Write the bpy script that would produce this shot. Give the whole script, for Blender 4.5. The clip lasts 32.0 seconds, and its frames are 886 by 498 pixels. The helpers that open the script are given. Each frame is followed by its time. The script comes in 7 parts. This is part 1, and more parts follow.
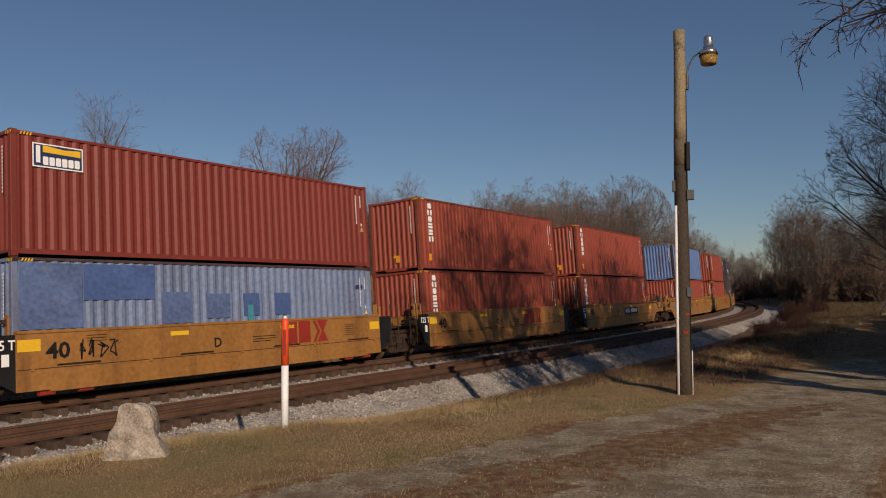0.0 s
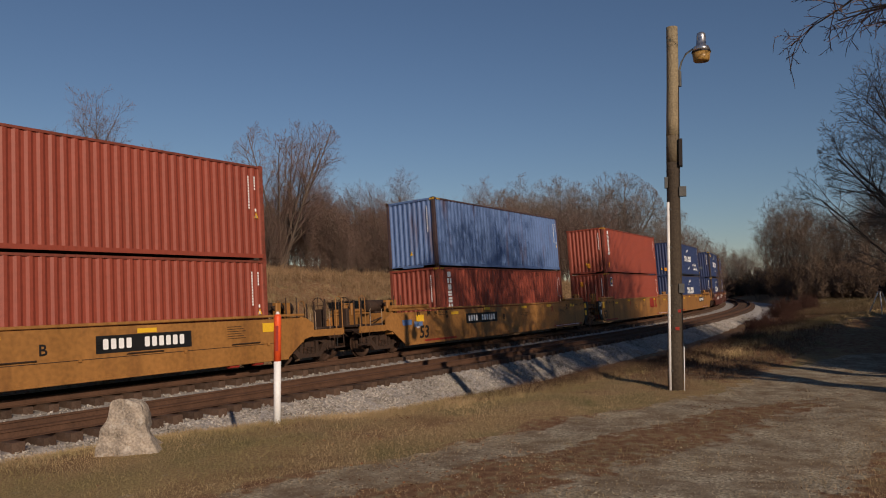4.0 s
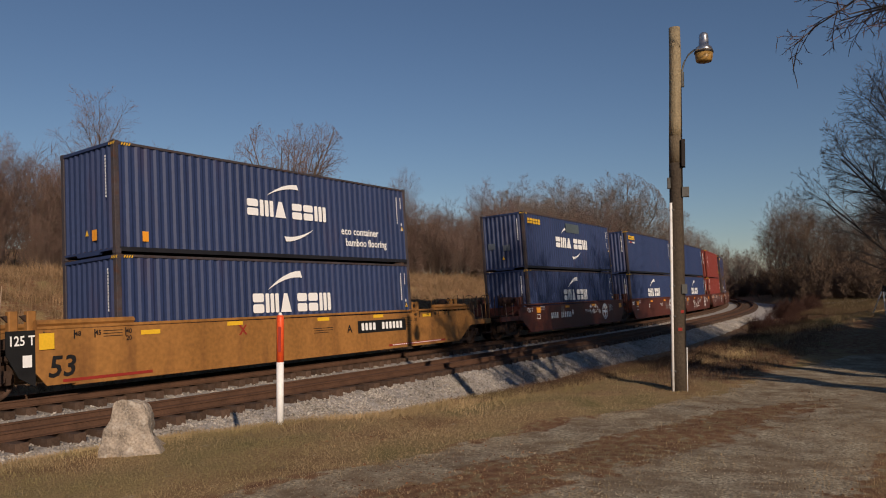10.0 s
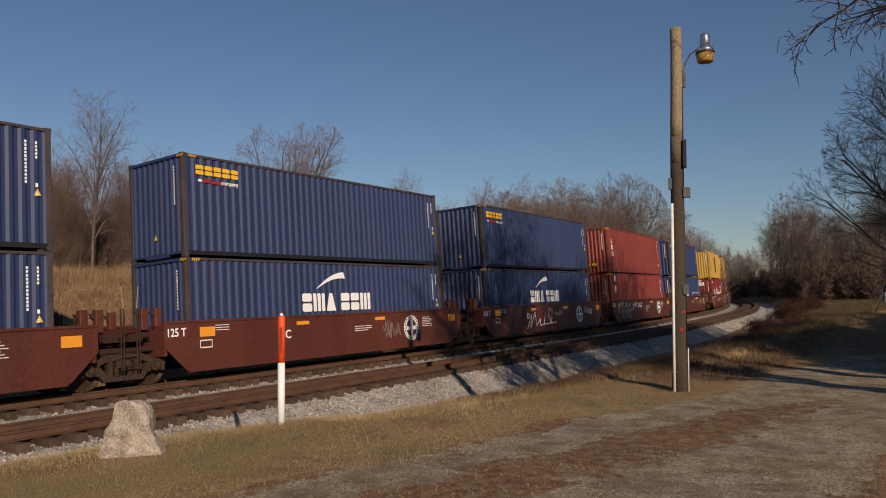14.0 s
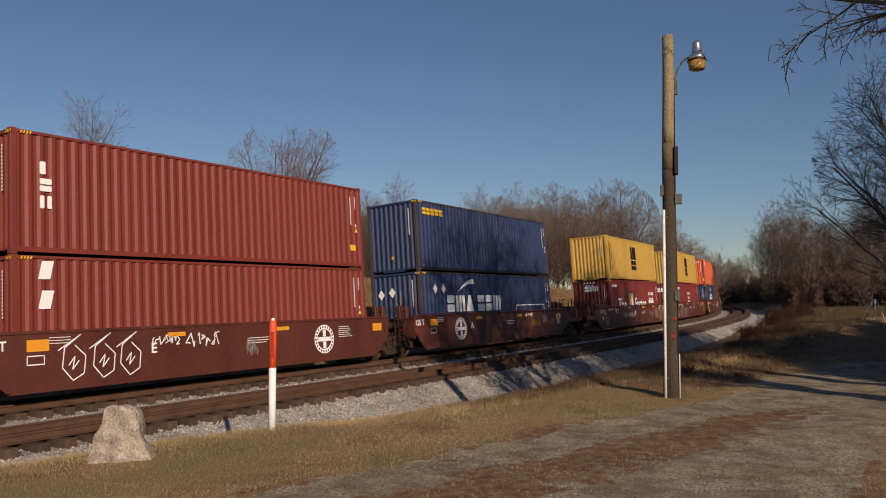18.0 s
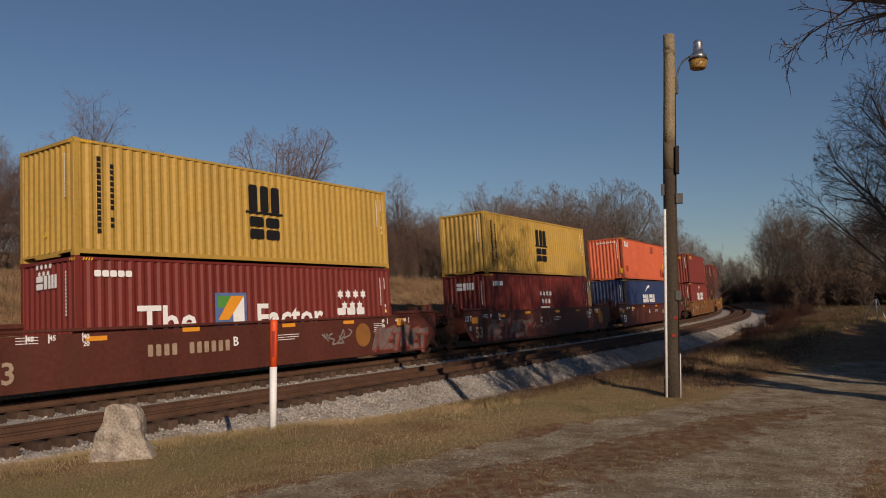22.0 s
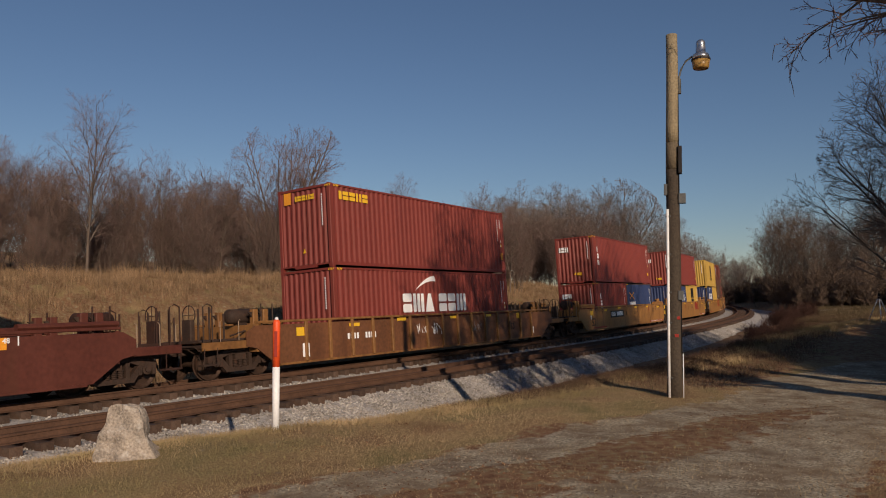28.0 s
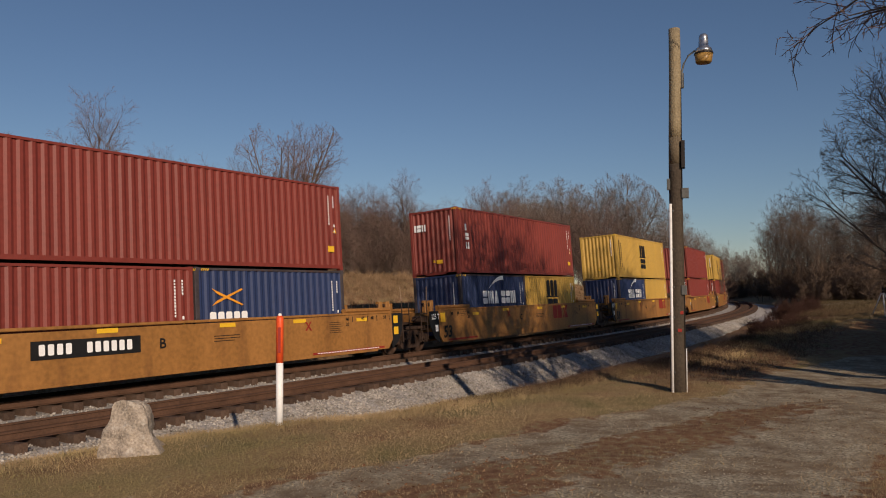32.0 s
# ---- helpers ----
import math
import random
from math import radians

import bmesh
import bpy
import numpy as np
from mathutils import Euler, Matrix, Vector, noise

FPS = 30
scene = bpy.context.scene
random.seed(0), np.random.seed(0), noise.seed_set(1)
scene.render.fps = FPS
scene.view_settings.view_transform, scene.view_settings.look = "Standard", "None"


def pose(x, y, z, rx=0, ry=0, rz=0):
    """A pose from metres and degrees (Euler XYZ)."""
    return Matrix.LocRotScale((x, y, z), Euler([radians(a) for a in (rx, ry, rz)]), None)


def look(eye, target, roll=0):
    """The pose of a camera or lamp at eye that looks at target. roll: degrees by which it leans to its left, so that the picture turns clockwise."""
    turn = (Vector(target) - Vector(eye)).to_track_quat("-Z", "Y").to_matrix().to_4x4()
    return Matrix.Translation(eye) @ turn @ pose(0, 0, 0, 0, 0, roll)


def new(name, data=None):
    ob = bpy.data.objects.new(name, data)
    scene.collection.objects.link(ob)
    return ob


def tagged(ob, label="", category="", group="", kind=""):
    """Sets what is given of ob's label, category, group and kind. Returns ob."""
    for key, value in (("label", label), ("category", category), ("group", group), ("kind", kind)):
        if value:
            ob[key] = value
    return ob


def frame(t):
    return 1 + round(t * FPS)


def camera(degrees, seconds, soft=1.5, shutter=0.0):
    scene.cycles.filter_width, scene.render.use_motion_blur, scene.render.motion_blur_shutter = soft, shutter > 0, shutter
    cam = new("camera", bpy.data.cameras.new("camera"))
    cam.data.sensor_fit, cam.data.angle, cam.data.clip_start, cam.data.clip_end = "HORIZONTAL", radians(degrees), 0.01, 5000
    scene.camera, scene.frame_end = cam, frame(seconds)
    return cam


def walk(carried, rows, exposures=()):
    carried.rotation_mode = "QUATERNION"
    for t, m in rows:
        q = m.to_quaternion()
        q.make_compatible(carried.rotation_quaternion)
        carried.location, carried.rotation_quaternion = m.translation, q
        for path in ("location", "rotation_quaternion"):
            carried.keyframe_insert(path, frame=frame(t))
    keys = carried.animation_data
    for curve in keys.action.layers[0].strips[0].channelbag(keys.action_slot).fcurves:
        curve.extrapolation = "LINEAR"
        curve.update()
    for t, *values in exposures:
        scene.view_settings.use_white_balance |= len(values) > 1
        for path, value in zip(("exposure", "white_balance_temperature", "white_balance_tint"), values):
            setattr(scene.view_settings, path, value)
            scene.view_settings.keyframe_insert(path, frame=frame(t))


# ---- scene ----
cam = camera(61.11, 32.0, soft=1.05)
EYE = (0.0, -18.097, 2.472)
# seconds, tilt, lean, turn: a tripod head that is nudged now and then
TURNS = [
    (0, 93.204, 0.489, -55.795), (0.5, 93.185, 0.511, -55.897), (1, 93.185, 0.518, -55.912), (1.5, 93.276, 0.571, -56.613),
    (2, 93.172, 0.427, -56.413), (2.5, 93.010, 0.452, -56.264), (3, 92.945, 0.415, -56.246), (3.5, 92.871, 0.419, -56.316),
    (5.5, 92.994, 0.436, -56.405), (6, 93.009, 0.395, -56.353), (6.5, 93.004, 0.425, -56.346), (7, 93.010, 0.405, -56.346),
    (7.5, 93.031, 0.451, -56.316), (8, 93.069, 0.410, -56.292), (8.5, 93.073, 0.412, -56.233), (9, 93.045, 0.471, -56.226),
    (9.5, 92.952, 0.394, -56.202), (10, 92.954, 0.453, -56.150), (10.5, 92.962, 0.398, -56.062), (11, 92.998, 0.452, -56.059),
    (11.5, 92.998, 0.452, -56.059), (12, 92.998, 0.452, -56.059), (12.5, 92.991, 0.464, -56.060), (13, 92.998, 0.452, -56.059),
    (13.5, 92.998, 0.452, -56.059), (14, 92.998, 0.452, -56.059), (14.5, 93.025, 0.396, -56.060), (16.5, 93.352, 0.232, -56.629),
    (17, 93.392, 0.209, -56.707), (17.5, 93.399, 0.198, -56.707), (18, 93.404, 0.231, -56.662), (18.5, 93.288, 0.244, -56.682),
    (19, 93.352, 0.232, -56.629), (19.5, 93.367, 0.217, -56.621), (20, 93.357, 0.242, -56.540), (20.5, 93.348, 0.190, -56.484),
    (21, 93.380, 0.195, -56.459), (21.5, 93.421, 0.236, -56.502), (22, 93.343, 0.190, -56.601), (22.5, 93.419, 0.249, -56.531),
    (23, 93.318, 0.223, -56.527), (23.5, 93.323, 0.186, -56.520), (24, 93.333, 0.190, -56.476), (24.5, 93.415, 0.195, -56.400),
    (25, 93.453, 0.210, -56.449), (25.5, 93.539, 0.192, -56.446), (27.5, 93.384, 0.190, -56.393), (28, 93.354, 0.197, -56.403),
    (28.5, 93.363, 0.240, -56.446), (29, 93.388, 0.186, -56.290), (29.5, 93.315, 0.205, -56.396), (30, 93.231, 0.235, -56.517),
    (30.5, 93.061, 0.436, -56.175), (31, 93.019, 0.396, -56.177), (31.5, 93.019, 0.396, -56.177), (32, 93.019, 0.396, -56.177),
]
walk(cam, [(t, pose(*EYE, rx, ry, rz)) for t, rx, ry, rz in TURNS], exposures=[(t, e, 6500, 16) for t, e in
    ((0, 0.05), (6, 0.05), (9, 0.1), (12, 0.2), (14, 0.22), (17, 0.3), (19, 0.22), (20.5, 0.12), (22, 0.0), (23, -0.1), (25, -0.12), (28, 0.15), (32, 0.17))])

# ---------------------------------------------------------------- light
SUN_EL, SUN_TO = 21.0, (-0.565, -0.825)           # sun height in degrees, ground direction towards the sun
world = bpy.data.worlds.new("winter_sky")
scene.world = world
world.use_nodes = True
wn = world.node_tree.nodes
sky = wn.new("ShaderNodeTexSky")
sky.sky_type = "NISHITA"
sky.sun_disc = False
sky.sun_elevation = radians(SUN_EL)
sky.sun_rotation = math.atan2(SUN_TO[0], SUN_TO[1])
sky.air_density, sky.dust_density, sky.ozone_density = 1.0, 0.1, 3.6
wn["Background"].inputs["Strength"].default_value = 0.050
world.node_tree.links.new(sky.outputs[0], wn["Background"].inputs["Color"])
sun = new("sun", bpy.data.lights.new("sun", "SUN"))
sun.data.energy, sun.data.angle, sun.data.color = 3.2, radians(0.53), (1.0, 0.83, 0.62)
ce = math.cos(radians(SUN_EL)) / math.hypot(*SUN_TO)
sun.matrix_world = look((0, 0, 0), (-SUN_TO[0] * ce, -SUN_TO[1] * ce, -math.sin(radians(SUN_EL))))

# ---------------------------------------------------------------- materials
MATS = {}


def mat(name, col, rough=0.7, metal=0.0, var=0.18, scale=3.0, fine=40.0, bump=0.15, stain=None, stain_amt=0.0, streak=False, spec=0.3, random_amt=0.0):
    """A painted, earthy or metal surface: broad and fine colour variation, stains or runs, and a little relief."""
    if name in MATS:
        return MATS[name]
    m = bpy.data.materials.new(name)
    m.use_nodes = True
    nt = m.node_tree
    N, K = nt.nodes, nt.links.new
    b = N["Principled BSDF"]
    b.inputs["Roughness"].default_value = rough
    b.inputs["Metallic"].default_value = metal
    b.inputs["Specular IOR Level"].default_value = spec
    co = N.new("ShaderNodeTexCoord").outputs["Object"]
    if streak:
        mp = N.new("ShaderNodeMapping")
        mp.inputs["Scale"].default_value = (1.0, 1.0, 0.16)
        K(co, mp.inputs[0])
        src = mp.outputs[0]
    else:
        src = co
    n1, n2 = N.new("ShaderNodeTexNoise"), N.new("ShaderNodeTexNoise")
    n1.inputs["Scale"].default_value, n1.inputs["Detail"].default_value = scale, 5
    n2.inputs["Scale"].default_value, n2.inputs["Detail"].default_value = fine, 6
    K(src, n1.inputs["Vector"])
    K(co, n2.inputs["Vector"])
    add = N.new("ShaderNodeMath")
    add.operation = "ADD"
    K(n1.outputs["Fac"], add.inputs[0])
    K(n2.outputs["Fac"], add.inputs[1])
    ramp = N.new("ShaderNodeMapRange")
    ramp.inputs["From Min"].default_value, ramp.inputs["From Max"].default_value = 0.7, 1.3
    ramp.inputs["To Min"].default_value, ramp.inputs["To Max"].default_value = 1 - var, 1 + var
    K(add.outputs[0], ramp.inputs["Value"])
    last = ramp.outputs[0]
    if random_amt:
        oi = N.new("ShaderNodeObjectInfo")
        rr = N.new("ShaderNodeMapRange")
        rr.inputs["To Min"].default_value, rr.inputs["To Max"].default_value = 1 - random_amt, 1 + random_amt
        K(oi.outputs["Random"], rr.inputs["Value"])
        mu = N.new("ShaderNodeMath")
        mu.operation = "MULTIPLY"
        K(last, mu.inputs[0])
        K(rr.outputs[0], mu.inputs[1])
        last = mu.outputs[0]
    vm = N.new("ShaderNodeVectorMath")
    vm.operation = "SCALE"
    vm.inputs[0].default_value = col
    K(last, vm.inputs["Scale"])
    colour = vm.outputs[0]
    if stain:
        n3 = N.new("ShaderNodeTexNoise")
        n3.inputs["Scale"].default_value, n3.inputs["Detail"].default_value = scale * 2.3, 8
        K(src, n3.inputs["Vector"])
        mr = N.new("ShaderNodeMapRange")
        mr.inputs["From Min"].default_value, mr.inputs["From Max"].default_value = 0.56, 0.74
        mr.inputs["To Max"].default_value = stain_amt
        K(n3.outputs["Fac"], mr.inputs["Value"])
        mx = N.new("ShaderNodeMix")
        mx.data_type = "RGBA"
        mx.inputs[7].default_value = (*stain, 1)
        K(mr.outputs[0], mx.inputs[0])
        K(colour, mx.inputs[6])
        colour = mx.outputs[2]
    K(colour, b.inputs["Base Color"])
    rm = N.new("ShaderNodeMapRange")
    rm.inputs["To Min"].default_value, rm.inputs["To Max"].default_value = max(rough - 0.12, 0.05), min(rough + 0.12, 1)
    K(n1.outputs["Fac"], rm.inputs["Value"])
    K(rm.outputs[0], b.inputs["Roughness"])
    if bump:
        bp = N.new("ShaderNodeBump")
        bp.inputs["Strength"].default_value, bp.inputs["Distance"].default_value = bump, 0.02
        K(n2.outputs["Fac"], bp.inputs["Height"])
        K(bp.outputs[0], b.inputs["Normal"])
    MATS[name] = m
    return m


RUST = (0.09, 0.035, 0.018)


def paint(name, col, stain=0.35, var=0.14):
    return mat(name, col, rough=0.55, var=var, scale=0.7, fine=9, bump=0.05, stain=RUST, stain_amt=stain, streak=True, spec=0.35)


BOXES = {
    "red": paint("container_red", (0.205, 0.038, 0.028)),
    "orange_red": paint("container_orange_red", (0.275, 0.057, 0.034), 0.3),
    "maroon": paint("container_maroon", (0.18, 0.027, 0.021)),
    "blue": paint("container_navy", (0.026, 0.043, 0.115), 0.25),
    "light_blue": paint("container_light_blue", (0.11, 0.185, 0.38), 0.95),
    "faded_blue": paint("container_faded_blue", (0.165, 0.215, 0.345), 0.6, 0.3),
    "yellow": paint("container_yellow", (0.48, 0.295, 0.06), 0.2),
    "orange": paint("container_orange", (0.62, 0.13, 0.055), 0.15),
}
CARS = {
    "yellow": paint("car_yellow", (0.325, 0.150, 0.041), 0.5, 0.26),
    "brown": paint("car_brown", (0.10, 0.0285, 0.019), 0.5, 0.26),
    "gold": paint("car_gold", (0.225, 0.105, 0.034), 0.85, 0.3),
}
STEEL = mat("dirty_steel", (0.055, 0.034, 0.025), 0.75, 0.2, 0.35, 3, 30, 0.2, RUST, 0.6)
BLACK = mat("black_paint", (0.012, 0.012, 0.013), 0.6, 0, 0.3, 3, 30, 0.1)
WHITE = mat("white_paint", (0.90, 0.90, 0.90), 0.5, 0, 0.05, 2, 20, 0.05, (0.5, 0.46, 0.42), 0.25)
YELLOW = mat("decal_yellow", (0.85, 0.50, 0.03), 0.5, 0, 0.1, 2, 20, 0.0)
DECAL_ORANGE = mat("decal_orange", (0.85, 0.34, 0.03), 0.5, 0, 0.1, 2, 20, 0.0)
DECAL_RED = mat("decal_red", (0.30, 0.03, 0.02), 0.6, 0, 0.15, 2, 20, 0.0)
RAIL = mat("rail_steel_rust", (0.105, 0.055, 0.034), 0.8, 0.1, 0.3, 2, 25, 0.25, (0.05, 0.03, 0.02), 0.5)
RAILHEAD = mat("rail_head_steel", (0.20, 0.17, 0.15), 0.45, 0.7, 0.25, 2, 40, 0.05)
TIE = mat("tie_wood", (0.095, 0.058, 0.04), 0.9, 0, 0.35, 2.5, 30, 0.6, (0.13, 0.10, 0.08), 0.5, random_amt=0.35)
WHEEL = mat("wheel_steel", (0.075, 0.045, 0.032), 0.6, 0.5, 0.3, 4, 30, 0.15, RUST, 0.6)
# the pole's wood, with a tree's shade painted into the first two tones
WOOD_SHADE = mat("pole_wood_shade", (0.066, 0.05, 0.036), 0.85, 0, 0.4, 1.2, 26, 0.7, (0.12, 0.09, 0.06), 0.5, streak=True)
WOOD_HALF_SHADE = mat("pole_wood_half_shade", (0.14, 0.108, 0.07), 0.85, 0, 0.4, 1.2, 26, 0.7, (0.05, 0.038, 0.028), 0.8, streak=True)
WOOD = mat("pole_wood", (0.29, 0.232, 0.145), 0.85, 0, 0.35, 1.2, 26, 0.7, (0.07, 0.05, 0.035), 0.8, streak=True)
STONE = mat("stone_marker", (0.34, 0.285, 0.23), 0.9, 0, 0.5, 5, 38, 1.0, (0.66, 0.61, 0.54), 0.55)
GREY_BOX = mat("painted_metal_grey", (0.12, 0.12, 0.115), 0.6, 0.2, 0.25, 6, 40, 0.1)
DARK_BOX = mat("dark_metal_box", (0.03, 0.025, 0.024), 0.6, 0.3, 0.25, 6, 40, 0.1)
CHROME = mat("bare_aluminium", (0.62, 0.62, 0.63), 0.3, 0.9, 0.1, 6, 40, 0.05)
AMBER = mat("weathered_lens", (0.34, 0.20, 0.06), 0.35, 0, 0.25, 5, 30, 0.1)
PIPE_WHITE = mat("conduit_white", (0.82, 0.81, 0.79), 0.5, 0, 0.12, 4, 30, 0.05, (0.3, 0.26, 0.22), 0.4)
POST_WHITE = mat("post_white", (0.88, 0.88, 0.87), 0.45, 0, 0.06, 4, 30, 0.03, (0.4, 0.36, 0.3), 0.25)
POST_ORANGE = mat("post_orange", (0.82, 0.10, 0.025), 0.45, 0, 0.15, 8, 30, 0.03, (0.5, 0.06, 0.02), 0.5)
BARK = mat("bark_grey_brown", (0.14, 0.105, 0.082), 0.95, 0, 0.3, 2, 30, 0.4)
BARK_PALE = mat("bark_pale", (0.17, 0.135, 0.108), 0.95, 0, 0.3, 2, 30, 0.4)
TWIG = mat("twigs_red_brown", (0.165, 0.105, 0.087), 0.95, 0, 0.3, 0.3, 5, 0.0)
TWIG_FAR = mat("twigs_grey_brown", (0.19, 0.15, 0.128), 0.95, 0, 0.3, 0.15, 3, 0.0)
POD = mat("seed_pods", (0.055, 0.035, 0.026), 0.9, 0, 0.3, 4, 20, 0.0)


# ---------------------------------------------------------------- mesh helpers
class Mesh:
    """Collects vertices and faces of one part."""

    def __init__(self):
        self.v, self.f = [], []

    def add(self, verts, faces):
        n = len(self.v)
        self.v += [tuple(p) for p in verts]
        self.f += [tuple(i + n for i in q) for q in faces]
        return self

    def box(self, x0, x1, y0, y1, z0, z1, ch=0.0):
        """A box, with its four long edges chamfered by ch where ch is given (long axis found by size)."""
        if ch <= 0:
            v = [(x, y, z) for x in (x0, x1) for y in (y0, y1) for z in (z0, z1)]
            return self.add(v, [(0, 1, 3, 2), (4, 6, 7, 5), (0, 4, 5, 1), (2, 3, 7, 6), (0, 2, 6, 4), (1, 5, 7, 3)])
        s = (x1 - x0, y1 - y0, z1 - z0)
        ax = s.index(max(s))
        lo, hi = (x0, y0, z0), (x1, y1, z1)
        a, b = [i for i in range(3) if i != ax]
        ring = []
        for (u, w, du, dw) in ((0, 0, 1, 0), (1, 0, -1, 0), (1, 0, 0, 1), (1, 1, 0, -1), (1, 1, -1, 0), (0, 1, 1, 0), (0, 1, 0, -1), (0, 0, 0, 1)):
            ring.append(((lo[a], hi[a])[u] + du * ch, (lo[b], hi[b])[w] + dw * ch))
        v = []
        for e in (lo[ax], hi[ax]):
            for (u, w) in ring:
                p = [0, 0, 0]
                p[ax], p[a], p[b] = e, u, w
                v.append(p)
        fs = [tuple(range(8))[::-1], tuple(range(8, 16))] + [(i, (i + 1) % 8, 8 + (i + 1) % 8, 8 + i) for i in range(8)]
        return self.add(v, fs)

    def extrude(self, prof, axis, a, b):
        """A closed outline (pairs) run along an axis from a to b."""
        n = len(prof)
        v = []
        for e in (a, b):
            for (u, w) in prof:
                v.append({"x": (e, u, w), "y": (u, e, w), "z": (u, w, e)}[axis])
        return self.add(v, [tuple(range(n))[::-1], tuple(range(n, 2 * n))] + [(i, (i + 1) % n, n + (i + 1) % n, n + i) for i in range(n)])

    def tube(self, pts, rads, sides=8, cap=True):
        pts = [Vector(p) for p in pts]
        base = len(self.v)
        for i, p in enumerate(pts):
            d = (pts[min(i + 1, len(pts) - 1)] - pts[max(i - 1, 0)]).normalized()
            side = d.cross(Vector((0, 0, 1)) if abs(d.z) < 0.9 else Vector((1, 0, 0))).normalized()
            up = side.cross(d)
            for k in range(sides):
                a = 2 * math.pi * k / sides
                self.v.append(tuple(p + (side * math.cos(a) + up * math.sin(a)) * rads[i]))
        for i in range(len(pts) - 1):
            for k in range(sides):
                a, b = base + i * sides + k, base + i * sides + (k + 1) % sides
                self.f.append((a, b, b + sides, a + sides))
        if cap:
            self.f.append(tuple(base + k for k in range(sides))[::-1])
            e = base + (len(pts) - 1) * sides
            self.f.append(tuple(e + k for k in range(sides)))
        return self

    def cyl(self, c, axis, r, h, sides=16, r2=None):
        d = {"x": Vector((1, 0, 0)), "y": Vector((0, 1, 0)), "z": Vector((0, 0, 1))}[axis] * h / 2
        c = Vector(c)
        return self.tube([c - d, c + d], [r, r if r2 is None else r2], sides)

    def data(self, name, material, smooth=False):
        me = bpy.data.meshes.new(name)
        me.from_pydata(self.v, [], self.f)
        if smooth:
            me.polygons.foreach_set("use_smooth", [True] * len(me.polygons))
        for m in material if isinstance(material, (list, tuple)) else [material]:
            me.materials.append(m)
        me.update()
        return me


def part(name, mesh, material, parent=None, label="", smooth=False):
    me = mesh if isinstance(mesh, bpy.types.Mesh) else mesh.data(name, material, smooth)
    ob = new(name, me)
    if parent:
        ob.parent = parent
    if label:
        ob["label"] = label
    return ob


def thing(name, label, category, group="", kind="", at=None):
    ob = new(name)
    ob.empty_display_size = 0.2
    tagged(ob, label, category, group, kind)
    if at is not None:
        ob.matrix_world = at
    return ob


LETTERS = {}


def words(text, size, material, parent, at, name="lettering", stretch=1.0, label="", bold=0.018, slant=0.0):
    """Flat lettering, built once as a mesh and set in its thing's space."""
    key = (text, size, stretch, material.name, bold, slant)
    if key not in LETTERS:
        cu = bpy.data.curves.new("lettering", "FONT")
        cu.body, cu.size, cu.extrude, cu.align_x, cu.resolution_u = text, size, 0.002, "LEFT", 2
        cu.offset, cu.shear = bold * size, slant
        ob = bpy.data.objects.new("lettering", cu)
        scene.collection.objects.link(ob)
        me = bpy.data.meshes.new_from_object(ob.evaluated_get(bpy.context.evaluated_depsgraph_get()))
        bpy.data.objects.remove(ob)
        for v in me.vertices:
            v.co.x *= stretch
        me.materials.clear()
        me.materials.append(material)
        LETTERS[key] = me
    ob = part(name, LETTERS[key], None, parent, label)
    ob.matrix_local = at
    return ob


# ---------------------------------------------------------------- the line of the railway
KS, KV = (-40, -20, 0, 40, 80, 120, 260), (0.0, -0.0004, -0.00089, 0.00241, 0.00281, 0.00256, 0.0022)
CANT, GRADE = 0.0679, -0.0009
_s = np.arange(-160.0, 340.0, 0.5)
_k = np.interp(_s, KS, KV)
_h = np.concatenate([[0], np.cumsum((_k[1:] + _k[:-1]) * 0.25)])
_h -= np.interp(0, _s, _h)
_x = np.concatenate([[0], np.cumsum((np.cos(_h[1:]) + np.cos(_h[:-1])) * 0.25)])
_y = np.concatenate([[0], np.cumsum((np.sin(_h[1:]) + np.sin(_h[:-1])) * 0.25)])
_x -= np.interp(0, _s, _x)
_y -= np.interp(0, _s, _y)
CLOSE = (_s > -70) & (_s < 330)


def on_line(s, d=0.0, z=0.0):
    """The place at s metres along the far track, d metres to its far side, z above the canted rail tops, and the heading."""
    x, y, h = np.interp(s, _s, _x), np.interp(s, _s, _y), np.interp(s, _s, _h)
    dd, zz = d * math.cos(CANT) + z * math.sin(CANT), z * math.cos(CANT) - d * math.sin(CANT)
    return Vector((x - math.sin(h) * dd, y + math.cos(h) * dd, zz + GRADE * s)), h


def ride(s0, s1):
    """The pose of a vehicle carried at s0 and s1: x towards s1, leaning with the cant."""
    a, b = on_line(s0)[0], on_line(s1)[0]
    d = b - a
    h, p = math.atan2(d.y, d.x), math.atan2(d.z, math.hypot(d.x, d.y))
    return Matrix.Translation((a + b) / 2) @ Matrix.Rotation(h, 4, "Z") @ Matrix.Rotation(-p, 4, "Y") @ Matrix.Rotation(-CANT, 4, "X")


def run(t):
    """How far the train has run at t seconds, counted from 14 s."""
    u = t - 14.0
    return 8.9827 * u + 0.0078 * u * u / 2 - 0.00137 * u ** 3 / 6

NEAR_TRACK = -3.72


def on_track(s, off, d=0.0, z=0.0):
    """As on_line, for a track set off to one side with its own cant."""
    x, y, h = np.interp(s, _s, _x), np.interp(s, _s, _y), np.interp(s, _s, _h)
    dd, zz = off + d * math.cos(CANT) + z * math.sin(CANT), z * math.cos(CANT) - d * math.sin(CANT)
    return Vector((x - math.sin(h) * dd, y + math.cos(h) * dd, zz + GRADE * s))


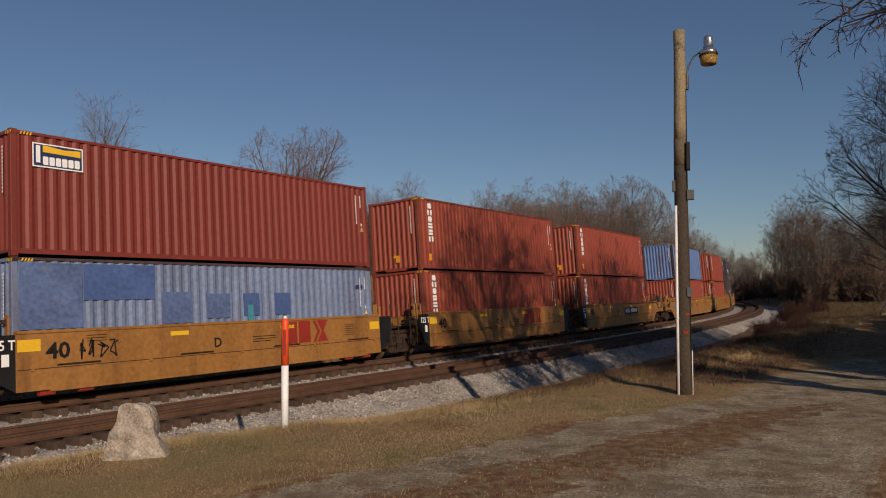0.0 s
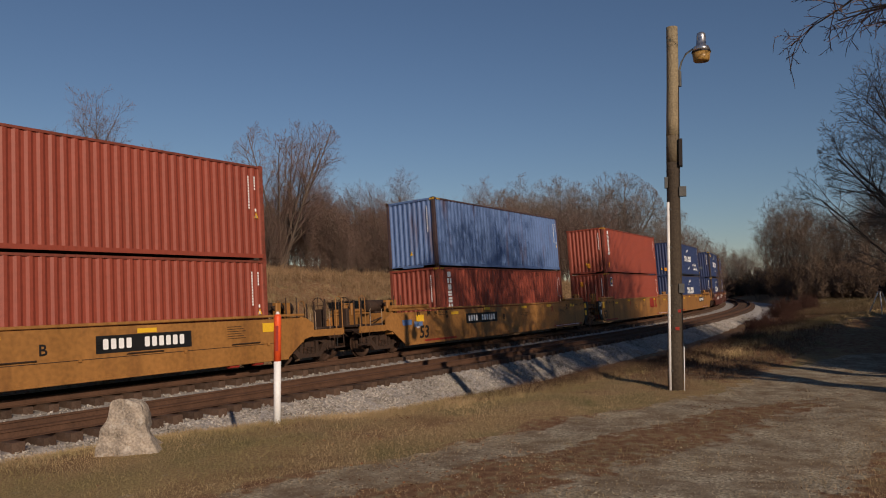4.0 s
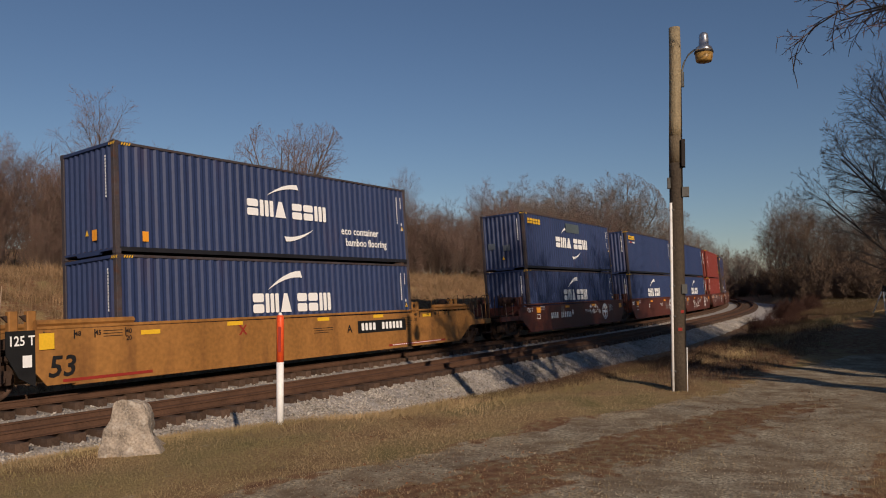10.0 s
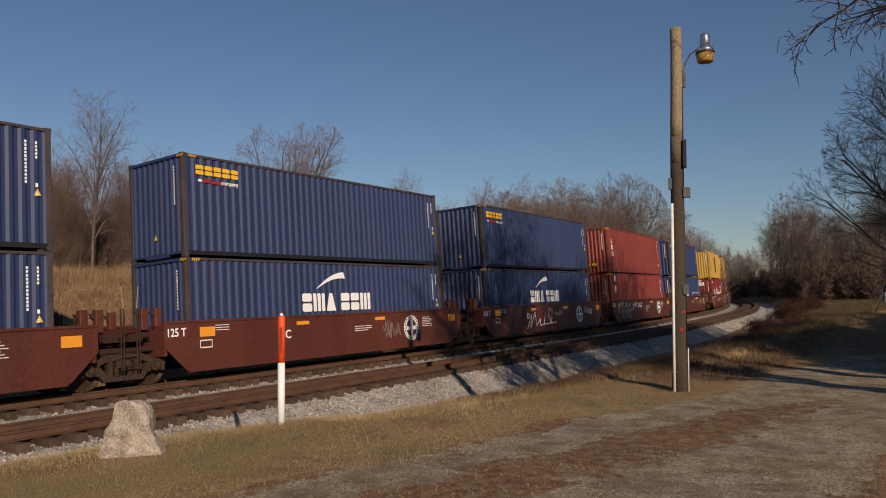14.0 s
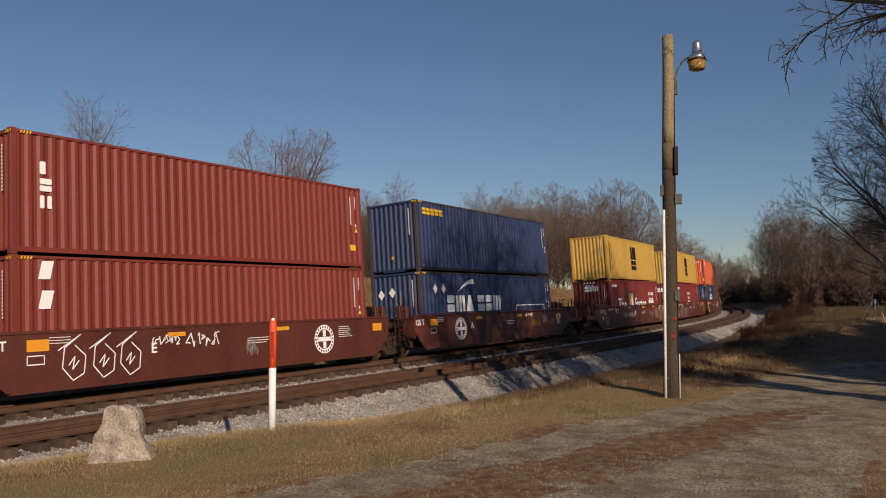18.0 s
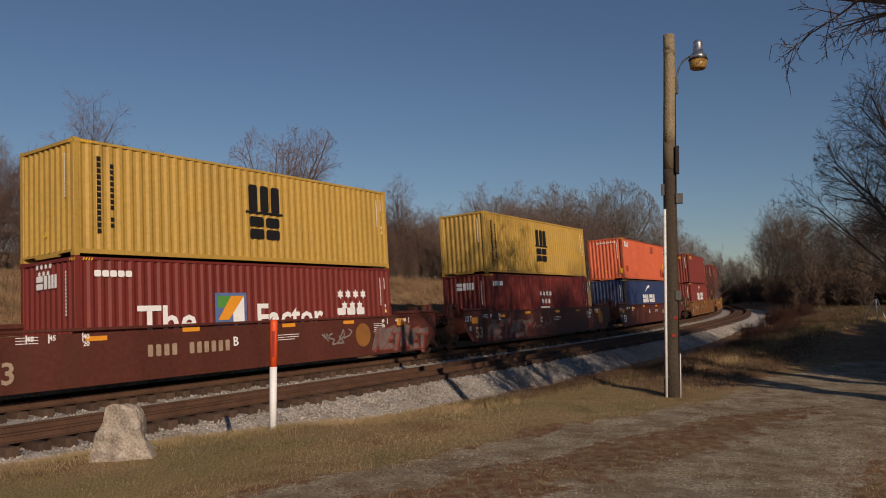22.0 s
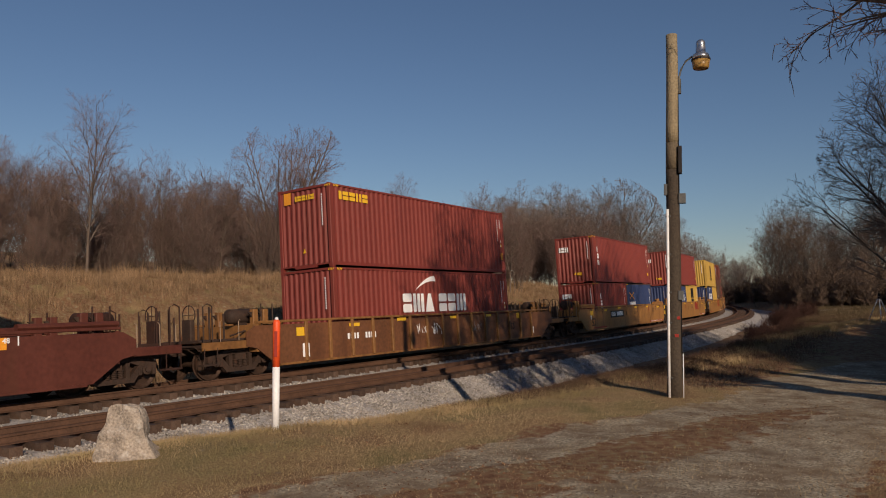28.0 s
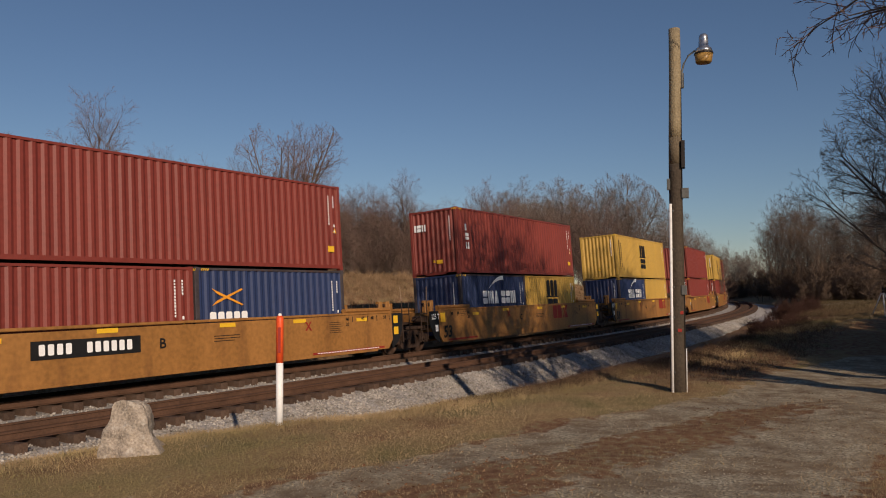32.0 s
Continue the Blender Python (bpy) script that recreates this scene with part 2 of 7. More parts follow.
# ---------------------------------------------------------------- ground
EDGE_X = (-30, 0, 4.8, 6.8, 8.1, 9.2, 10.5, 13.9, 16.7, 20, 25, 34, 60)
EDGE_Y = (-8.1, -8.3, -8.9, -9.3, -9.8, -10.5, -11.0, -11.4, -11.6, -12.0, -12.7, -13.8, -16.5)
BERM_X, BERM_Y, BERM_H = (18, 22, 26, 30, 34, 42, 60), (-13.0, -13.3, -14.0, -14.8, -15.6, -17.4, -22), (0.0, 0.18, 0.45, 0.62, 0.70, 0.6, 0.3)


def smooth(a, b, x):
    u = np.clip((np.asarray(x) - a) / (b - a), 0, 1)
    return u * u * (3 - 2 * u)


def lie(x, y):
    """Distance along the line and off it (positive on the far side) for arrays of places."""
    x, y = np.asarray(x, float), np.asarray(y, float)
    sx, sy, sh, ss = _x[CLOSE][::2], _y[CLOSE][::2], _h[CLOSE][::2], _s[CLOSE][::2]
    along, off = np.empty(x.size), np.empty(x.size)
    fx, fy = x.ravel(), y.ravel()
    for i in range(0, fx.size, 4000):
        q = (fx[i:i + 4000, None] - sx) ** 2 + (fy[i:i + 4000, None] - sy) ** 2
        k = q.argmin(1)
        dx, dy = fx[i:i + 4000] - sx[k], fy[i:i + 4000] - sy[k]
        along[i:i + 4000] = ss[k] + dx * np.cos(sh[k]) + dy * np.sin(sh[k])
        off[i:i + 4000] = -dx * np.sin(sh[k]) + dy * np.cos(sh[k])
    return along.reshape(x.shape), off.reshape(x.shape)


def lumps(x, y):
    """Gentle unevenness of earth, a few centimetres."""
    return 0.035 * np.sin(0.9 * x + 0.7 * y) * np.sin(0.63 * y - 0.4 * x + 1) + 0.02 * np.sin(2.7 * x + 1.3) * np.sin(2.3 * y + 0.4 * x)


def ground_z(x, y):
    s, d = lie(x, y)
    lot = 0.5 + 0.02 * np.clip(-10 - y, -3, 30) + lumps(x, y)
    by, bh = np.interp(x, BERM_X, BERM_Y), np.interp(x, BERM_X, BERM_H)
    lot = lot + bh * np.exp(-((y - by) / np.where(y > by, 1.7, 4.5)) ** 2) * smooth(17, 24, x)
    ditch = -0.80 + 0.5 * lumps(x, y) + 0.25 * smooth(45, 75, s)
    edge = np.interp(x, EDGE_X, EDGE_Y)
    fall = smooth(-0.25, 2.2, y - edge)
    near = lot * (1 - fall) + ditch * fall
    near = np.where(x > 60, 0.2 + 0.3 * smooth(8, 20, -d) + lumps(x, y) + (ditch - 0.1) * (1 - smooth(6, 11, -d)), near)
    hill = -0.75 + 3.9 * smooth(4.5, 15.5, d) + 0.07 * np.clip(d - 15, 0, 90) + 4 * lumps(x, y) * smooth(6, 12, d)
    hill = np.where(s > 60, -0.75 + (hill + 0.75) * (1 - 0.45 * smooth(60, 130, s)), hill)
    z = np.where(d > 0, hill, near)
    z = np.where((d > -10.5) & (d < 0) & (s > 66) & (s < 155), np.minimum(z, -0.85 + 0.5 * smooth(-9.2, -10.5, d)), z)
    return np.where((d > -6.2) & (d < 4.5), np.minimum(z, -0.78), z)


def spill_from(x):
    """How far past the edge of the lot the grass still reaches before the ballast begins."""
    return 0.25 + 0.95 * (1 - smooth(6, 9.5, x))


def corner(x, y):
    """A patch of greener grass beside the tripod."""
    return np.exp(-np.abs((x - 9.4) / 2.6) ** 4 - np.abs((y + 18.7 + 0.12 * np.sin(2 * x)) / 1.5) ** 4)


def drive(x, y):
    """How much a place of the lot is worn gravel (1) or grass (0): two wheel lanes that meet towards the right."""
    w = 0.5 * np.sin(0.55 * x + 1.0) + 0.25 * np.sin(1.7 * x + y)
    ax = (-20, 3, 5.3, 7.4, 8.8, 10.6, 12.6, 13.9, 18, 24, 32)
    a = np.interp(x, ax, (-11.5, -12.4, -13.0, -13.5, -13.9, -14.4, -15.1, -15.7, -16.2, -17.2, -19)) + 0.12 * w
    b = np.interp(x, (-20, 3, 7, 8.5, 10, 12, 16, 24, 32), (-15.0, -15.3, -16.1, -16.6, -17.1, -17.6, -17.9, -19, -21)) + 0.15 * w
    wa = np.interp(x, (3, 8, 12, 15, 25), (0.42, 0.45, 0.55, 0.95, 1.3))
    wb = np.interp(x, (3, 8, 14, 25), (0.8, 0.95, 1.1, 1.3))
    g = np.maximum(np.exp(-np.abs((y - a) / wa) ** 2.5), np.exp(-np.abs((y - b) / wb) ** 2.5))
    spill = smooth(-0.1, 0.2, y - np.interp(x, EDGE_X, EDGE_Y) - spill_from(x)) * (1 - smooth(12, 15, x)) * (y < -4)
    g = g * (1 - 0.95 * corner(x, y))
    verge = np.interp(x, (10, 14, 15.8, 17.8, 20, 22.6), (-13.6, -14.3, -14.65, -14.9, -15.5, -16.9)) + 0.1 * w
    g = np.maximum(g, 0.8 * smooth(14.5, 17, x) * (y > -18.2)) * np.where(x > 11, smooth(0.1, -0.4, y - verge), 1)
    return np.maximum(g * (1 - smooth(20.5, 23.5, x)), spill)


def litter(x, y):
    """Where the lot is bare earth with dead leaves: from the first wheel lane towards the tripod."""
    a = np.interp(x, (-20, 3, 5.3, 7.4, 8.8, 10.6, 12.6, 13.9, 18, 24), (-11.0, -11.9, -12.4, -12.9, -13.3, -13.8, -14.5, -15.2, -16, -17.5))
    edge = np.interp(x, EDGE_X, EDGE_Y)
    bare = smooth(0.35, -0.45, y - a + 0.3 * np.sin(1.1 * x + 0.5) + 0.15 * np.sin(3.1 * x))
    bare = np.maximum(bare * (1 - 0.75 * corner(x, y)), 0.42 * smooth(2, 6, y))
    front = smooth(19, 22, x) * smooth(-0.35, -0.9, y - np.interp(x, BERM_X, BERM_Y)) * (1 - smooth(33, 36, x)) * (y > -17.5) * 0.45
    verge = smooth(14, 17, x) * smooth(-15.4, -14.6, y) * (1 - smooth(26, 30, x)) * 0.85 * (y < -8)
    bare = np.maximum(bare, np.maximum(front, verge))
    return np.maximum(bare, smooth(-0.9, -0.1, y - edge) * smooth(9, 11.5, x) * (y < 0) * (x < 75))


def spaced(lo, hi, fine_lo, fine_hi, step, grow):
    a = list(np.arange(fine_lo, fine_hi, step))
    d, p = step, a[-1]
    while p < hi:
        d *= grow
        p += d
        a.append(p)
    d, p = step, a[0]
    while p > lo:
        d *= grow
        p -= d
        a.insert(0, p)
    return np.array(a)


def ground_material():
    m = bpy.data.materials.new("ground_grass_gravel")
    m.use_nodes = True
    N, K = m.node_tree.nodes, m.node_tree.links.new
    b = N["Principled BSDF"]
    b.inputs["Roughness"].default_value, b.inputs["Specular IOR Level"].default_value = 0.95, 0.1
    co = N.new("ShaderNodeTexCoord").outputs["Object"]

    def noise_(scale, detail=6):
        n = N.new("ShaderNodeTexNoise")
        n.inputs["Scale"].default_value, n.inputs["Detail"].default_value = scale, detail
        K(co, n.inputs["Vector"])
        return n.outputs["Fac"]

    def ramp_(fac, *stops):
        r = N.new("ShaderNodeValToRGB")
        el = r.color_ramp.elements
        while len(el) < len(stops):
            el.new(0.5)
        for e, (p, c) in zip(el, stops):
            e.position, e.color = p, (*c, 1)
        K(fac, r.inputs[0])
        return r.outputs[0]

    def mix_(fac, a, c):
        x = N.new("ShaderNodeMix")
        x.data_type = "RGBA"
        K(fac, x.inputs[0])
        K(a, x.inputs[6])
        K(c, x.inputs[7])
        return x.outputs[2]

    grass = ramp_(noise_(0.8), (0.30, (0.25, 0.155, 0.085)), (0.45, (0.36, 0.255, 0.135)), (0.58, (0.30, 0.235, 0.115)), (0.72, (0.19, 0.175, 0.075)))
    grain = ramp_(noise_(28), (0.3, (0.6, 0.56, 0.52)), (0.7, (1.1, 1.08, 1.05)))
    mu = N.new("ShaderNodeMix")
    mu.data_type, mu.blend_type = "RGBA", "MULTIPLY"
    mu.inputs[0].default_value = 0.8
    K(grass, mu.inputs[6])
    K(grain, mu.inputs[7])
    vor = N.new("ShaderNodeTexVoronoi")
    vor.inputs["Scale"].default_value = 34
    K(co, vor.inputs["Vector"])
    stone = ramp_(vor.outputs["Color"], (0.1, (0.21, 0.172, 0.118)), (0.5, (0.38, 0.322, 0.228)), (0.9, (0.56, 0.485, 0.355)))
    dirt = ramp_(noise_(5), (0.35, (0.20, 0.14, 0.09)), (0.7, (0.31, 0.25, 0.17)))
    gravel = mix_(ramp_(noise_(2.2, 8), (0.40, (0, 0, 0)), (0.60, (1, 1, 1))), stone, dirt)
    at = N.new("ShaderNodeAttribute")
    at.attribute_name = "gravel"
    add = N.new("ShaderNodeMath")
    add.operation = "MULTIPLY_ADD"
    nn = noise_(3.5, 9)
    K(nn, add.inputs[0])
    add.inputs[1].default_value = 1.3
    K(at.outputs["Fac"], add.inputs[2])
    at2 = N.new("ShaderNodeAttribute")
    at2.attribute_name = "litter"
    add2 = N.new("ShaderNodeMath")
    add2.operation = "MULTIPLY_ADD"
    K(noise_(1.3, 9), add2.inputs[0])
    add2.inputs[1].default_value = 1.2
    K(at2.outputs["Fac"], add2.inputs[2])
    earth = ramp_(noise_(7, 8), (0.3, (0.16, 0.085, 0.05)), (0.5, (0.25, 0.14, 0.078)), (0.62, (0.27, 0.205, 0.11)), (0.78, (0.33, 0.28, 0.22)))
    turf = mix_(ramp_(add2.outputs[0], (0.85, (0, 0, 0)), (1.35, (1, 1, 1))), mu.outputs[2], earth)
    K(mix_(ramp_(add.outputs[0], (0.86, (0, 0, 0)), (1.34, (1, 1, 1))), turf, gravel), b.inputs["Base Color"])
    bp = N.new("ShaderNodeBump")
    bp.inputs["Strength"].default_value, bp.inputs["Distance"].default_value = 0.5, 0.035
    K(noise_(30, 8), bp.inputs["Height"])
    K(bp.outputs[0], b.inputs["Normal"])
    return m


def build_ground():
    gx = spaced(-900, 1600, -14, 44, 0.25, 1.07)
    gy = spaced(-700, 1400, -22, 20, 0.25, 1.07)
    X, Y = np.meshgrid(gx, gy)
    Z = ground_z(X, Y)
    nx, ny = len(gx), len(gy)
    idx = np.arange(nx * ny).reshape(ny, nx)
    quads = np.stack([idx[:-1, :-1], idx[:-1, 1:], idx[1:, 1:], idx[1:, :-1]], -1).reshape(-1, 4)
    me = bpy.data.meshes.new("ground")
    me.from_pydata(np.stack([X, Y, Z], -1).reshape(-1, 3).tolist(), [], quads.tolist())
    me.polygons.foreach_set("use_smooth", [True] * len(me.polygons))
    at = me.attributes.new("gravel", "FLOAT", "POINT")
    at.data.foreach_set("value", drive(X, Y).ravel().astype(np.float32))
    at = me.attributes.new("litter", "FLOAT", "POINT")
    at.data.foreach_set("value", litter(X, Y).ravel().astype(np.float32))
    me.materials.append(ground_material())
    tagged(new("ground", me), "dry winter grass with worn gravel wheel lanes", "ground", kind="structure")


build_ground()

# ---------------------------------------------------------------- track bed
BALLAST = mat("ballast_limestone", (0.36, 0.335, 0.31), 0.95, 0, 0.45, 6, 26, 1.0, (0.16, 0.13, 0.11), 0.55)


def build_bed():
    # across the two tracks: offset from the far track's centre and height
    prof = ((4.6, -0.95), (2.1, -0.42), (1.5, -0.36), (0.75, -0.33), (-0.75, -0.27), (-1.2, -0.25), (-1.5, -0.29), (-2.0, -0.36),
            (-2.5, -0.35), (-3.0, -0.32), (-3.72, -0.28), (-4.5, -0.245), (-5.0, -0.25), (-5.35, -0.35), (-6.1, -0.65), (-6.9, -1.0))
    ss = np.concatenate([np.arange(-60, 60, 0.4), np.arange(60, 330, 2.0)])
    rng = np.random.default_rng(5)
    v, f = [], []
    n = len(prof)
    for s in ss:
        x, y, h = np.interp(s, _s, _x), np.interp(s, _s, _y), np.interp(s, _s, _h)
        for (d, z) in prof:
            d2, z2 = d + rng.normal(0, 0.02), z + rng.normal(0, 0.012) + GRADE * s
            v.append((x - math.sin(h) * d2, y + math.cos(h) * d2, z2))
    for i in range(len(ss) - 1):
        for k in range(n - 1):
            a = i * n + k
            f.append((a, a + 1, a + n + 1, a + n))
    me = bpy.data.meshes.new("ballast_bed")
    me.from_pydata(v, [], f)
    me.materials.append(BALLAST)
    tagged(new("ballast_bed", me), "grey crushed-stone ballast under two railway tracks", "ballast", kind="structure")


build_bed()


def build_rails():
    prof = [(-0.07, -0.172), (0.07, -0.172), (0.07, -0.158), (0.012, -0.14), (0.009, -0.05), (0.036, -0.038), (0.036, -0.006), (0.03, 0.0),
            (-0.03, 0.0), (-0.036, -0.006), (-0.036, -0.038), (-0.009, -0.05), (-0.012, -0.14), (-0.07, -0.158)]
    for off, where in ((0.0, "the track that the train runs on"), (NEAR_TRACK, "the empty nearer track")):
        track = thing("track_" + ("1" if off == 0 else "2"), "rusty steel rails spiked to timber ties, " + where, "railway track", kind="structure")
        for side in (-0.755, 0.755):
            ss = np.concatenate([np.arange(-60, 60, 2.0), np.arange(60, 330, 4.0)])
            v, f, n = [], [], len(prof)
            mi = []
            for s in ss:
                for (d, z) in prof:
                    v.append(tuple(on_track(s, off, side + d, z)))
            for i in range(len(ss) - 1):
                for k in range(n):
                    a, b = i * n + k, i * n + (k + 1) % n
                    f.append((a, b, b + n, a + n))
                    mi.append(1 if k == 7 else 0)
            me = bpy.data.meshes.new("rail")
            me.from_pydata(v, [], f)
            me.materials.append(RAIL)
            me.materials.append(RAILHEAD if off == 0 else RAIL)
            me.polygons.foreach_set("material_index", mi)
            part("rail", me, None, track)
        tie = Mesh().box(-0.112, 0.112, -1.3, 1.3, -0.36, -0.176, 0.012)
        tie_me = tie.data("tie", TIE)
        plate_me = Mesh().box(-0.09, 0.09, -0.17, 0.17, -0.178, -0.16).data("tie_plate", RAIL)
        far = Mesh()
        rng = random.Random(int(3 - off))
        s = -24.0
        while s < 300:
            c = on_track(s, off, rng.uniform(-0.05, 0.05), rng.uniform(-0.012, 0.006))
            h = np.interp(s, _s, _h) + rng.uniform(-0.02, 0.02)
            m = Matrix.Translation(c) @ Matrix.Rotation(h, 4, "Z") @ Matrix.Rotation(-CANT, 4, "X")
            if s < 70:
                ob = part("tie", tie_me, None, track)
                ob.matrix_world = m
            else:
                far.add([m @ Vector(p) for p in tie.v], tie.f)
            s += rng.uniform(0.5, 0.56)
        tagged(part("ties_far", far, TIE, track), kind="stuff")


build_rails()

# ---------------------------------------------------------------- containers
W2 = 1.219


def corrugated(length, z0, z1, y_out, depth, pitch, flip):
    """A wall sheet along x with upright trapezoid corrugations; its outer crests lie at y_out."""
    n = max(int(round(length / pitch)), 2)
    p = length / n
    xs, ys = [], []
    for i in range(n):
        a = -length / 2 + i * p
        for (u, o) in ((0.0, 0), (0.26, 0), (0.5, 1), (0.76, 1)):
            xs.append(a + u * p)
            ys.append(y_out - depth * o * (1 if y_out > 0 else -1))
    xs.append(length / 2)
    ys.append(y_out)
    v = [(x, y, z) for x, y in zip(xs, ys) for z in (z0, z1)]
    f = [(2 * i, 2 * i + 2, 2 * i + 3, 2 * i + 1) for i in range(len(xs) - 1)]
    return v, f


BOX_PARTS = {}
RUSTY_FRAME = mat("rusty_frame", (0.075, 0.05, 0.055), 0.8, 0.1, 0.3, 3, 30, 0.2, RUST, 0.7)


def box_parts(length, high, colour):
    key = (length, high, colour)
    if key in BOX_PARTS:
        return BOX_PARTS[key]
    m = BOXES[colour]
    hl = length / 2
    post = {"light_blue": RUSTY_FRAME, "blue": mat("weathered_dark_frame", (0.06, 0.05, 0.055), 0.7, 0.05, 0.3, 2, 20, 0.15, RUST, 0.7), "orange_red": mat("weathered_red_frame", (0.20, 0.05, 0.032), 0.7, 0, 0.3, 2, 20, 0.15, RUST, 0.8), "orange": mat("weathered_orange_frame", (0.30, 0.075, 0.035), 0.7, 0, 0.3, 2, 20, 0.15, RUST, 0.8)}.get(colour, m)
    sill = mat("container_black_sill", (0.014, 0.014, 0.018), 0.6, 0, 0.2, 1, 9, 0.05) if colour == "blue" else m
    out = []
    for side in (-1, 1):
        v, f = corrugated(length - 0.24, 0.15, high - 0.075, side * (W2 - 0.012), 0.036, 0.278, side)
        out.append(("side_panel", Mesh().add(v, f).data("side_panel", m)))
        y0, y1 = sorted((side * (W2 + 0.002), side * (W2 - 0.05)))
        out.append(("bottom_rail", Mesh().box(-hl + 0.1, hl - 0.1, y0, y1, 0.05, 0.165).data("bottom_rail", sill)))
        out.append(("top_rail", Mesh().box(-hl + 0.1, hl - 0.1, y0, y1, high - 0.085, high - 0.02).data("top_rail", RUSTY_FRAME if colour in ("light_blue", "faded_blue") else post)))
    for end in (-1, 1):
        v, f = corrugated(2 * W2 - 0.24, 0.12, high - 0.09, end * (hl - 0.03), 0.045, 0.25, end)
        out.append(("end_panel", Mesh().add([(y, -x, z) for x, y, z in v], f).data("end_panel", m)))
        x0, x1 = sorted((end * hl, end * (hl - 0.08)))
        out.append(("end_sill", Mesh().extrude([(-W2 + 0.1, 0.09), (-0.55, 0.09), (-0.48, 0.02), (0.48, 0.02), (0.55, 0.09), (W2 - 0.1, 0.09), (W2 - 0.1, 0.14), (-W2 + 0.1, 0.14)], "x", x0, x1).data("end_sill", m)))
        out.append(("end_header", Mesh().box(x0, x1, -W2 + 0.1, W2 - 0.1, high - 0.10, high - 0.02).data("end_header", m)))
        for side in (-1, 1):
            x0, x1 = sorted((end * hl, end * (hl - 0.14)))
            y0, y1 = sorted((side * W2, side * (W2 - 0.14)))
            out.append(("corner_post", Mesh().box(x0, x1, y0, y1, 0.1, high - 0.1, 0.012).data("corner_post", post)))
            for z0, z1 in ((0, 0.118), (high - 0.118, high)):
                out.append(("corner_casting", Mesh().box(x0 - 0.003, x1 + 0.003, y0 - 0.004, y1 + 0.004, z0, z1).data("corner_casting", STEEL if colour in ("light_blue", "faded_blue") else post)))
    out.append(("roof", Mesh().box(-hl + 0.03, hl - 0.03, -W2 + 0.03, W2 - 0.03, high - 0.05, high - 0.02).data("roof", m)))
    out.append(("floor", Mesh().box(-hl + 0.05, hl - 0.05, -W2 + 0.04, W2 - 0.04, 0.10, 0.16).data("floor", STEEL)))
    BOX_PARTS[key] = out
    return out


FACE = -W2 - 0.006


def side_at(x, z):
    """Turns flat lettering (x to the right, y up) to stand on a container's or car's near side."""
    return Matrix.Translation((x, FACE, z)) @ Matrix.Rotation(radians(90), 4, "X")


def end_at(y, z, hl):
    return Matrix.Translation((-hl - 0.004, y, z)) @ Matrix.Rotation(radians(-90), 4, "Z") @ Matrix.Rotation(radians(90), 4, "X")


FLAT = {}
SMALL = ("numbering", "data_print", "small_print", "hazard_striping", "star_sign", "graffiti")


def flat(outline, material, parent, at, name="marking", label=""):
    """A thin painted shape, from a list of closed outlines in its own plane. Blocks become parts of their own."""
    if name in ("name_block", "placard"):
        for o in outline:
            x, y = o[0]
            one = [(round(px - x, 3), round(py - y, 3)) for px, py in o]
            flat([one], material, parent, at @ Matrix.Translation((x, y, 0)), name + "_")
        return None
    name = name.rstrip("_")
    key = (str(outline), material.name)
    if key not in FLAT:
        m = Mesh()
        for o in outline:
            m.add([(x, y, 0) for x, y in o], [tuple(range(len(o)))])
        FLAT[key] = m.data(name, material)
    ob = part(name, FLAT[key], None, parent, label)
    ob.matrix_local = at
    if name in SMALL:
        ob["kind"] = "stuff"
    return ob


def rect(x, y, w, h, slant=0.0):
    return [(x, y), (x + w, y), (x + w + slant, y + h), (x + slant, y + h)]


def worn(x, y, w, h):
    """A block with its corners rubbed off."""
    c = 0.16 * min(w, h)
    return [(x + c, y), (x + w - c, y), (x + w, y + c), (x + w, y + h - c), (x + w - c, y + h), (x + c, y + h), (x, y + h - c), (x, y + c)]


def blocks(n, w, h, gap, vertical=False):
    """A row (or a column) of plain blocks, one for each sign of a trade name."""
    if vertical:
        return [worn(0, -(i + 1) * (h + gap), w, h) for i in range(n)]
    return [worn(i * (w + gap), 0, w, h) for i in range(n)]


def halves(x, y, w, h):
    """Two rounded halves one over the other with a slit between."""
    g = 0.1 * h
    return [worn(x, y, w, (h - g) / 2), worn(x, y + (h + g) / 2, w, (h - g) / 2)]


def comb(x, y, w, h, t, teeth=3):
    """Upright bars side by side."""
    step = (w - t) / (teeth - 1)
    return [worn(x + k * step, y, t, h) for k in range(teeth)]


def wedge(x, y, w, h):
    return [[(x, y), (x + w, y), (x + w * 0.66, y + h), (x + w * 0.34, y + h)]]


def signs(plan, x0, x1, h, material, parent, at):
    """A trade name as plain signs between x0 and x1: o halves, m three bars, n two bars, v wedge, i bar, space."""
    width = {"o": 1.0, "m": 1.25, "v": 1.05, "i": 0.5, " ": 0.3, "n": 0.95}
    total = sum(width[c] for c in plan) + 0.16 * (len(plan) - 1)
    k = (x1 - x0) / total
    x = x0
    for c in plan:
        w = width[c] * k
        if c != " ":
            shape = {"o": lambda: halves(0, 0, w, h), "m": lambda: comb(0, 0, w, h, 0.27 * w), "n": lambda: comb(0, 0, w, h, 0.38 * w, 2), "v": lambda: wedge(0, 0, w, h), "i": lambda: [worn(0, 0, w, h)]}[c]()
            flat([[(round(a, 3), round(b, 3)) for a, b in o] for o in shape], material, parent, at @ Matrix.Translation((x, 0, 0)), "name_sign")
        x += w + 0.16 * k


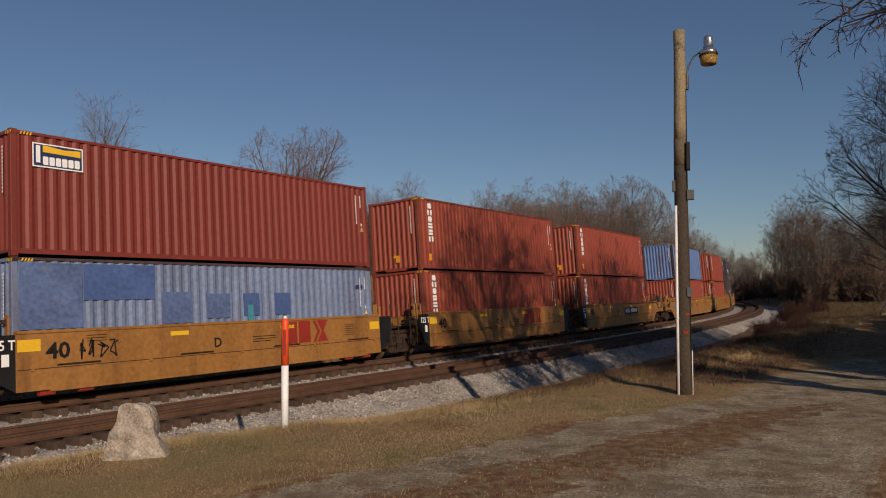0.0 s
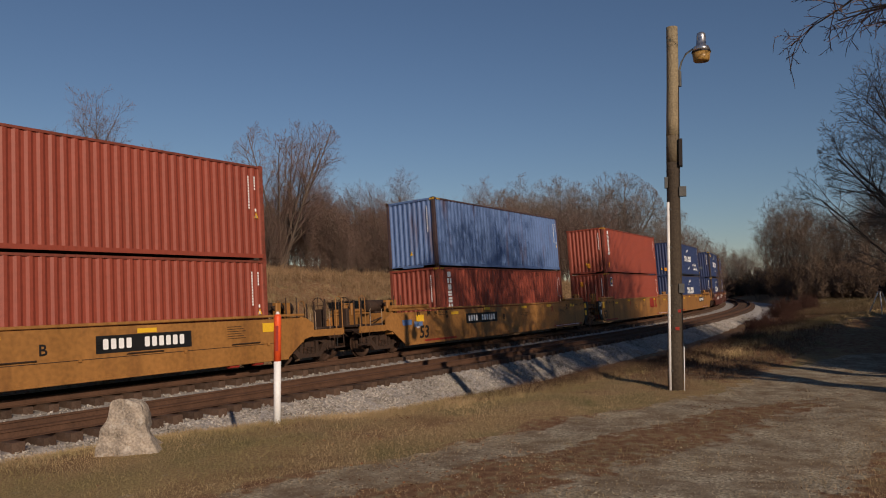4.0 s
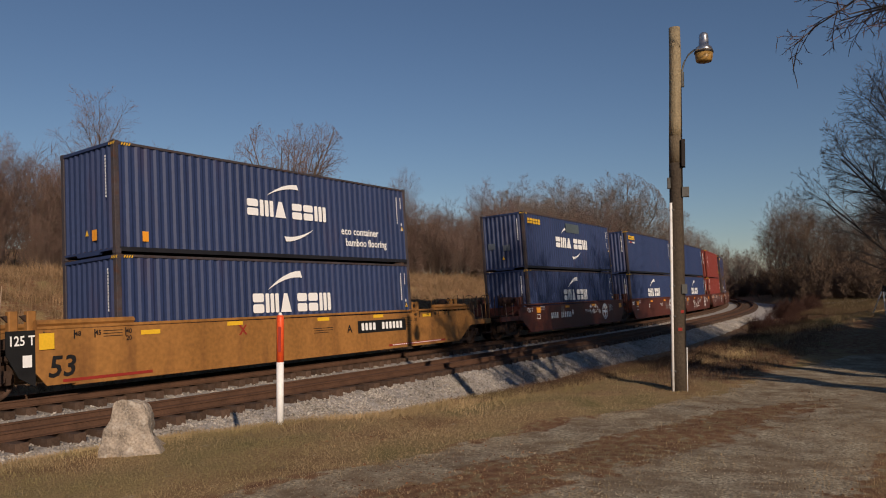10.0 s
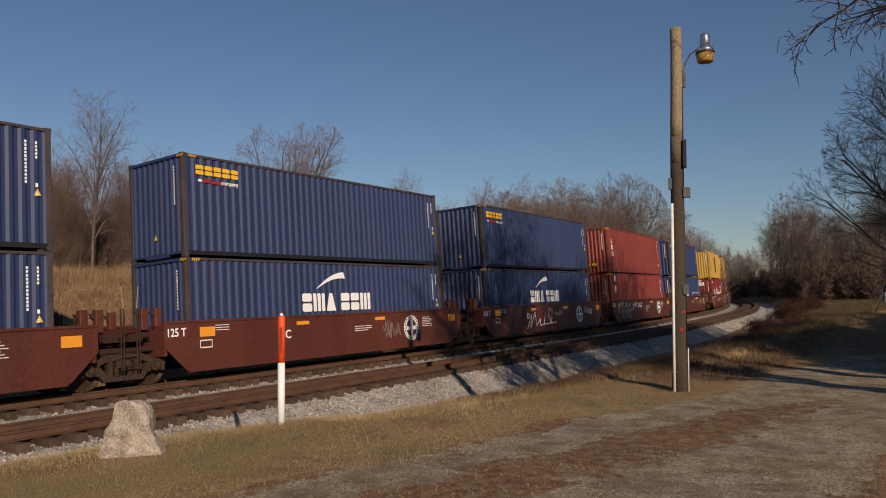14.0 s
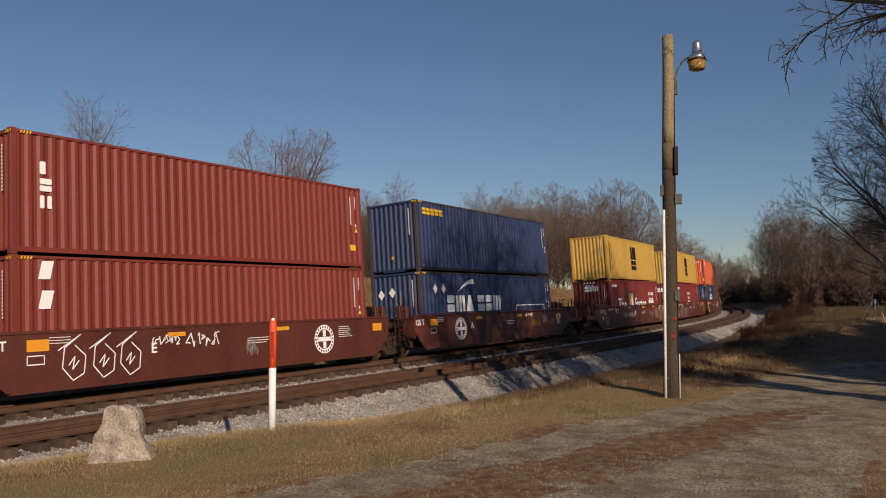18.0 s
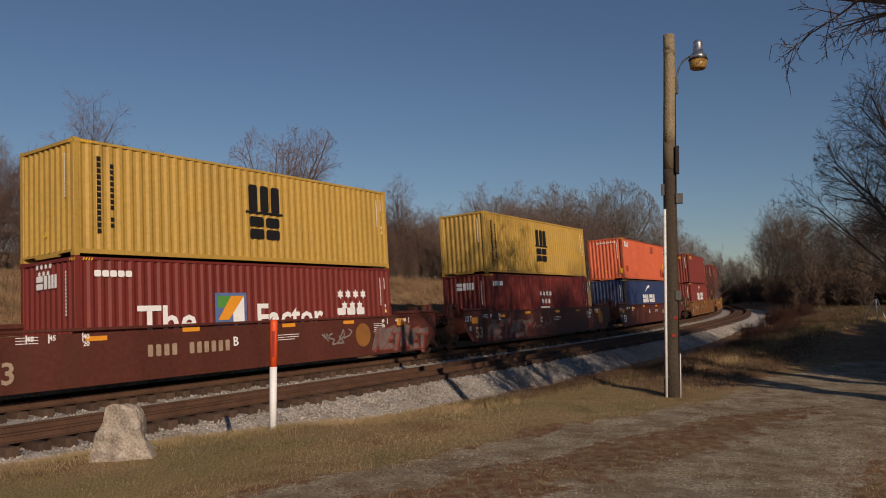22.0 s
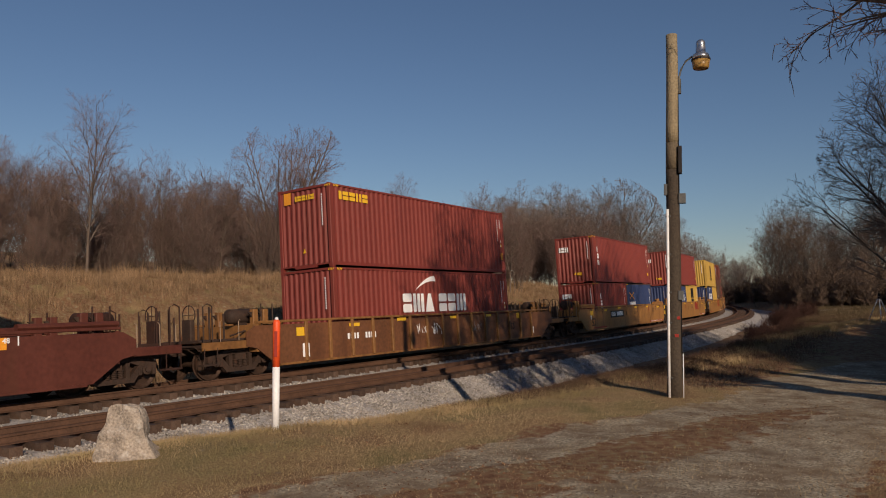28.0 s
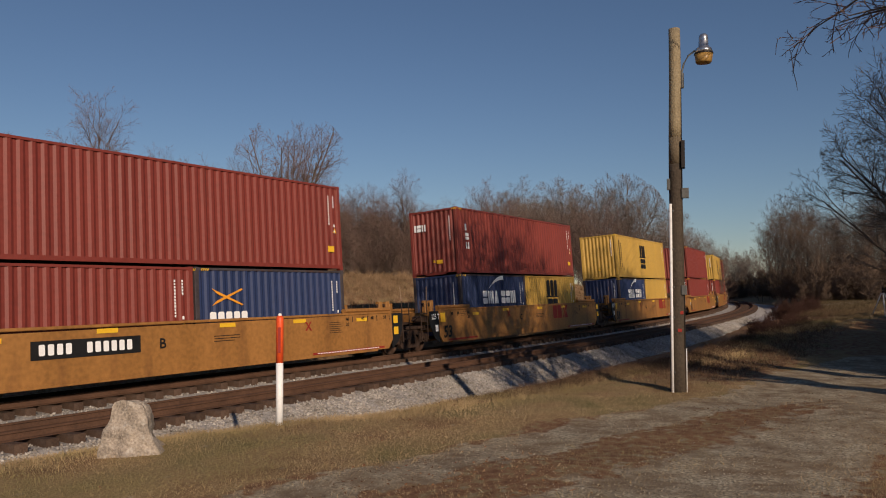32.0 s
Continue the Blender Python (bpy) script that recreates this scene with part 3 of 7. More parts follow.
def wave(x, y, w, h, down=False):
    """The sickle-shaped sweep above or below a shipping line's name: thin at its foot, broad and bent at its head."""
    o = [(x + w * i / 10, y + h * math.sin(0.5 * math.pi * i / 10) ** 0.9) for i in range(11)]
    o += [(x + w * i / 10 + 0.05 * w * i / 10, y + h * math.sin(0.5 * math.pi * i / 10) ** 0.9 - 0.36 * h * (i / 10) ** 0.8) for i in range(10, -1, -1)]
    if down:
        o = [(2 * x + w - px, 2 * y + h - py) for px, py in o]
    return o


def marks(c, hl, high):
    """Number bars, data bars and warning signs that every box carries."""
    right = [rect(0, -i * 0.085, 0.05, 0.06) for i in range(12)]
    flat(right, WHITE, c, side_at(hl - 0.62, high - 0.42), "numbering")
    flat([rect(0, -i * 0.085, 0.05, 0.06) for i in range(5)] + [rect(0, -1.0 - i * 0.2, 0.06, 0.09) for i in range(2)], WHITE, c, side_at(hl - 0.38, high - 0.42), "data_print")
    flat([[(0, 0), (0.17, 0), (0.085, 0.17)]], YELLOW, c, side_at(hl - 0.42, high - 1.62), "warning_triangle")
    flat([rect(0, -i * 0.085, 0.05, 0.06) for i in range(13)], WHITE, c, end_at(-0.83, high - 0.4, hl), "numbering")
    flat([[(0, 0), (0.15, 0), (0.075, 0.16)]], YELLOW, c, end_at(0.1, 0.55, hl), "warning_triangle")
    flat([rect(i * 0.07, 0, 0.035, 0.07, 0.03) for i in range(4)], YELLOW, c, side_at(-hl + 0.2, high - 0.105), "hazard_striping")
    flat([rect(i * 0.07, 0, 0.035, 0.07, 0.03) for i in range(4)], YELLOW, c, end_at(-1.0, high - 0.11, hl), "hazard_striping")


def deco(c, kind, hl, high):
    """The livery of a box; heights count from its own base."""
    def place(x, z):
        return side_at(x, z)

    lift = Matrix.Translation((0, 0, 0.004))
    if kind in ("sweep_small", "diamonds", "sweep_wide"):
        x0, x1, z0, h = {"sweep_small": (-1.75, 1.6, 1.27, 0.58), "diamonds": (-4.18, 0.48, 1.22, 0.7), "sweep_wide": (-2.23, 2.3, 1.25, 0.72)}[kind]
        if hl < 4:
            x0, x1 = -1.2, 1.9
        signs("omv oom", x0, x1, h, WHITE, c, place(0, z0))
        flat([wave(0, 0, 1.4, 0.6)], WHITE, c, place(x0 + (x1 - x0) * 0.18, z0 + h + 0.1), "sweep")
    if kind in ("sweep_both", "sweep_eco", "sweep_both_gold"):
        x0, x1, z0, h = (-1.83, 1.57, 1.29, 0.5) if kind == "sweep_eco" else (-2.31, 2.2, 1.23, 0.57)
        signs("omv oom", x0, x1, h, WHITE, c, place(0, z0))
        flat([wave(0, 0, 1.3 if kind == "sweep_eco" else 0.6, 0.45 if kind == "sweep_eco" else 0.38)], WHITE, c, place(x0 + 0.8, z0 + h + 0.16), "sweep")
        flat([wave(0, 0, 1.25, 0.44, True)], WHITE, c, place(-0.3 if kind == "sweep_eco" else -0.1, 0.56 if kind == "sweep_eco" else 0.63), "sweep")
    if kind == "sweep_eco":
        words("eco container", 0.36, WHITE, c, place(2.3, 0.94), stretch=1.0)
        words("bamboo flooring", 0.36, WHITE, c, place(2.5, 0.55), stretch=0.94)
    if kind in ("gold_name", "sweep_both_gold", "gold_name_red"):
        signs("ooooo", -5.66, -4.16, 0.27, YELLOW, c, place(0, 2.3))
        if kind == "gold_name_red":
            flat([rect(0, 0, 0.12, 0.07)], WHITE, c, place(-5.58, 2.1), "small_print")
            flat([[(0, 0.02), (0.62, 0), (0.7, 0.12), (0.5, 0.09), (0.02, 0.13)]], DECAL_RED, c, place(-5.42, 2.07), "small_print")
            words("company", 0.17, WHITE, c, place(-4.78, 2.09))
    if kind == "sweep_both_gold":
        worn_patch = mat("patched_grey_blue", (0.10, 0.12, 0.15), 0.6, 0, 0.3, 4, 20, 0.05, (0.05, 0.07, 0.13), 0.7)
        for y, z in ((0.86, 1.12), (0.02, 0.98)):
            flat([rect(0, 0, 0.4, 0.3)], worn_patch, c, end_at(y, z, hl), "repainted_patch")
        flat([rect(0, 0, 1.9, 0.5)], mat("patched_green_grey", (0.085, 0.11, 0.12), 0.6, 0, 0.2, 1, 9, 0.05), c, place(-0.8, 2.12), "repainted_patch")
    if kind == "white_column":      # upright white name near the leading end
        for k, sign in enumerate("inioon"):
            w = {"i": 0.26, "o": 0.3, "n": 0.32}[sign]
            signs(sign, 0.18 - w / 2, 0.18 + w / 2, 0.215, WHITE, c, place(-5.46, high - 0.42 - k * 0.265))
        flat([rect(0, 0, 0.2, 0.28)], DECAL_ORANGE, c, place(-5.5, 0.36), "data_plate")
        flat([rect(0, 0, 0.2, 0.28)], DECAL_ORANGE, c, end_at(-0.02, 0.36, hl), "data_plate")
    if kind == "leaf_plate":
        at = place(-5.5, 2.05)
        flat([rect(0, 0, 0.42, 0.56)], WHITE, c, at, "sign_plate")
        flat([rect(0.03, 0.10, 0.36, 0.43)], BOXES["blue"], c, at @ lift, "sign_plate")
        flat([[(0.08, 0.16), (0.16, 0.36), (0.36, 0.48), (0.3, 0.3)]], YELLOW, c, at @ lift @ lift, "leaf_sign")
        flat([rect(0, 0, 0.2, 0.28)], DECAL_ORANGE, c, end_at(0.55, high - 0.75, hl), "data_plate")
    if kind == "slant_pair":
        for z in (2.40, 1.72):
            flat([rect(0, 0, 0.28, 0.42, 0.09)], WHITE, c, place(-5.5, z - 0.06), "name_block")
    if kind == "three_column":
        for k, sign in enumerate("ion"):
            signs(sign, 0, 0.14 if sign == "i" else 0.28, 0.3, WHITE, c, place(-hl + 0.65, high - 1.0 - k * 0.4))
        signs("ion", 0, 0.6, 0.3, WHITE, c, end_at(0.98, high - 0.9, hl))
        flat([rect(0, 0, 0.3, 0.16)], YELLOW, c, end_at(-0.1, 0.5, hl), "data_plate")
        flat([rect(0, 0, 0.3, 0.2)], YELLOW, c, place(hl - 0.7, 0.6), "data_plate")
    if kind == "sign_board":        # name board of the first stack
        at = place(-5.62, 2.06)
        flat([rect(0, 0, 1.2, 0.56)], BOXES["blue"], c, at, "name_board")
        for r in (rect(0, 0, 1.2, 0.03), rect(0, 0.53, 1.2, 0.03), rect(0, 0.03, 0.03, 0.5), rect(1.17, 0.03, 0.03, 0.5)):
            flat([r], WHITE, c, at @ lift, "board_edge")
        flat([rect(0.08, 0.1, 0.10, 0.4)], WHITE, c, at @ lift, "board_stroke")
        flat([[(0.24, 0.36), (1.14, 0.34), (1.14, 0.5), (0.75, 0.47), (0.24, 0.52)]], YELLOW, c, at @ lift, "board_flag")
        flat([[(px + 0.24, py + 0.06) for px, py in o] for o in blocks(6, 0.125, 0.2, 0.025)], WHITE, c, at @ lift, "name_block")
    if kind == "big_m":             # two dark signs one over the other
        w = 1.0 if hl > 4 else 0.8
        signs("m", -0.62, 0.62, 0.82, BLACK, c, place(0, 1.55))
        flat([rect(-0.76, 0, 1.52, 0.07)], BLACK, c, place(0, 1.49) @ lift, "name_sign")
        signs("oo", -0.6, 0.6, 0.68, BLACK, c, place(0, 0.72))
        if hl > 4:
            flat([rect(0, -i * 0.15, 0.11, 0.115) for i in range(13)], BLACK, c, place(-5.5, 2.36), "small_print")
            flat([rect(0, -i * 0.15, 0.10, 0.105) for i in range(11) if i != 8], BLACK, c, place(-5.14, 2.22), "small_print")
    if kind in ("factor", "stars"):
        signs("oim", 0, 0.92, 0.34, WHITE, c, end_at(0.46, high - 0.72, hl))
        flat([star(i * 0.40 + (0.2 if j else 0), -j * 0.40, 0.17) for j in range(2) for i in range(4 - j)], WHITE, c, place(3.3 if kind == "factor" else -0.5, 1.95), "star_sign")
        if kind == "stars":
            flat([rect(0, 0, 1.15, 0.08)], WHITE, c, place(-0.6, 1.2), "small_print")
            flat(blocks(6, 0.14, 0.22, 0.03), WHITE, c, place(-5.65, 2.32), "name_block")
        else:
            flat([star(i * 0.2 + (0.1 if j else 0), -j * 0.17, 0.08) for j in range(2) for i in range(4 - j)], WHITE, c, end_at(0.42, high - 0.16, hl), "star_sign")
            flat(blocks(3, 0.42, 0.24, 0.08), WHITE, c, place(3.12, 1.24), "name_block")
            words("The", 1.16, WHITE, c, place(-4.45, 0.86), stretch=1.0)
            words("Factor", 1.16, WHITE, c, place(-0.5, 0.86), stretch=0.95)
            emblem = place(-2.0, 0.9) @ Matrix.Diagonal((1.6, 1.1, 1, 1))
            flat([rect(0, 0, 0.72, 1.0)], BOXES["light_blue"], c, emblem, "emblem")
            flat([rect(0.06, 0.62, 0.28, 0.3)], mat("emblem_green", (0.10, 0.30, 0.06), 0.5, 0, 0.1, 2, 20, 0.0), c, emblem @ lift, "emblem")
            flat([[(0.36, 0.92), (0.66, 0.92), (0.3, 0.3), (0.06, 0.3)]], DECAL_ORANGE, c, emblem @ lift @ lift, "emblem")
            flat([[(0.4, 0.1), (0.66, 0.25), (0.66, 0.9), (0.4, 0.6)]], WHITE, c, emblem @ lift, "emblem")
            flat(blocks(5, 0.18, 0.16, 0.03), WHITE, c, place(-5.6, 2.4), "name_block")
    if kind == "sweep_eco":
        flat([rect(0, 0, 0.18, 0.26)], DECAL_ORANGE, c, place(-hl + 0.75, 0.32), "data_plate")
        flat([rect(0, 0, 0.22, 0.28)], DECAL_ORANGE, c, end_at(-0.2, 0.4, hl), "data_plate")
    if kind == "white_k":
        dull = mat("patched_orange", (0.50, 0.085, 0.035), 0.6, 0, 0.2, 2, 12, 0.05)
        for x, z, w, h in ((-5.3, 0.55, 0.4, 0.4), (4.2, 0.3, 0.75, 0.62), (1.5, 2.1, 0.9, 0.5)):
            flat([rect(0, 0, w, h)], dull, c, place(x, z), "repainted_patch")
        signs("ovi", -5.55, -4.68, 0.36, WHITE, c, place(0, 2.25))
        flat([rect(0, 0, 0.42, 0.36)], DARK_BOX, c, place(hl - 1.25, 0.32), "data_plate")
        flat([rect(0, 0, 0.28, 0.36)], YELLOW, c, place(hl - 1.15, 1.0), "data_plate")
        flat([rect(0, 0, 0.16, 0.36)], YELLOW, c, end_at(-0.98, 0.4, hl), "data_plate")
        flat([rect(i * 0.14, 0, 0.08, 0.1) for i in range(10)], WHITE, c, end_at(0.55, high - 0.35, hl), "numbering")
    if kind == "gold_letters":
        signs("ioono", -5.63, -4.05, 0.3, YELLOW, c, place(0, 2.33))
        signs("ioono", 0, 0.92, 0.18, YELLOW, c, end_at(0.40, 2.40, hl))
        flat([rect(0, 0, 0.34, 0.42)], DECAL_ORANGE, c, end_at(0.93, 2.33, hl), "emblem")
        flat([rect(0, 0, 0.2, 0.32)], DECAL_ORANGE, c, place(hl - 0.42, 0.62), "data_plate")
    if kind == "crossed":           # crossed orange strokes over a white name
        flat([[(0, 0), (0.25, 0.1), (1.12, 0.46), (1.08, 0.5), (0.2, 0.16)]], DECAL_ORANGE, c, place(-2.5, 1.5), "stroke")
        flat([[(0, 0.5), (0.25, 0.4), (1.12, 0.04), (1.08, 0), (0.2, 0.34)]], DECAL_ORANGE, c, place(-2.5, 1.5) @ lift, "stroke")
        flat(blocks(5, 0.22, 0.26, 0.06), WHITE, c, place(-2.57, 1.08), "name_block")
    if kind == "diamonds":
        flat([[(0, 0), (0.17, 0.21), (0, 0.42), (-0.17, 0.21)], [(0.62, 0), (0.79, 0.21), (0.62, 0.42), (0.45, 0.21)]], WHITE, c, place(-5.02, 1.98), "placard")
        flat([[(0, 0), (0.17, 0.21), (0, 0.42), (-0.17, 0.21)], [(0.55, 0.06), (0.72, 0.27), (0.55, 0.48), (0.38, 0.27)]], WHITE, c, end_at(0.7, 1.84, hl), "placard")
        for r in (rect(0, 0, 3.2, 0.05), rect(0, -0.35, 0.05, 0.35), rect(3.15, -0.35, 0.05, 0.35)):
            flat([r], WHITE, c, place(2.0, 1.4), "board_edge")
    if kind == "patched":           # repainted patches on a faded box
        dark = mat("blue_patch", (0.075, 0.125, 0.30), 0.55, 0, 0.25, 1, 9, 0.05)
        for x, z, w, h in ((-4.46, 1.9, 1.92, 0.86), (0.35, 1.38, 0.6, 0.66), (1.55, 1.38, 0.65, 0.66)):
            flat([rect(0, 0, w, h)], dark, c, place(x, z), "repainted_patch")
        mid = mat("mid_blue_patch", (0.105, 0.155, 0.31), 0.55, 0, 0.35, 1, 9, 0.05, (0.17, 0.22, 0.34), 0.6)
        for x, z, w, h in ((-5.95, 1.26, 1.46, 1.5), (-2.36, 1.26, 0.96, 0.82), (-0.95, 1.35, 0.81, 0.68)):
            flat([rect(0, 0, w, h)], mid, c, place(x, z), "repainted_patch")
        flat([rect(0, 0, 0.2, 0.5)], mat("teal_patch", (0.06, 0.28, 0.36), 0.55, 0, 0.2, 1, 9, 0.05), c, place(0.5, 1.2) @ lift, "repainted_patch")
        flat([rect(0, 0, 0.34, 0.14)], BOXES["blue"], c, place(hl - 0.8, high - 0.75), "data_plate")


def star(x, y, r):
    return [(x + r * (1 if i % 2 == 0 else 0.58) * math.sin(i * math.pi / 6), y + r * (1 if i % 2 == 0 else 0.58) * math.cos(i * math.pi / 6)) for i in range(12)]


MOVING = []


def container(colour, kind, length, high, words_, unit, x, z):
    hl = length / 2
    c = thing("shipping_container", words_, "shipping container", "containers on the train")
    for n, me in box_parts(length, high, colour):
        part(n, me, None, c)
    marks(c, hl, high)
    deco(c, kind, hl, high)
    MOVING.append((c, unit, x, z))
    return c

# ---------------------------------------------------------------- well cars and bogies
FACE_CAR = -1.47


def car_at(x, z):
    return Matrix.Translation((x, FACE_CAR - 0.012, z)) @ Matrix.Rotation(radians(90), 4, "X")


CAR_PARTS = {}
GOLD_RUST = paint("rusted_gold", (0.15, 0.062, 0.028), 0.6, 0.3)
LO, HI = 0.28, 1.52
HALF = {("yellow", 40): 6.15, ("yellow", 53): 8.3, ("brown", 40): 7.0, ("brown", 53): 8.9, ("gold", 53): 8.5}
PIVOT = {("yellow", 40): 7.9, ("yellow", 53): 9.8, ("brown", 40): 7.9, ("brown", 53): 9.6, ("gold", 53): 10.1}
# at a coupled end: where the tall side sheet stops, and where the end beam stops
TIP = {("yellow", 40): 7.75, ("yellow", 53): 10.1, ("brown", 40): 7.85, ("brown", 53): 9.95, ("gold", 53): 10.2}
FAR = {("yellow", 40): 9.2, ("yellow", 53): 11.5, ("brown", 40): 9.6, ("brown", 53): 11.3, ("gold", 53): 11.7}


def car_parts(style, well, front, rear):
    """The steel parts of one well unit; front and rear say whether that end is a shared joint or is coupled."""
    key = (style, well, front, rear)
    if key in CAR_PARTS:
        return CAR_PARTS[key]
    m = CARS[style]
    half = HALF[style, well]
    out = []

    def end_profile(joint):
        """Outline of a sheet's end from its top corner down, as distances past the half length."""
        if style == "yellow" and well == 40 and joint:
            return [(0.0, HI), (0.0, LO)]
        if joint:
            return [(0.0, HI), (0.0, LO + 0.66), (-0.68, LO)] if style != "yellow" else [(0.0, HI), (0.0, LO + 0.3), (-0.25, LO)]
        tip = TIP[style, well] - half
        return [(tip - 0.35, HI - 0.06), (tip, HI - 0.25), (tip, 0.88), (tip - 0.4, 0.80), (tip - 1.15, LO)]

    x_a, x_b = -(half if front else TIP[style, well] - 0.4), half if rear else TIP[style, well] - 0.4
    for side in (-1, 1):
        y0, y1 = sorted((side * 1.47, side * 1.43))
        prof = [(-half - a, z) for a, z in end_profile(front)] + [(half + a, z) for a, z in end_profile(rear)[::-1]]
        out.append(("side_sheet", Mesh().extrude(prof, "y", y0, y1), GOLD_RUST if style == "gold" else m))
        y0, y1 = sorted((side * 1.495, side * 1.32))
        out.append(("top_chord", Mesh().box(x_a + 0.02, x_b - 0.02, y0, y1, HI, HI + 0.075, 0.015), m))
        cut = 0.75 if well == 40 else 0.9
        out.append(("bottom_chord", Mesh().box(x_a + cut, x_b - cut, y0, y1, LO - 0.05, LO + 0.02, 0.01), m))
        if style == "gold":
            n = 15
            for i in range(n):
                x = -half + 0.7 + i * (2 * half - 1.4) / (n - 1)
                y0, y1 = sorted((side * 1.545, side * 1.465))
                out.append(("side_post", Mesh().box(x - 0.055, x + 0.055, y0, y1, LO + 0.02, HI, 0.012), m))
        elif style == "yellow":
            y0, y1 = sorted((side * 1.482, side * 1.465))
            if well == 40:
                out.append(("seam", Mesh().box(-half + 0.02, half - 0.02, y0, y1, 0.745, 0.76), STEEL))
            y0, y1 = sorted((side * 1.51, side * 1.465))
            if well == 40:
                for i in range(4):
                    x = -half + 0.9 + i * (2 * half - 2.6) / 3
                    out.append(("hand_hold", Mesh().tube([(x, side * 1.47, 0.80), (x + 0.02, side * 1.53, 0.82), (x + 1.0, side * 1.53, 0.82), (x + 1.02, side * 1.47, 0.80)], [0.014] * 4, 6), STEEL))
                for i in range(5):
                    x = -half + 0.35 + i * (2 * half - 0.7) / 4
                    out.append(("seam_bracket", Mesh().box(x - 0.04, x + 0.04, y0, y1, 0.70, 0.77, 0.008), m))
                y0, y1 = sorted((side * 1.44, side * 1.30))
                for x in (-half + 0.7, -half + 1.6, half - 1.6, half - 0.7):
                    out.append(("under_bracket", Mesh().box(x - 0.17, x + 0.17, y0, y1, LO - 0.12, LO - 0.03, 0.02), DECAL_RED))
        if well == 53 and style != "gold":
            # low covers over the ends of the well, and guide boxes
            for e in (-1, 1):
                x0, x1 = sorted(((x_a, x_b)[e > 0] - e * 0.05, (x_a, x_b)[e > 0] - e * 2.45))
                y0, y1 = sorted((side * 1.47, side * 1.27))
                out.append(("end_cover", Mesh().box(x0, x1, y0, y1, HI + 0.078, HI + 0.22, 0.05), m))
    for i in range(5):
        x = (-0.8 + 0.4 * i) * (half - 1.0)
        out.append(("cross_member", Mesh().box(x - 0.15, x + 0.15, -1.42, 1.42, LO + 0.02, LO + 0.075, 0.01), m))
    for e in (-1, 1):
        end = (x_a, x_b)[e > 0]
        x0, x1 = sorted((end - e * 0.02, end - e * 0.12))
        out.append(("bulkhead", Mesh().box(x0, x1, -1.42, 1.42, 0.70, HI - 0.02, 0.01), m))
    CAR_PARTS[key] = [(n, q.data(n, mm)) for n, q, mm in out]
    return CAR_PARTS[key]


def ring(m, c, r, thick, n=16):
    """An upright hand wheel facing along x."""
    pts = [Vector((c[0], c[1] + r * math.cos(2 * math.pi * k / n), c[2] + r * math.sin(2 * math.pi * k / n))) for k in range(n + 1)]
    m.tube(pts, [thick] * (n + 1), 6, False)
    for k in range(4):
        a = k * math.pi / 2
        m.tube([c, (c[0], c[1] + r * math.cos(a), c[2] + r * math.sin(a))], [thick * 0.7] * 2, 5)


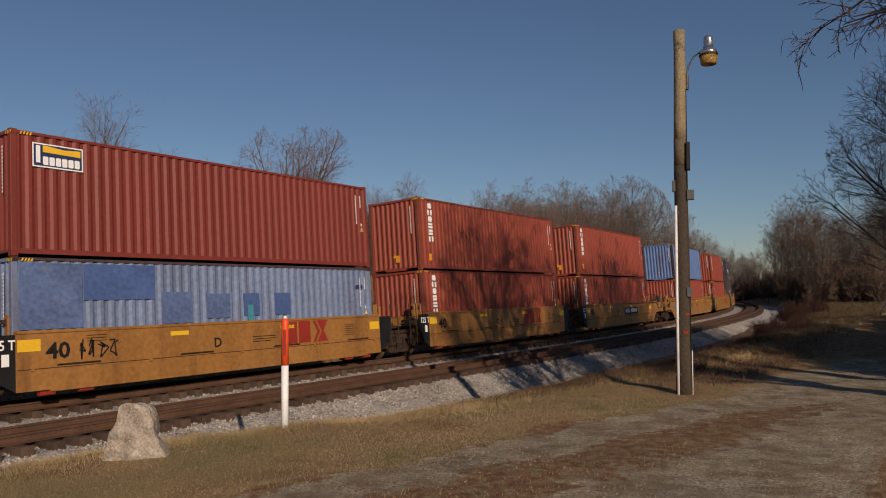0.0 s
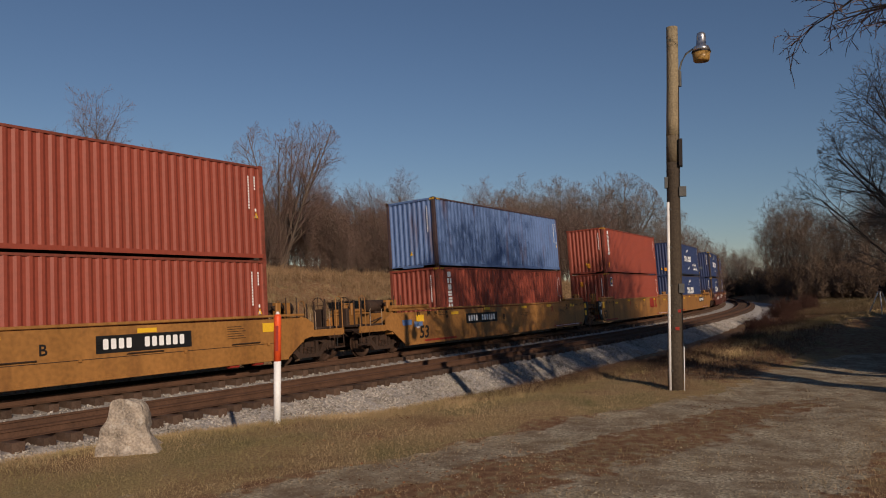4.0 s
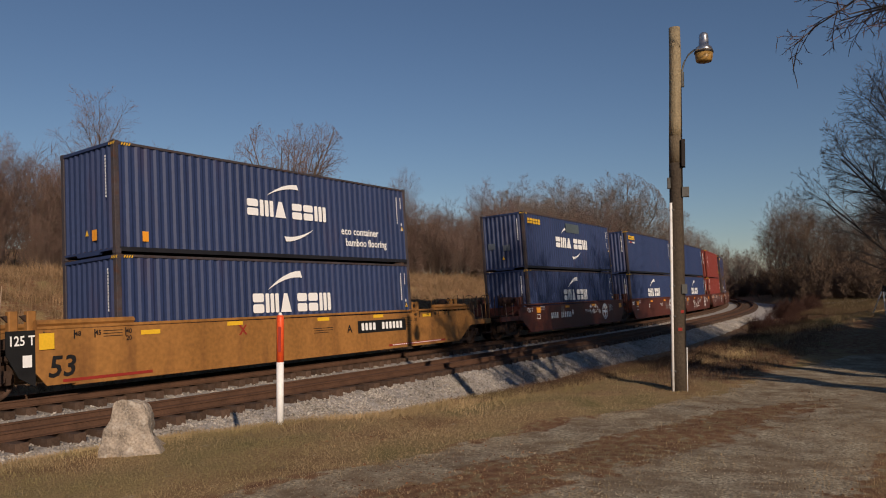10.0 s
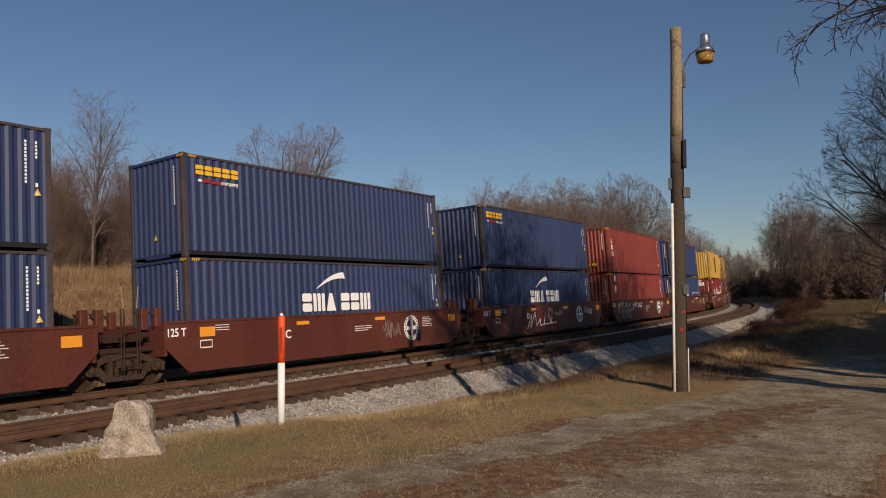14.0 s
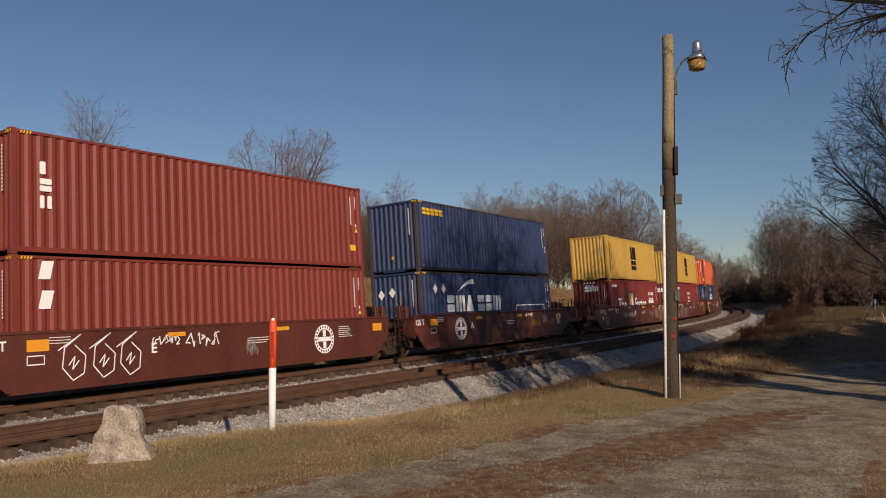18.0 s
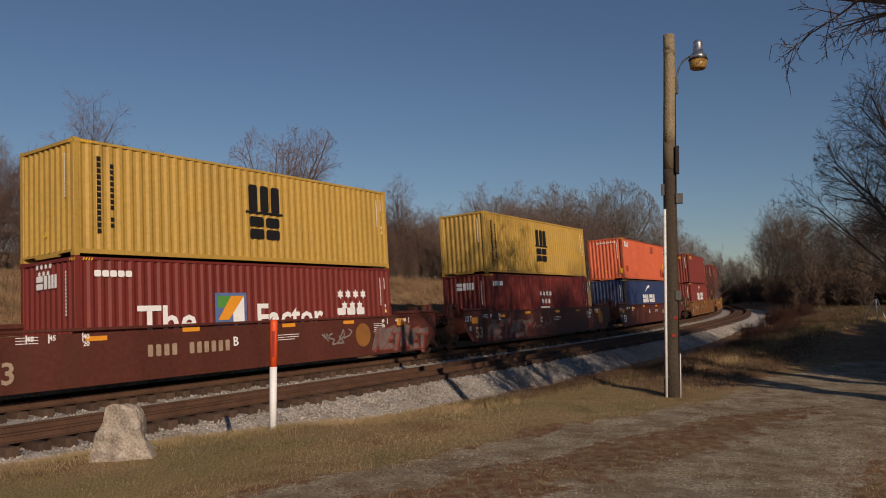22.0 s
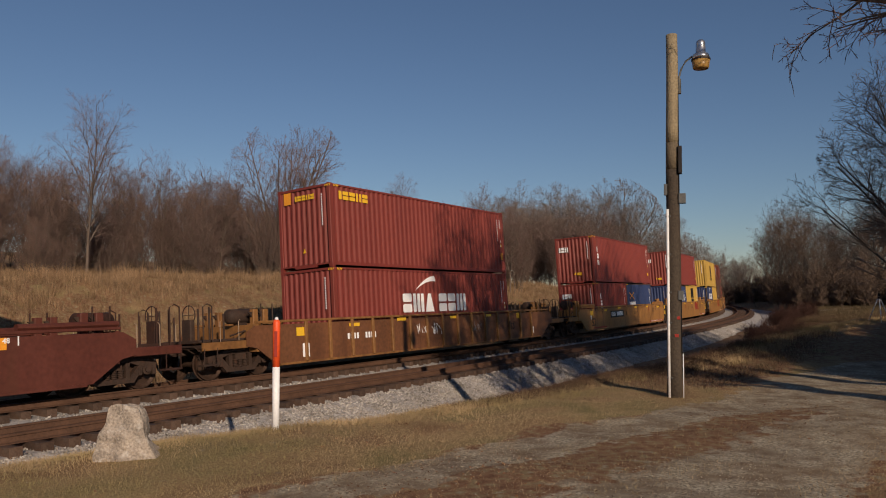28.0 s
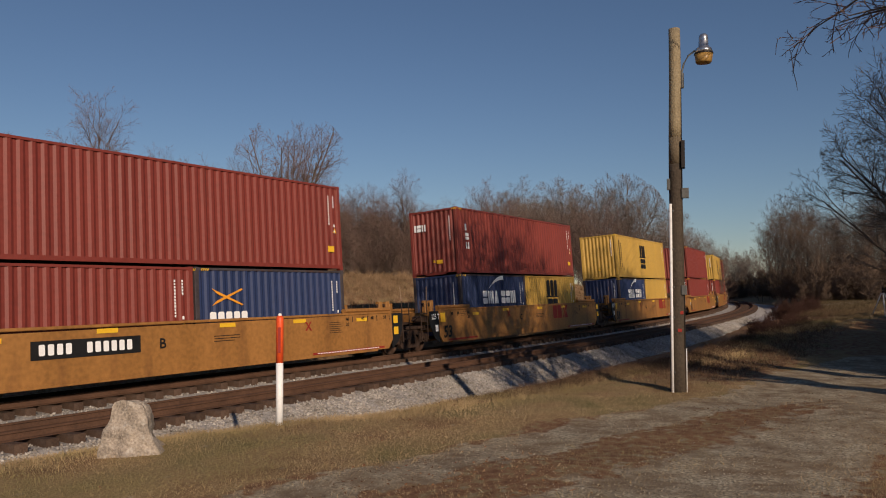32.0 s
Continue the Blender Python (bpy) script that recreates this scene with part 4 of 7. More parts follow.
def car_end(u, e, well, style, joint, pivot):
    """What stands over the bogie at one end of a unit."""
    m, half, far = CARS[style], HALF[style, well] if joint else TIP[style, well] - 1.0, FAR[style, well]
    grime = STEEL if style != "brown" else mat("brown_grime", (0.045, 0.021, 0.015), 0.8, 0.1, 0.35, 3, 30, 0.2, RUST, 0.5)
    reach = pivot + 0.05 if joint else far - 0.05
    x0, x1 = sorted((e * (half - 0.02), e * reach))
    part("draft_sill", Mesh().box(x0, x1, -0.36, 0.36, 0.72, 1.02, 0.04), grime, u)
    part("end_deck", Mesh().box(x0, x1, -0.62 if joint else -1.2, 0.62 if joint else 1.2, 1.06, 1.13, 0.015), grime, u)
    for side in (-1, 1):
        y = side * 1.40
        if style == "yellow" and joint:
            ya, yb = sorted((side * 1.465, side * 1.425))
            a, b = e * half, e * (half + 0.62)
            prof = [(a, HI if side < 0 else 1.15), (b, HI if side < 0 else 1.15), (b, 1.0), (e * (half + 0.35), 0.5), (a, LO)]
            part("end_plate", Mesh().extrude(prof if e > 0 else prof[::-1], "y", ya, yb), BLACK, u, "black end plate")
            if side < 0 and e > 0 and well == 53:
                for z in (1.16, 0.76):
                    flat([rect(0, 0, 0.26, 0.27)], YELLOW, u, car_at(half + 0.08, z), "reflector_plate")
        lad = Mesh()
        xa, xb = e * (half + (0.72 if joint else -0.1)), e * (half + (1.15 if joint else 0.35))
        z0, z1 = (0.45, 1.95) if joint else (1.25, 2.1)
        for x in (xa, xb):
            lad.tube([(x, y, z0), (x, y, z1)], [0.02, 0.02], 6)
        k = z0 + 0.1
        while k < min(z1, 1.5):
            lad.tube([(xa, y, k), (xb, y, k)], [0.016, 0.016], 5)
            k += 0.3
        part("ladder", lad, grime, u)
        if joint and side < 0:
            part("grab_rod", Mesh().tube([(xa, y, 1.9), (xa - e * 0.06, y, 2.5)], [0.012, 0.008], 6), PALE, u, "pale thin marker rod")
        for xs in (half - 0.12, half + 0.28):
            q = Mesh().box(e * xs - 0.10, e * xs + 0.10, side * 1.02 - 0.09, side * 1.02 + 0.09, HI - 0.1, HI + 0.44, 0.02)
            part("guide_post", q, m, u)
            notch = [(e * xs - 0.1, HI + 0.36), (e * xs - 0.24, HI + 0.34), (e * xs - 0.1, HI + 0.2)]
            part("guide_hook", Mesh().extrude(notch, "y", side * 1.02 - 0.03, side * 1.02 + 0.03), STEEL, u)
        if not joint:
            for xs, zt in ((far - 0.5, 2.05), (far - 0.12, 2.0), (far - 1.0, 1.85)):
                part("stanchion", Mesh().tube([(e * xs, side * 1.1, 1.1), (e * xs, side * 1.1, zt)], [0.03, 0.028], 8), grime, u)
            xa, xb = sorted((e * (TIP[style, well] - 0.05), e * far))
            part("end_beam", Mesh().box(xa, xb, min(side * 1.45, side * 1.37), max(side * 1.45, side * 1.37), 0.84, 1.06, 0.012), m, u)
            part("cross_walk", Mesh().box(min(e * (far - 0.12), e * far), max(e * (far - 0.12), e * far), min(side * 1.37, side * 0.1), max(side * 1.37, side * 0.1), 0.90, 1.0, 0.01), grime, u)
            for xs in (far - 1.28, far - 0.62):
                part("grab_rod", Mesh().tube([(e * xs, side * 1.40, 1.06), (e * xs, side * 1.40, 1.62), (e * (xs - 0.06), side * 1.40, 1.66)], [0.01] * 3, 6), PALE, u, "pale worn grab rod")
            part("corner_rail", Mesh().tube([(e * (far - 0.03), side * 1.42, 0.9), (e * (far - 0.03), side * 1.42, 2.05), (e * (far - 0.18), side * 1.42, 2.12), (e * (far - 0.33), side * 1.42, 2.05), (e * (far - 0.33), side * 1.42, 0.9)], [0.02] * 5, 6), m if style == "yellow" else grime, u)
            part("sill_step", Mesh().box(min(e * far, e * (far - 0.5)), max(e * far, e * (far - 0.5)), min(side * 1.46, side * 1.2), max(side * 1.46, side * 1.2), 0.42, 0.47, 0.01)
                 .tube([(e * (far - 0.03), side * 1.44, 0.45), (e * (far - 0.03), side * 1.44, 0.9)], [0.015] * 2, 5)
                 .tube([(e * (far - 0.47), side * 1.44, 0.45), (e * (far - 0.47), side * 1.44, 0.9)], [0.015] * 2, 5), grime, u)
    x = e * (half + 0.55)
    part("air_pipe", Mesh().tube([(x - 0.6, -0.95, 1.2), (x - 0.1, -1.0, 1.33), (x + 0.35, -0.9, 1.25), (x + 0.7, -0.8, 1.05)], [0.025] * 4, 7), grime, u)
    if joint:
        part("valve_box", Mesh().box(x - 0.22, x + 0.16, -1.15, -0.72, 1.14, 1.36, 0.03).cyl((x + 0.3, -0.9, 1.28), "x", 0.09, 0.3, 12), grime, u)
        for y in (-0.93, 0.93):
            part("side_bearing_arm", Mesh().box(min(e * half, e * reach), max(e * half, e * reach), y - 0.09, y + 0.09, 0.86, 1.0, 0.03), grime, u)
    else:
        part("air_reservoir", Mesh().tube([(e * (half - 0.1), -0.55, HI + 0.25), (e * (half - 0.05), -0.55, HI + 0.25), (e * (half + 0.85), -0.55, HI + 0.25), (e * (half + 0.92), -0.55, HI + 0.25)], [0.16, 0.22, 0.22, 0.15], 16), grime, u, "", True)
        part("reservoir_bracket", Mesh().box(e * (half + 0.4) - 0.15, e * (half + 0.4) + 0.15, -0.7, -0.4, 1.12, HI + 0.06, 0.02), grime, u)
        hw = Mesh()
        ring(hw, (e * (far - 0.25), -0.55, 1.85), 0.27, 0.016)
        part("hand_wheel", hw, grime, u)
        part("brake_stand", Mesh().box(e * (far - 0.22) - 0.08, e * (far - 0.22) + 0.08, -0.75, -0.35, 1.1, 1.72, 0.03), grime, u)
        part("uncoupling_lever", Mesh().tube([(e * (far + 0.02), -1.4, 0.8), (e * (far + 0.04), -1.1, 0.96), (e * (far + 0.04), -0.2, 0.96)], [0.016] * 3, 6), grime, u)
        xc = e * reach
        part("coupler", Mesh().box(min(xc, xc + e * 0.3), max(xc, xc + e * 0.3), -0.12, 0.12, 0.74, 0.98, 0.03).box(xc + e * 0.3 - 0.2, xc + e * 0.3 + 0.16, -0.2, 0.2, 0.70, 1.02, 0.05), STEEL, u)
        part("air_hose", Mesh().tube([(xc, -0.35, 0.72), (xc + e * 0.08, -0.38, 0.42), (xc + e * 0.2, -0.36, 0.3), (xc + e * 0.3, -0.2, 0.42)], [0.025] * 4, 7), BLACK, u)


def strokes(lines, wide):
    """Free hand strokes as thin painted strips."""
    out = []
    for pts in lines:
        for (ax, ay), (bx, by) in zip(pts, pts[1:]):
            d = math.hypot(bx - ax, by - ay) or 1
            nx, ny = -(by - ay) / d * wide / 2, (bx - ax) / d * wide / 2
            out.append([(ax + nx, ay + ny), (ax - nx, ay - ny), (bx - nx, by - ny), (bx + nx, by + ny)])
    return out


def scribble(w, h, n, seed, tight=0.5):
    r = random.Random(seed)
    lines = []
    for k in range(n):
        x = w * k / n
        pts = [(x + r.uniform(0, w / n), r.uniform(0, h))]
        for j in range(r.randint(3, 6)):
            pts.append((x + r.uniform(-0.2, 1.2) * w / n, r.uniform(0, h)))
        lines.append(pts)
    return lines


SILVER = mat("spray_silver", (0.26, 0.22, 0.21), 0.6, 0, 0.2, 2, 20, 0.0, (0.12, 0.05, 0.04), 0.4)
SPRAY_RED = mat("spray_red", (0.24, 0.05, 0.04), 0.65, 0, 0.2, 2, 20, 0.0)
PALE = mat("faded_cream", (0.38, 0.28, 0.2), 0.6, 0, 0.2, 2, 20, 0.0, (0.12, 0.04, 0.03), 0.5)
FADED = mat("faded_orange", (0.28, 0.12, 0.03), 0.6, 0, 0.2, 2, 20, 0.0)


def piece(u, x, w, seed):
    """A large sprayed piece: slanting silver shapes run together over a red edge, with red strokes across."""
    r = random.Random(seed)
    n = 6
    grey = mat("spray_grey", (0.17, 0.125, 0.115), 0.65, 0, 0.3, 3, 20, 0.0, (0.11, 0.04, 0.03), 0.6)
    shapes = []
    for k in range(n):
        a, ww, up = x + w * k / n - 0.08, w / n * r.uniform(1.0, 1.3), r.uniform(-0.1, 0.1)
        lean = r.uniform(-0.05, 0.25)
        form = (((0, 0.4), (0.3, 0.36), (0.42, 0.7), (0.62, 0.4), (1, 0.42), (0.85, 0.8), (1.05, 1.15), (0.4, 1.22), (0.15, 0.9)),
                ((0.05, 0.38), (0.95, 0.42), (0.9, 0.58), (0.45, 0.6), (0.5, 0.74), (0.85, 0.78), (0.8, 0.94), (0.5, 0.95), (1.1, 1.08), (1.0, 1.25), (0.1, 1.12)),
                ((0.3, 0.32), (0.6, 0.34), (0.68, 0.95), (1.1, 1.0), (1.15, 1.22), (-0.1, 1.16), (-0.1, 0.98), (0.35, 0.96)))[k % 3]
        shapes.append([(a + ww * px + lean * (py - 0.4), py + up) for px, py in form])
    flat([[(px + 0.07, py - 0.05) for px, py in o] for o in shapes], SPRAY_RED, u, car_at(0, -0.05), "graffiti")
    for k, o in enumerate(shapes):
        flat([o], grey, u, car_at(0, -0.05) @ Matrix.Translation((0, 0, 0.003 + 0.001 * k)), "graffiti")
    lines = [[(o[0][0], o[0][1]), (o[3][0], o[3][1]), (o[-2][0], o[-2][1]), (o[-1][0], o[-1][1])] for o in shapes]
    flat(strokes(lines, 0.035), SPRAY_RED, u, car_at(0, -0.05) @ Matrix.Translation((0, 0, 0.012)), "graffiti")


def car_marks(u, i, style, well, big, letter, plate):
    """Painted figures and plates on a unit's near side."""
    half = HALF[style, well]
    dark, light = (BLACK, YELLOW) if style == "yellow" else (WHITE, DECAL_ORANGE)
    if style == "gold":
        light = YELLOW
    spots = ((-6.12 if style == "yellow" else -5.9, 1.24), (-2.3, 1.3), (1.5, 1.3), (5.6 if style == "yellow" else 6.1, 1.2)) if well == 40 else ((-8.2, 1.18), (-5.7, 1.28), (-3.0, 1.38), (0.6, 1.36), (3.4, 1.36), (6.35, 1.3))
    for k, (x, z) in enumerate(spots):
        if k == 0 and style == "yellow" and well == 53 and i > 0 and not TRAIN[i - 1][3]:
            continue
        big_one = k == 0 or (k == len(spots) - 1 and not (style == "yellow" and well == 53))
        flat([rect(0, 0, 0.5 if big_one else 0.55, 0.26 if big_one else 0.11)], light, u, car_at(x, z - (0.1 if big_one else 0)), "reflector_plate")
    if style == "gold":
        flat([rect(0, 0, 0.3, 0.42)], WHITE, u, car_at(-7.95, 0.42), "data_plate")
        flat([rect(0, 0, 0.2, 0.3)], WHITE, u, car_at(7.85, 0.45), "data_plate")
        flat([rect(k * 0.16 + (0.3 if k > 3 else 0), 0, 0.10, 0.2) for k in range(8)], WHITE, u, car_at(-5.8, 0.86), "numbering")
        flat(strokes(scribble(0.9, 0.4, 6, 41), 0.022), WHITE, u, car_at(-1.8, 0.85), "graffiti")
        flat(strokes(scribble(0.85, 0.5, 6, 43), 0.022), WHITE, u, car_at(-0.78, 0.75), "graffiti")
        flat(strokes(scribble(0.75, 0.55, 6, 44), 0.022), SILVER, u, car_at(2.3, 0.65), "graffiti")
        words("53", 0.42, BLACK, u, car_at(5.68, 0.72))
        return
    if big == "40":
        words("40", 0.50, dark, u, car_at(-5.5, 0.96), stretch=1.1, bold=0.025)
    elif big == "53":
        words("53", 0.66, dark if style == "yellow" else PALE if i in (12, 13) else WHITE, u, car_at(-8.05 if style == "yellow" else -7.95, 0.46), stretch=1.0, bold=0.02, slant=0.16 if style == "yellow" else 0.0)
    if letter:
        words(letter, 0.36, dark, u, car_at({6: 2.0, 7: -1.45}.get(i, {40: -0.95 if style == "yellow" else -2.8, 53: -1.32}[well]), 0.92))
    # tonnage lettering at the leading end
    if style == "brown":
        words("125 T", 0.30, WHITE, u, car_at(-half + 0.06, 1.19), stretch=0.85)
    else:
        if i > 0 and not TRAIN[i - 1][3]:
            words("125 T", 0.30, WHITE, u, Matrix.Translation((0, -0.03, 0)) @ car_at(-half - 0.60, 1.2), stretch=0.8)
            flat([rect(0, 0, 0.34, 0.36)], YELLOW, u, Matrix.Translation((0, -0.03, 0)) @ car_at(-half + 0.06, 1.08), "reflector_plate") if well == 53 else None
            flat([rect(0, 0, 0.2, 0.26)], WHITE, u, Matrix.Translation((0, 0.01, 0)) @ car_at(-half - 0.28, 0.72), "data_plate") if well == 53 else None
        if well == 40 or TRAIN[i - 1][3]:
            flat([rect(0, 0, 0.16, 0.26)], WHITE, u, car_at(-half + 0.12 if well == 53 else -half - 0.3, 0.85), "data_plate")
    if well == 53:
        for k, t in enumerate(("53", "48", "45", "40")):
            for sgn in (-1, 1):
                x = sgn * (half - (0.25, 0.95, 1.45, 2.25)[k] - (0.95 if style == "brown" else 0))
                if k == 0 and style == "brown":
                    continue
                words(t, 0.16, dark, u, car_at(x - 0.12 - (0.12 if sgn > 0 else -0.06), 1.34))
                flat([rect(0, 0, 0.03, 0.2)], dark, u, car_at(x + sgn * 0.08, 1.28), "tick_mark")
                if k == 3:
                    words("20", 0.16, dark, u, car_at(x - 0.12 - (0.12 if sgn > 0 else -0.06), 1.17))
    flat([rect(0, -k * 0.07, 0.9 - 0.2 * (k == 2), 0.018) for k in range(3)], dark, u, car_at(0.4, 1.12), "small_print")
    flat([rect(0, -k * 0.065, 0.5 + 0.08 * (k % 3), 0.015) for k in range(6)], dark, u, car_at(4.3 if well == 40 else 5.0, 1.3), "small_print")
    flat([rect(0, -k * 0.065, 0.5, 0.015) for k in range(3)], dark, u, car_at(-half + 1.6, 1.42), "small_print")
    if style == "yellow":
        if plate:
            at = car_at((2.55 if i == 6 else -4.55) if well == 53 else 0.4, 0.86)
            w = 2.7
            flat([rect(0, 0, w, 0.42)], BLACK, u, at, "number_panel")
            flat([worn(0.18 + k * 0.205 + (0.3 if k > 3 else 0), 0.09, 0.14, 0.25) for k in range(10)], WHITE, u, at @ Matrix.Translation((0, 0, 0.004)), "numbering")
        else:
            at = car_at(1.67 if well == 40 else 2.4, 0.84)
            flat([rect(0, 0, 0.50, 0.66), rect(0.57, 0, 0.50, 0.66)], DECAL_RED, u, at, "name_block")
            flat([[(1.18, 0), (1.3, 0), (1.5, 0.33), (1.3, 0.66), (1.18, 0.66), (1.38, 0.33)]], DECAL_RED, u, at, "chevron")
            flat([[(1.38, 0), (1.85, 0), (1.66, 0.33), (1.85, 0.66), (1.38, 0.66), (1.58, 0.33)]], DECAL_RED, u, at, "chevron")
        if well == 53:
            flat([[(0, 0), (0.07, 0), (0.3, 0.28), (0.23, 0.28)]], DECAL_RED, u, car_at(3.9 if plate and i != 6 else -2.6, 1.1), "cross_stroke")
            flat([[(0.23, 0), (0.3, 0), (0.07, 0.28), (0, 0.28)]], DECAL_RED, u, car_at(3.9 if plate and i != 6 else -2.6, 1.1) @ Matrix.Translation((0, 0, 0.004)), "cross_stroke")
            flat([rect(0, 0, 2.3, 0.07)], DECAL_RED, u, car_at(-7.7, 0.32), "red_line")
            flat([rect(0, 0, 3.6, 0.07)], DECAL_RED, u, car_at(half - 4.1, 0.32), "red_line")
            flat([rect(k * 0.13, 0.02, 0.09, 0.03) for k in range(24)], WHITE, u, car_at(half - 3.9, 0.32) @ Matrix.Translation((0, 0, 0.004)), "small_print")
        if i == 1:
            flat(strokes(scribble(0.9, 0.5, 4, 8), 0.035), BLACK, u, car_at(-4.7, 0.86), "graffiti")
        if i == 4:
            flat([rect(0, 0, 0.6, 0.2)], BOXES["light_blue"], u, car_at(-9.1, 0.98), "paint_patch")
            flat([rect(0, 0, 0.55, 0.2)], BOXES["light_blue"], u, car_at(-8.35, 0.9), "paint_patch")
    else:
        cx = {11: -3.62}.get(i, 3.6 if well == 40 else 5.6)
        if i in (13, 12):
            at = car_at(7.2 if i == 13 else 4.4, 0.95)
            disc = [(0.4 * math.cos(2 * math.pi * k / 28), 0.4 * math.sin(2 * math.pi * k / 28)) for k in range(28)]
            flat([disc], FADED, u, at, "round_emblem", "faded orange disc")
        else:
            at = car_at(cx, 0.94)
            for r_, mm, z in ((0.46, WHITE, 0), (0.32, CARS["brown"], 0.004)):
                flat([[(r_ * math.cos(2 * math.pi * k / 28), r_ * math.sin(2 * math.pi * k / 28)) for k in range(28)]], mm, u, at @ Matrix.Translation((0, 0, z)), "round_emblem")
            dashes = []
            for k in range(22):
                a = 2 * math.pi * k / 22
                ca, sa = math.cos(a), math.sin(a)
                dashes.append([(ca * r_ - sa * w_, sa * r_ + ca * w_) for r_, w_ in ((0.36, -0.025), (0.43, -0.03), (0.43, 0.03), (0.36, 0.025))])
            flat(dashes, CARS["brown"], u, at @ Matrix.Translation((0, 0, 0.004)), "small_print")
            flat([rect(-0.30, -0.07, 0.60, 0.14)], WHITE, u, at @ Matrix.Translation((0, 0, 0.008)), "emblem_bar")
            flat([rect(-0.07, -0.30, 0.14, 0.22), rect(-0.07, 0.08, 0.14, 0.22)], WHITE, u, at @ Matrix.Translation((0, 0, 0.008)), "emblem_bar")
        if plate:
            flat([worn(k * 0.24 + (0.3 if k > 3 else 0), 0, 0.15, 0.3) for k in range(10)], FADED if i == 11 else WHITE if i == 7 else PALE, u, car_at({7: -4.2, 11: 3.1, 14: 2.6}.get(i, -4.05), 0.8), "numbering")
        if well == 53:
            flat([rect(0, 0, 0.18, 0.2)], WHITE, u, car_at(-half + 0.42, 0.78), "data_plate")
        else:
            flat([rect(0, 0, 0.4, 0.025), rect(0, 0.19, 0.4, 0.025), rect(0, 0, 0.02, 0.21), rect(0.38, 0, 0.02, 0.21)], WHITE, u, car_at(-half + 1.1, 0.84), "small_print")
        if i == 7:
            flat(strokes(scribble(1.45, 0.24, 8, 3), 0.03), WHITE, u, car_at(1.1, 1.16), "graffiti")
            flat(strokes(scribble(1.7, 0.26, 8, 4), 0.03), WHITE, u, car_at(1.25, 0.86), "graffiti")
            flat(strokes(scribble(0.5, 0.65, 7, 5), 0.028), SILVER, u, car_at(-2.96, 0.78), "graffiti")
        if i == 8:
            flat(strokes(scribble(1.0, 0.7, 6, 9), 0.028), SILVER, u, car_at(1.9, 0.65), "graffiti")
        if i == 9:
            flat(strokes([[(0, 0), (0.55, 0.7), (0.35, 0.05), (0.95, 0.8), (1.0, 0.1), (1.5, 0.45), (1.45, 0.1), (1.9, 0.2), (2.1, 0.75), (1.85, 0.15), (2.7, 0.2), (2.95, 0.8), (2.6, 0.95), (2.5, 0.5), (2.75, 0.2), (3.4, 0.22)]], 0.04), WHITE, u, car_at(-2.85, 0.42), "graffiti")
            flat(strokes(scribble(1.3, 0.3, 8, 12), 0.03), SILVER, u, car_at(0.9, 1.12), "graffiti")
            flat(strokes(scribble(0.5, 0.5, 5, 14), 0.028), WHITE, u, car_at(4.9, 0.85), "graffiti")
        if i == 10:
            for gx in (0.0, 0.75, 1.45):
                flat(strokes([[(gx, 0.75), (gx + 0.55, 1.1), (gx + 0.15, 0.8), (gx + 0.1, 0.35), (gx + 0.35, 0.05), (gx + 0.62, 0.2), (gx + 0.66, 0.6), (gx + 0.4, 0.85)], [(gx + 0.25, 0.4), (gx + 0.4, 0.6), (gx + 0.34, 0.3), (gx + 0.5, 0.5)]], 0.026), WHITE, u, car_at(-5.2, 0.38), "graffiti")
            flat(strokes(scribble(0.9, 0.3, 6, 22), 0.03), WHITE, u, car_at(-2.85, 1.06), "graffiti")
            flat(strokes(scribble(1.1, 0.4, 7, 23), 0.03), WHITE, u, car_at(-1.72, 0.98), "graffiti")
            flat(strokes(scribble(0.42, 0.55, 6, 24), 0.026), SILVER, u, car_at(0.34, 0.6), "graffiti")
        if i == 11:
            flat(strokes(scribble(0.8, 0.2, 4, 31), 0.035), WHITE, u, car_at(2.4, 1.28), "graffiti")
            flat(strokes(scribble(0.5, 0.6, 6, 33), 0.03), WHITE, u, car_at(6.0, 0.75), "graffiti")
        if i == 12:
            piece(u, 4.9, 3.3, 5)
            flat(strokes(scribble(1.6, 0.5, 4, 35), 0.05), SILVER, u, car_at(2.2, 0.7), "graffiti")
        if i == 13:
            piece(u, -6.9, 4.2, 6)
            flat(strokes([[(0, 0.9), (0.1, 0.3), (0.4, 0.5), (0.5, 0.25), (0.9, 0.4), (1.2, 0.2), (1.5, 0.3), (1.6, 0.6), (1.7, 0.35), (2.3, 0.5), (1.9, 0.8), (2.1, 1.1)]], 0.03), SILVER, u, car_at(-2.3, 0.4), "graffiti")


FRAME_TOP = [(-1.17, 0.50), (-1.17, 0.66), (-0.80, 0.70), (-0.45, 0.85), (0.45, 0.85), (0.80, 0.70), (1.17, 0.66), (1.17, 0.50), (0.78, 0.56), (0.42, 0.69), (-0.42, 0.69), (-0.78, 0.56)]
FRAME_LOW = [(-0.82, 0.555), (-0.66, 0.60), (-0.40, 0.32), (0.40, 0.32), (0.66, 0.60), (0.82, 0.555), (0.52, 0.19), (-0.52, 0.19)]
BOGIE = {}
WHEEL_R = 0.47


